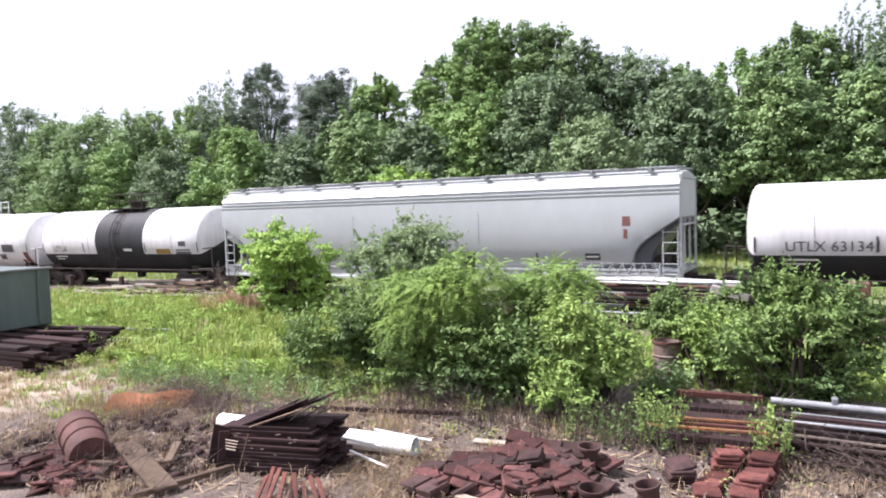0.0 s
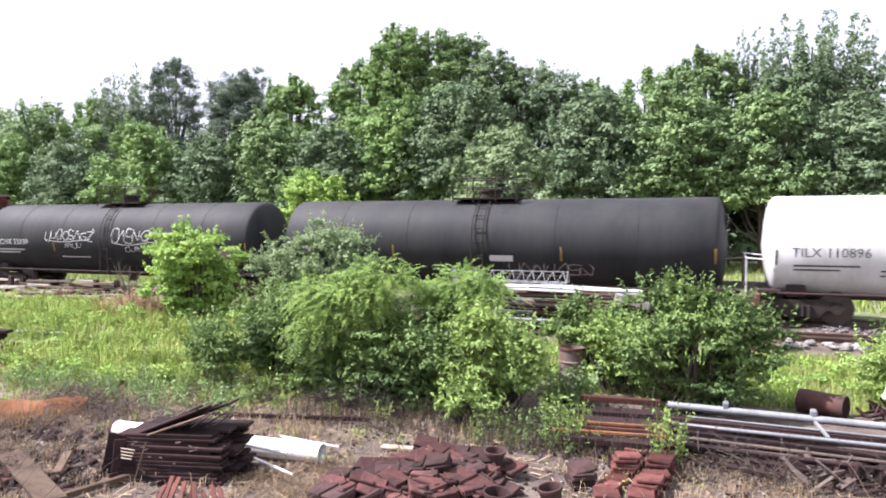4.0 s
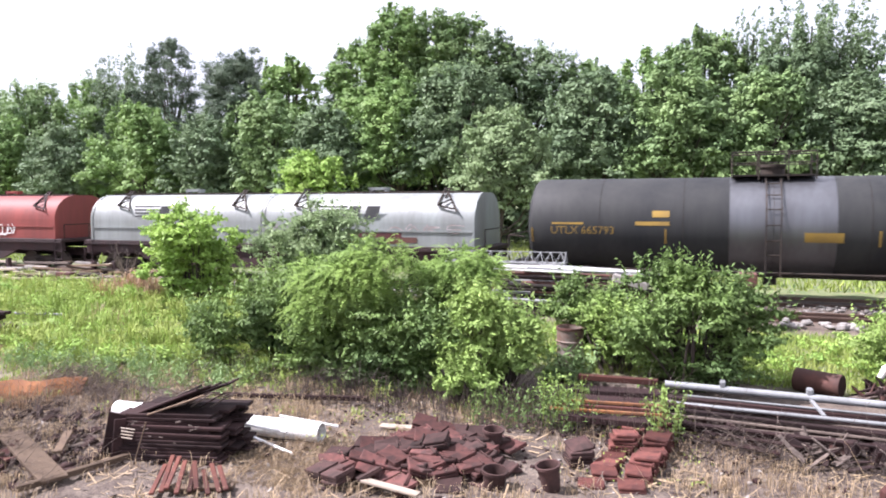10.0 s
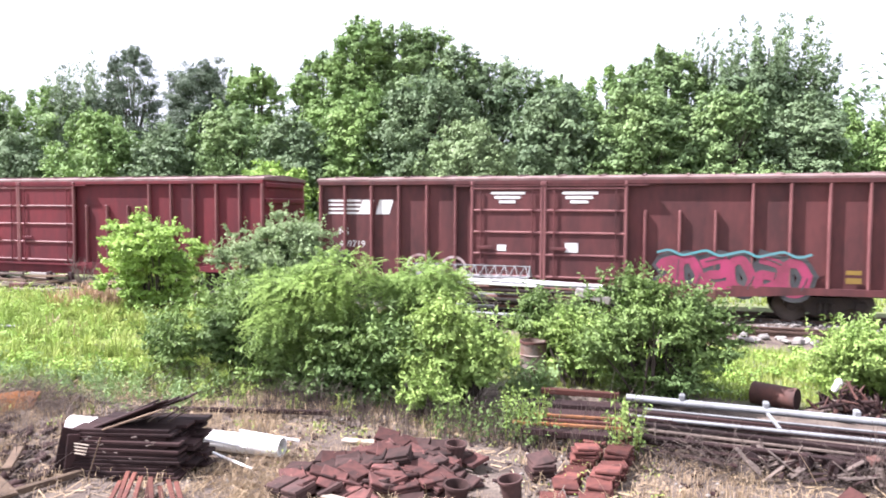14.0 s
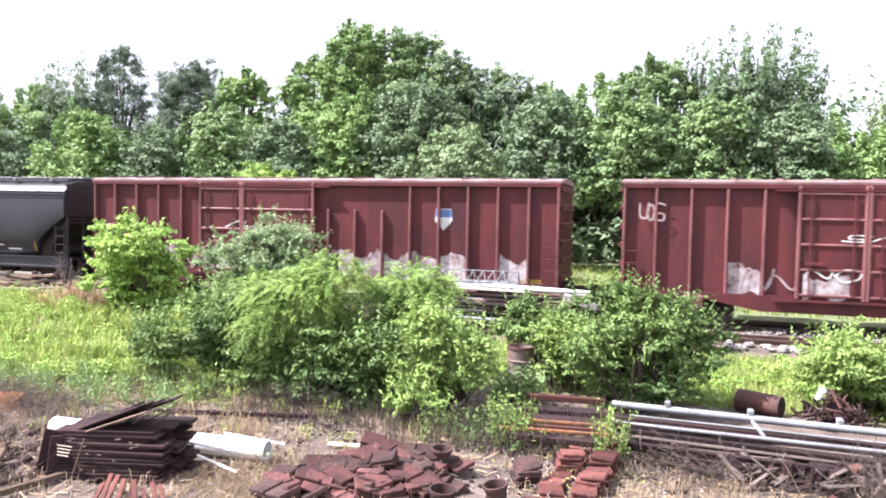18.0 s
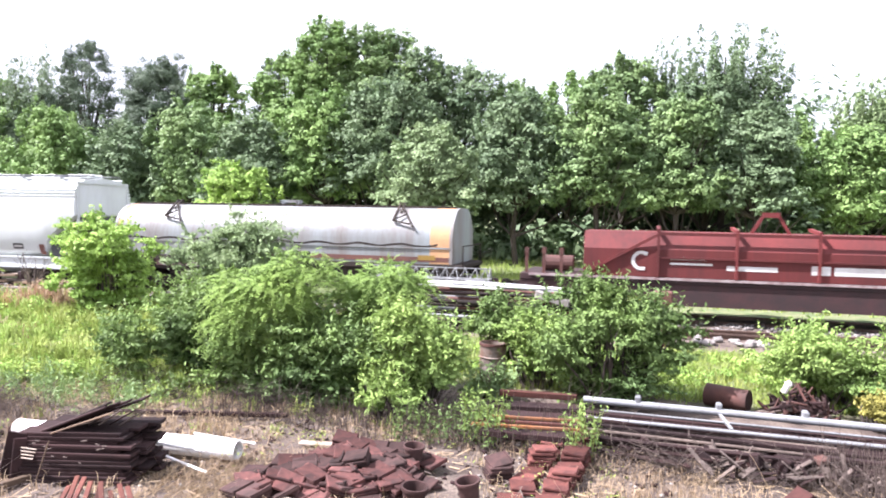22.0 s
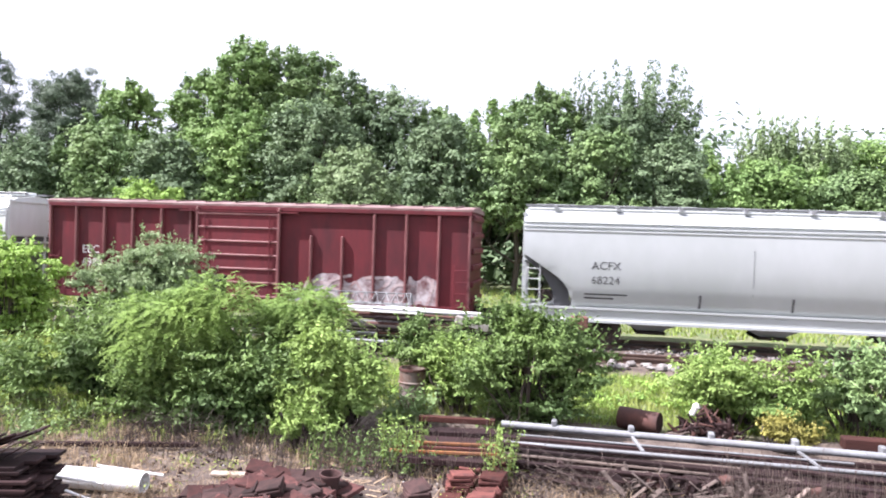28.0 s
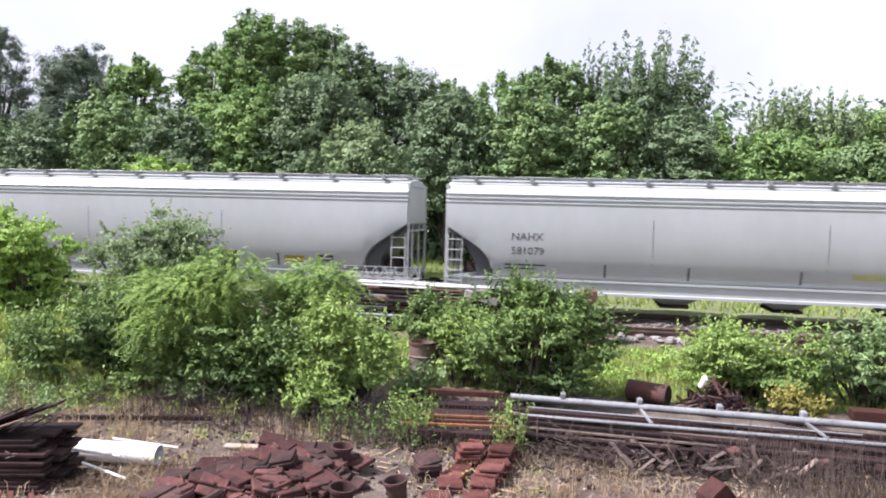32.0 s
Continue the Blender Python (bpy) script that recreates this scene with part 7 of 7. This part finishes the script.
    x0 = -5.9 + r.uniform(-0.4, 0.9)
    part("pale_pipe", Geo().cyl((x0, 19.55 + k * 0.14, zb + 1.30 + r.uniform(-0.03, 0.03)), (x0 + r.uniform(1.9, 3.4), 19.5 + k * 0.15, zb + 1.26 + r.uniform(-0.05, 0.03)), r.choice((0.03, 0.05, 0.06)), 10), "galv" if k % 3 else "whitepipe", ps, smooth=50)
tw = thing("lattice_mast", "galvanised lattice mast section on the pipe stack", "lattice mast")
m0, m1, zt = -7.6, -4.1, zb + 1.45
for y, z in ((19.75, 0), (20.15, 0), (19.95, 0.30)):
    part("chord", Geo().cyl((m0, y, zt + z), (m1, y, zt + z), 0.017, 8), "galv", tw)
for k in range(12):
    x = m0 + 3.5 * k / 12
    for y in (19.75, 20.15):
        part("lacing", Geo().cyl((x, y, zt), (x + 0.15, 19.95, zt + 0.30), 0.009, 6), "galv", tw)
        part("lacing", Geo().cyl((x + 0.15, 19.95, zt + 0.32), (x + 0.29, y, zt), 0.009, 6), "galv", tw)
part("end_frame", Geo().cyl((m1, 19.75, zt), (m1, 19.95, zt + 0.32), 0.02, 6).cyl((m1, 20.15, zt), (m1, 19.95, zt + 0.32), 0.02, 6), "galv", tw)
for x in (m0 + 0.3, -6.2):
    part("prop", Geo().bar((x, 19.95, gz_at(x, 20) - 0.05), (x, 19.95, zt - 0.02), 0.08), "rust", tw)
tagged(part("concrete_piece", Geo().bar((-2.75, 19.5, zb + 1.17), (-1.85, 19.5, zb + 0.95), 0.3, 0.2, bevel=0.02), "concrete"), "pale broken concrete piece on the pipes", "concrete piece")
tagged(part("plank", Geo().bar((-1.25, 19.8, zb + 0.7), (-0.62, 19.8, zb + 1.42), 0.16, 0.05, bevel=0.01), "bleached"), "pale board leaning up by the pipes", "plank")
tagged(part("lean_post", Geo().bar((-1.12, 19.9, zb - 0.1), (-1.1, 19.9, zb + 0.95), 0.14, bevel=0.01), "darkwood"), "dark post holding the leaning board", "post")
po = thing("post", "brown post with a boxed head beside the track", "post")
part("head", Geo().box((0.53, 19.5, zb + 1.22), (0.46, 0.4, 0.34), bevel=0.03), "rust", po)
part("shaft", Geo().box((0.53, 19.5, zb + 0.48), (0.22, 0.22, 1.2), bevel=0.02), "rust", po)
part("collar", Geo().box((0.58, 19.5, zb + 0.72), (0.34, 0.3, 0.14), bevel=0.02), "underrust", po)
for k, (x, y, ln) in enumerate(((-1.5, 21.35, 9.5), (1.5, 21.0, 8.0), (0.5, 20.75, 6.0))):
    z = gz_at(x + 3, y) + 0.18
    tagged(part("old_rail", Geo().prism([(y + a, z + b) for a, b in rp], x, x + ln), "rail"), "old rail lying beside the track", "rail", "old rails")
ch = thing("rubble_heap", "white concrete lumps beside the rails", "rubble")
for i in range(26):
    x, y = r.uniform(1.3, 3.2), r.uniform(19.9, 20.6)
    o = part("lump", Geo().box((0, 0, 0), (r.uniform(0.1, 0.4), r.uniform(0.1, 0.25), r.uniform(0.06, 0.16)), bevel=0.03), "ballast" if i % 3 else "concrete", ch)
    o.matrix_world = pose(x, y, gz_at(x, y) + 0.05, r.uniform(-15, 15), r.uniform(-15, 15), r.uniform(0, 180))
bx = thing("dark_box", "small dark equipment box on a post", "equipment box")
zz = gz_at(-9.2, 18.6)
part("case", Geo().box((-9.2, 18.6, 1.76), (0.36, 0.3, 0.6), bevel=0.03), "under", bx)
part("post", Geo().bar((-9.2, 18.7, zz - 0.1), (-9.2, 18.7, 1.6), 0.1), "under", bx)
lum = thing("lumber_heap", "heap of grey poles and old lumber by the track", "lumber heap")
for i in range(85):
    x, y = r.uniform(-28, -20.8), r.uniform(19.2, 20.9)
    z = gz_at(x, y) + r.uniform(0.05, 0.35 + 0.5 * (y - 19.2) / 1.7)
    a = r.gauss(0, 0.28)
    ln = r.uniform(0.8, 3.0)
    boards(lum, "pole", [((x, y, z), (x + ln, y + ln * a * 0.3, z + r.gauss(0, 0.08)), r.uniform(0.06, 0.16), 0.08)], ("twig", "palewood", "concrete", "bleached", "underrust")[i % 5])
part("block", Geo().box((-22.2, 19.5, gz_at(-22.2, 19.5) + 0.42), (0.7, 0.3, 0.26), bevel=0.02), "rust", lum)
bare = thing("bare_shrub", "leafless grey shrub beside the track", "shrub", at=pose(-19.5, 19.6, gz_at(-19.5, 19.6)))
for i in range(16):
    a, ln = r.uniform(0, math.tau), r.uniform(0.9, 1.7)
    m = Vector((math.cos(a) * 0.12, math.sin(a) * 0.12, ln * 0.5))
    e = Vector((math.cos(a) * ln * 0.42, math.sin(a) * ln * 0.3, ln))
    g = Geo().cyl((0, 0, -0.05), m, 0.022, 5, 0.015, caps=False).cyl(m, e, 0.015, 5, 0.004, caps=False)
    for k in range(3):
        q = m + (e - m) * (0.25 + 0.25 * k)
        g.cyl(q, q + Vector((r.uniform(-0.25, 0.25), r.uniform(-0.2, 0.2), r.uniform(0.15, 0.4))), 0.008, 4, 0.003, caps=False)
    part("branch", g, "twig", bare)
for x in (-29.5, -26.2, -21.8, -20.8):
    boards(lum, "post", [((x, 20.4, gz_at(x, 20) - 0.1), (x, 20.4, gz_at(x, 20) + 0.9), 0.16, 0.16)], "underrust")
lum2 = thing("lumber_heap", "rusty lumber behind the green bush", "lumber heap")
for i in range(14):
    x, y = r.uniform(-14.5, -11.0), r.uniform(19.0, 19.8)
    z = gz_at(x, y) + r.uniform(0.15, 0.45)
    boards(lum2, "pole", [((x, y, z), (x + r.uniform(0.8, 2.0), y, z + r.uniform(-0.05, 0.05)), 0.1, 0.06)], ("redwood", "palewood")[i % 2])


# ---- weeds and small growth ----
def weed_stems(name, label, n, box, h, mat, seed, leafy=None, leaves=26):
    """Upright stems, bare or with small leaves."""
    q = np.random.default_rng(seed)
    x, y = q.uniform(box[0], box[1], n), q.uniform(box[2], box[3], n)
    z = ground_z(x, y)
    hh = h * (0.5 + 0.7 * q.random(n))
    le = q.normal(size=(n, 2)) * 0.16 * hh[:, None]
    w = 0.006
    b = np.stack([x, y, z], 1)
    t = np.stack([x + le[:, 0], y + le[:, 1], z + hh], 1)
    v = np.stack([b + [w, 0, 0], b + [-w, 0, 0], t + [-w * 0.4, 0, 0], t + [w * 0.4, 0, 0], b + [0, w, 0], b + [0, -w, 0], t + [0, -w * 0.4, 0], t + [0, w * 0.4, 0]], 1).reshape(-1, 3)
    k = np.arange(n)[:, None] * 8
    f = np.concatenate([k + [0, 1, 2, 3], k + [4, 5, 6, 7]], 1).reshape(-1, 4)
    tagged(new(name, fast_mesh(name, v, f, [mat])), label, "weeds", kind="stuff")
    if leafy:
        m = leaves
        u = q.uniform(0.15, 1, (n, m))
        p = (b[:, None] + (t - b)[:, None] * u[:, :, None] + q.normal(size=(n, m, 3)) * 0.05).reshape(-1, 3)
        lv, lf = leaf_quads(p, unit(q.normal(size=p.shape)), 0.075, q, 0.4)
        tagged(new(name + "_leaves", fast_mesh(name, lv, lf, [leafy])), label, "weeds", kind="stuff")


weed_stems("dead_stalks", "thin reddish dead stalks in the yard", 650, (2.3, 6.2, 9.3, 11.4), 0.7, "twig", 41)
weed_stems("dead_brush", "pale dead stalks at the foot of the bushes", 900, (-7.5, -0.5, 10.8, 12.3), 0.45, "twig", 42)
weed_stems("tall_weeds", "tall leafy green weeds by the beams", 26, (-2.7, -2.1, 11.2, 12.0), 0.8, "grass", 43, "leafsun")
weed_stems("tall_weeds", "tall leafy green weeds by the tiles", 18, (-1.0, -0.6, 10.8, 11.6), 0.8, "grass", 44, "leafsun")
weed_stems("green_weeds", "pale green weeds below the bushes", 120, (-4.0, -1.9, 10.9, 12.0), 0.55, "twig", 45, "leafmid", 10)
weed_stems("field_weeds", "leafy weeds in the tall grass", 300, (-26, -8.5, 12.5, 19.5), 0.6, "grass", 46, "leafbright")
weed_stems("edge_weeds", "leafy weeds at the grass edge", 220, (-15, -8.5, 10.8, 12.6), 0.4, "grass", 47, "leaf")
tufts("red_weeds", "dry orange tuft of weeds at the track side", 46, 26, (-18.9, -16.5, 17.6, 18.8), 0.8, 0.010, "orangeweed", 48)
weed_stems("red_weeds", "dry orange weeds in the soil", 400, (-13.2, -11.0, 8.8, 10.2), 0.32, "orangeweed", 49)
bush("yellowing low bush by the timber", lumps(4.3, 14.15, -0.5, 0.2, 0.55, 0.4, 9, 51, 0.42), "dryleaf", 3200, 0.06, 51, reach=0.25)
bush("green shoots at the foot of a bush", lumps(-4.2, 11.9, -0.5, 0.25, 0.6, 0.35, 9, 52, 0.42), "leafsun", 2800, 0.08, 52, reach=0.3)
bush("green bush at the yard edge", lumps(6.2, 15.6, -0.4, 1.0, 1.3, 0.9, 12, 53, 0.42), "leaf", 7000, 0.11, 53)
bush("young leafy tree beside the barrel", lumps(-2.1, 15.4, -0.4, 1.3, 0.9, 0.7, 11, 54, 0.42), "leafsun", 6500, 0.09, 54, reach=0.4)
bush("leafy bush behind the old drum", lumps(-3.0, 16.6, -0.4, 1.2, 1.3, 0.7, 13, 56, 0.42), "leafmid", 8000, 0.09, 56, reach=0.35)
bush("low weeds in front of the barrel", lumps(-2.85, 14.3, -0.55, -0.2, 0.55, 0.4, 9, 55, 0.45), "leaf", 2600, 0.10, 55)


def tangle(name, label, n, box, h, length, mat, seed, w=0.006):
    """Dead brush: thin crooked twigs lying and leaning every way."""
    q = np.random.default_rng(seed)
    x, y = q.uniform(box[0], box[1], n), q.uniform(box[2], box[3], n)
    hump = np.clip(np.sin(x * 2.1 + 1.3 * y) * 0.5 + 0.6, 0.1, 1.1)
    z = ground_z(x, y) + h * hump * q.random(n) ** 1.6
    a = q.uniform(0, math.tau, n)
    ln = length * q.uniform(0.35, 1.2, n)
    d = np.stack([np.cos(a), np.sin(a) * 0.7, q.normal(size=n) * 0.38 + 0.12], 1) * ln[:, None] / 3
    pts = [np.stack([x, y, z], 1)]
    for k in range(3):
        pts.append(pts[-1] + d + q.normal(size=(n, 3)) * (ln * 0.07)[:, None])
    ww = w * q.uniform(0.5, 1.6, n)[:, None]
    v = []
    for k, c in enumerate(pts):
        f = 1 - 0.27 * k
        v += [c + np.array([0.5, -0.5, 0.6]) * ww * f, c + np.array([-0.9, 0, 0.1]) * ww * f, c + np.array([0.4, 0.4, -0.8]) * ww * f]
    v = np.stack(v, 1).reshape(-1, 3)
    b = np.arange(n)[:, None] * 12
    f = np.concatenate([b + [k * 3 + i, k * 3 + (i + 1) % 3, k * 3 + 3 + (i + 1) % 3, k * 3 + 3 + i] for k in range(3) for i in range(3)], 1).reshape(-1, 4)
    tagged(new(name, fast_mesh(name, v, f, [mat])), label, "dead brush", kind="stuff")


tangle("dead_branches", "grey tangle of dead branches by the rubble", 3000, (-12.5, -7.9, 6.4, 10.8), 0.28, 0.7, "twig", 81)
tangle("dead_branches", "grey mound of dead brush in the soil", 900, (-12.3, -10.3, 9.9, 10.9), 0.42, 0.5, "twig", 87)
tangle("dead_branches", "dead branches at the foot of the bushes", 1900, (-10.5, -0.8, 11.4, 13.2), 0.45, 0.8, "twig", 82)
tangle("dead_branches", "dry brush round the pipes and planks", 900, (-8.6, -5.0, 8.4, 11.6), 0.12, 0.55, "straw", 83, 0.004)
tangle("dead_branches", "pale dry straw beside the tile heap", 1300, (-6.2, -4.9, 7.6, 9.3), 0.08, 0.35, "straw", 86, 0.006)
tangle("dead_branches", "grey dead branches beside the timber crib", 1500, (-0.4, 5.8, 10.3, 11.5), 0.34, 0.8, "twig", 84)
tangle("dead_branches", "dry stems in front of the timber crib", 700, (-0.8, 6.0, 8.6, 11.0), 0.10, 0.5, "straw", 85, 0.004)
low_weeds("leafy_weeds", "sparse green weeds on the bare soil", 1500, (-11.5, 0.0, 9.2, 12.4), 45, 0.055, "grass", 74, 0.16)


def clods(name, label, n, box, size, mat, seed):
    """Broken lumps of clay and earth lying about, each a crooked block."""
    q = np.random.default_rng(seed)
    x, y = q.uniform(box[0], box[1], n), q.uniform(box[2], box[3], n)
    k = (np.sin(x * 2.3 + y) * np.cos(y * 2.1 - x) + q.normal(size=n) * 0.5) > -0.1
    x, y = x[k], y[k]
    n = len(x)
    bed = np.interp(y, [TRACK - 2.6, TRACK - 1.6], [-0.5, -0.2])
    c = np.stack([x, y, np.maximum(ground_z(x, y), bed) + size * 0.3], 1)
    corner = np.array([(a, b, d) for a in (-1, 1) for b in (-1, 1) for d in (-1, 1)], float)
    sz = size * q.uniform(0.35, 1.3, (n, 1, 1)) * q.uniform(0.5, 1.0, (n, 1, 3)) * np.array([1, 0.8, 0.5])
    v = corner[None] * sz * q.uniform(0.55, 1.1, (n, 8, 3))
    a = q.uniform(0, math.tau, n)
    t = q.normal(size=n) * 0.3
    ca, sa = np.cos(a)[:, None], np.sin(a)[:, None]
    vx, vy, vz = v[..., 0], v[..., 1], v[..., 2] + v[..., 0] * t[:, None]
    v = np.stack([vx * ca - vy * sa, vx * sa + vy * ca, vz], -1) + c[:, None]
    f = np.array([(0, 1, 3, 2), (4, 6, 7, 5), (0, 4, 5, 1), (2, 3, 7, 6), (0, 2, 6, 4), (1, 5, 7, 3)])
    f = (np.arange(n)[:, None, None] * 8 + f[None]).reshape(-1, 4)
    tagged(new(name, fast_mesh(name, v.reshape(-1, 3), f, [mat])), label, "rubble", kind="stuff")


clods("clods", "broken red-brown clay lumps in the soil", 520, (-12.2, -8.2, 6.2, 9.6), 0.11, "tiledark", 91)
clods("clods", "small dark lumps of earth in the yard", 900, (-9.0, 1.5, 7.6, 11.6), 0.05, "darkwood", 92)
clods("clods", "pale stones and chips in the yard", 500, (-12.5, 2.0, 6.6, 12.0), 0.035, "concrete", 93)


clods("ballast_stones", "grey and rusty ballast stones along the track", 4200, (-32, 9, 21.6, 23.6), 0.085, "ballast", 94)
clods("ballast_stones", "rusty scrap and stones beside the rails", 900, (-30, 9, 20.6, 22.4), 0.10, "rust", 95)


def litter():
    """Twigs, chips and straw lying on the bare soil."""
    q = np.random.default_rng(61)
    n = 9000
    x, y = q.uniform(-13, 6, n), q.uniform(6.0, 12.4, n)
    k = (np.sin(x * 1.7 + y) * np.cos(y * 1.3 - x * 0.5) + q.normal(size=n) * 0.6) > -0.1
    x, y = x[k], y[k]
    n = len(x)
    a, ln, w = q.uniform(0, math.pi, n), q.uniform(0.05, 0.34, n), q.uniform(0.004, 0.014, n)
    z = ground_z(x, y) + 0.02
    d = np.stack([np.cos(a), np.sin(a), q.normal(size=n) * 0.16], 1)
    s = np.stack([-np.sin(a), np.cos(a), np.zeros(n)], 1) * w[:, None]
    c = np.stack([x, y, z], 1)
    up = np.array([0, 0, 1.0]) * w[:, None]
    v = np.stack([c - s, c + s, c + d * ln[:, None] + s, c + d * ln[:, None] - s, c + up, c + d * ln[:, None] + up], 1).reshape(-1, 3)
    b = np.arange(n)[:, None] * 6
    f = np.concatenate([b + [0, 3, 5, 4], b + [1, 4, 5, 2]], 1).reshape(-1, 4)
    tagged(new("litter", fast_mesh("litter", v, f, ["straw", "twig"])), "dry twigs and straw lying on the soil", "litter", kind="stuff")
    me = bpy.data.objects["litter"].data
    me.polygons.foreach_set("material_index", np.repeat((q.random(n) < 0.45).astype(np.int32), 2))


litter()


motions()
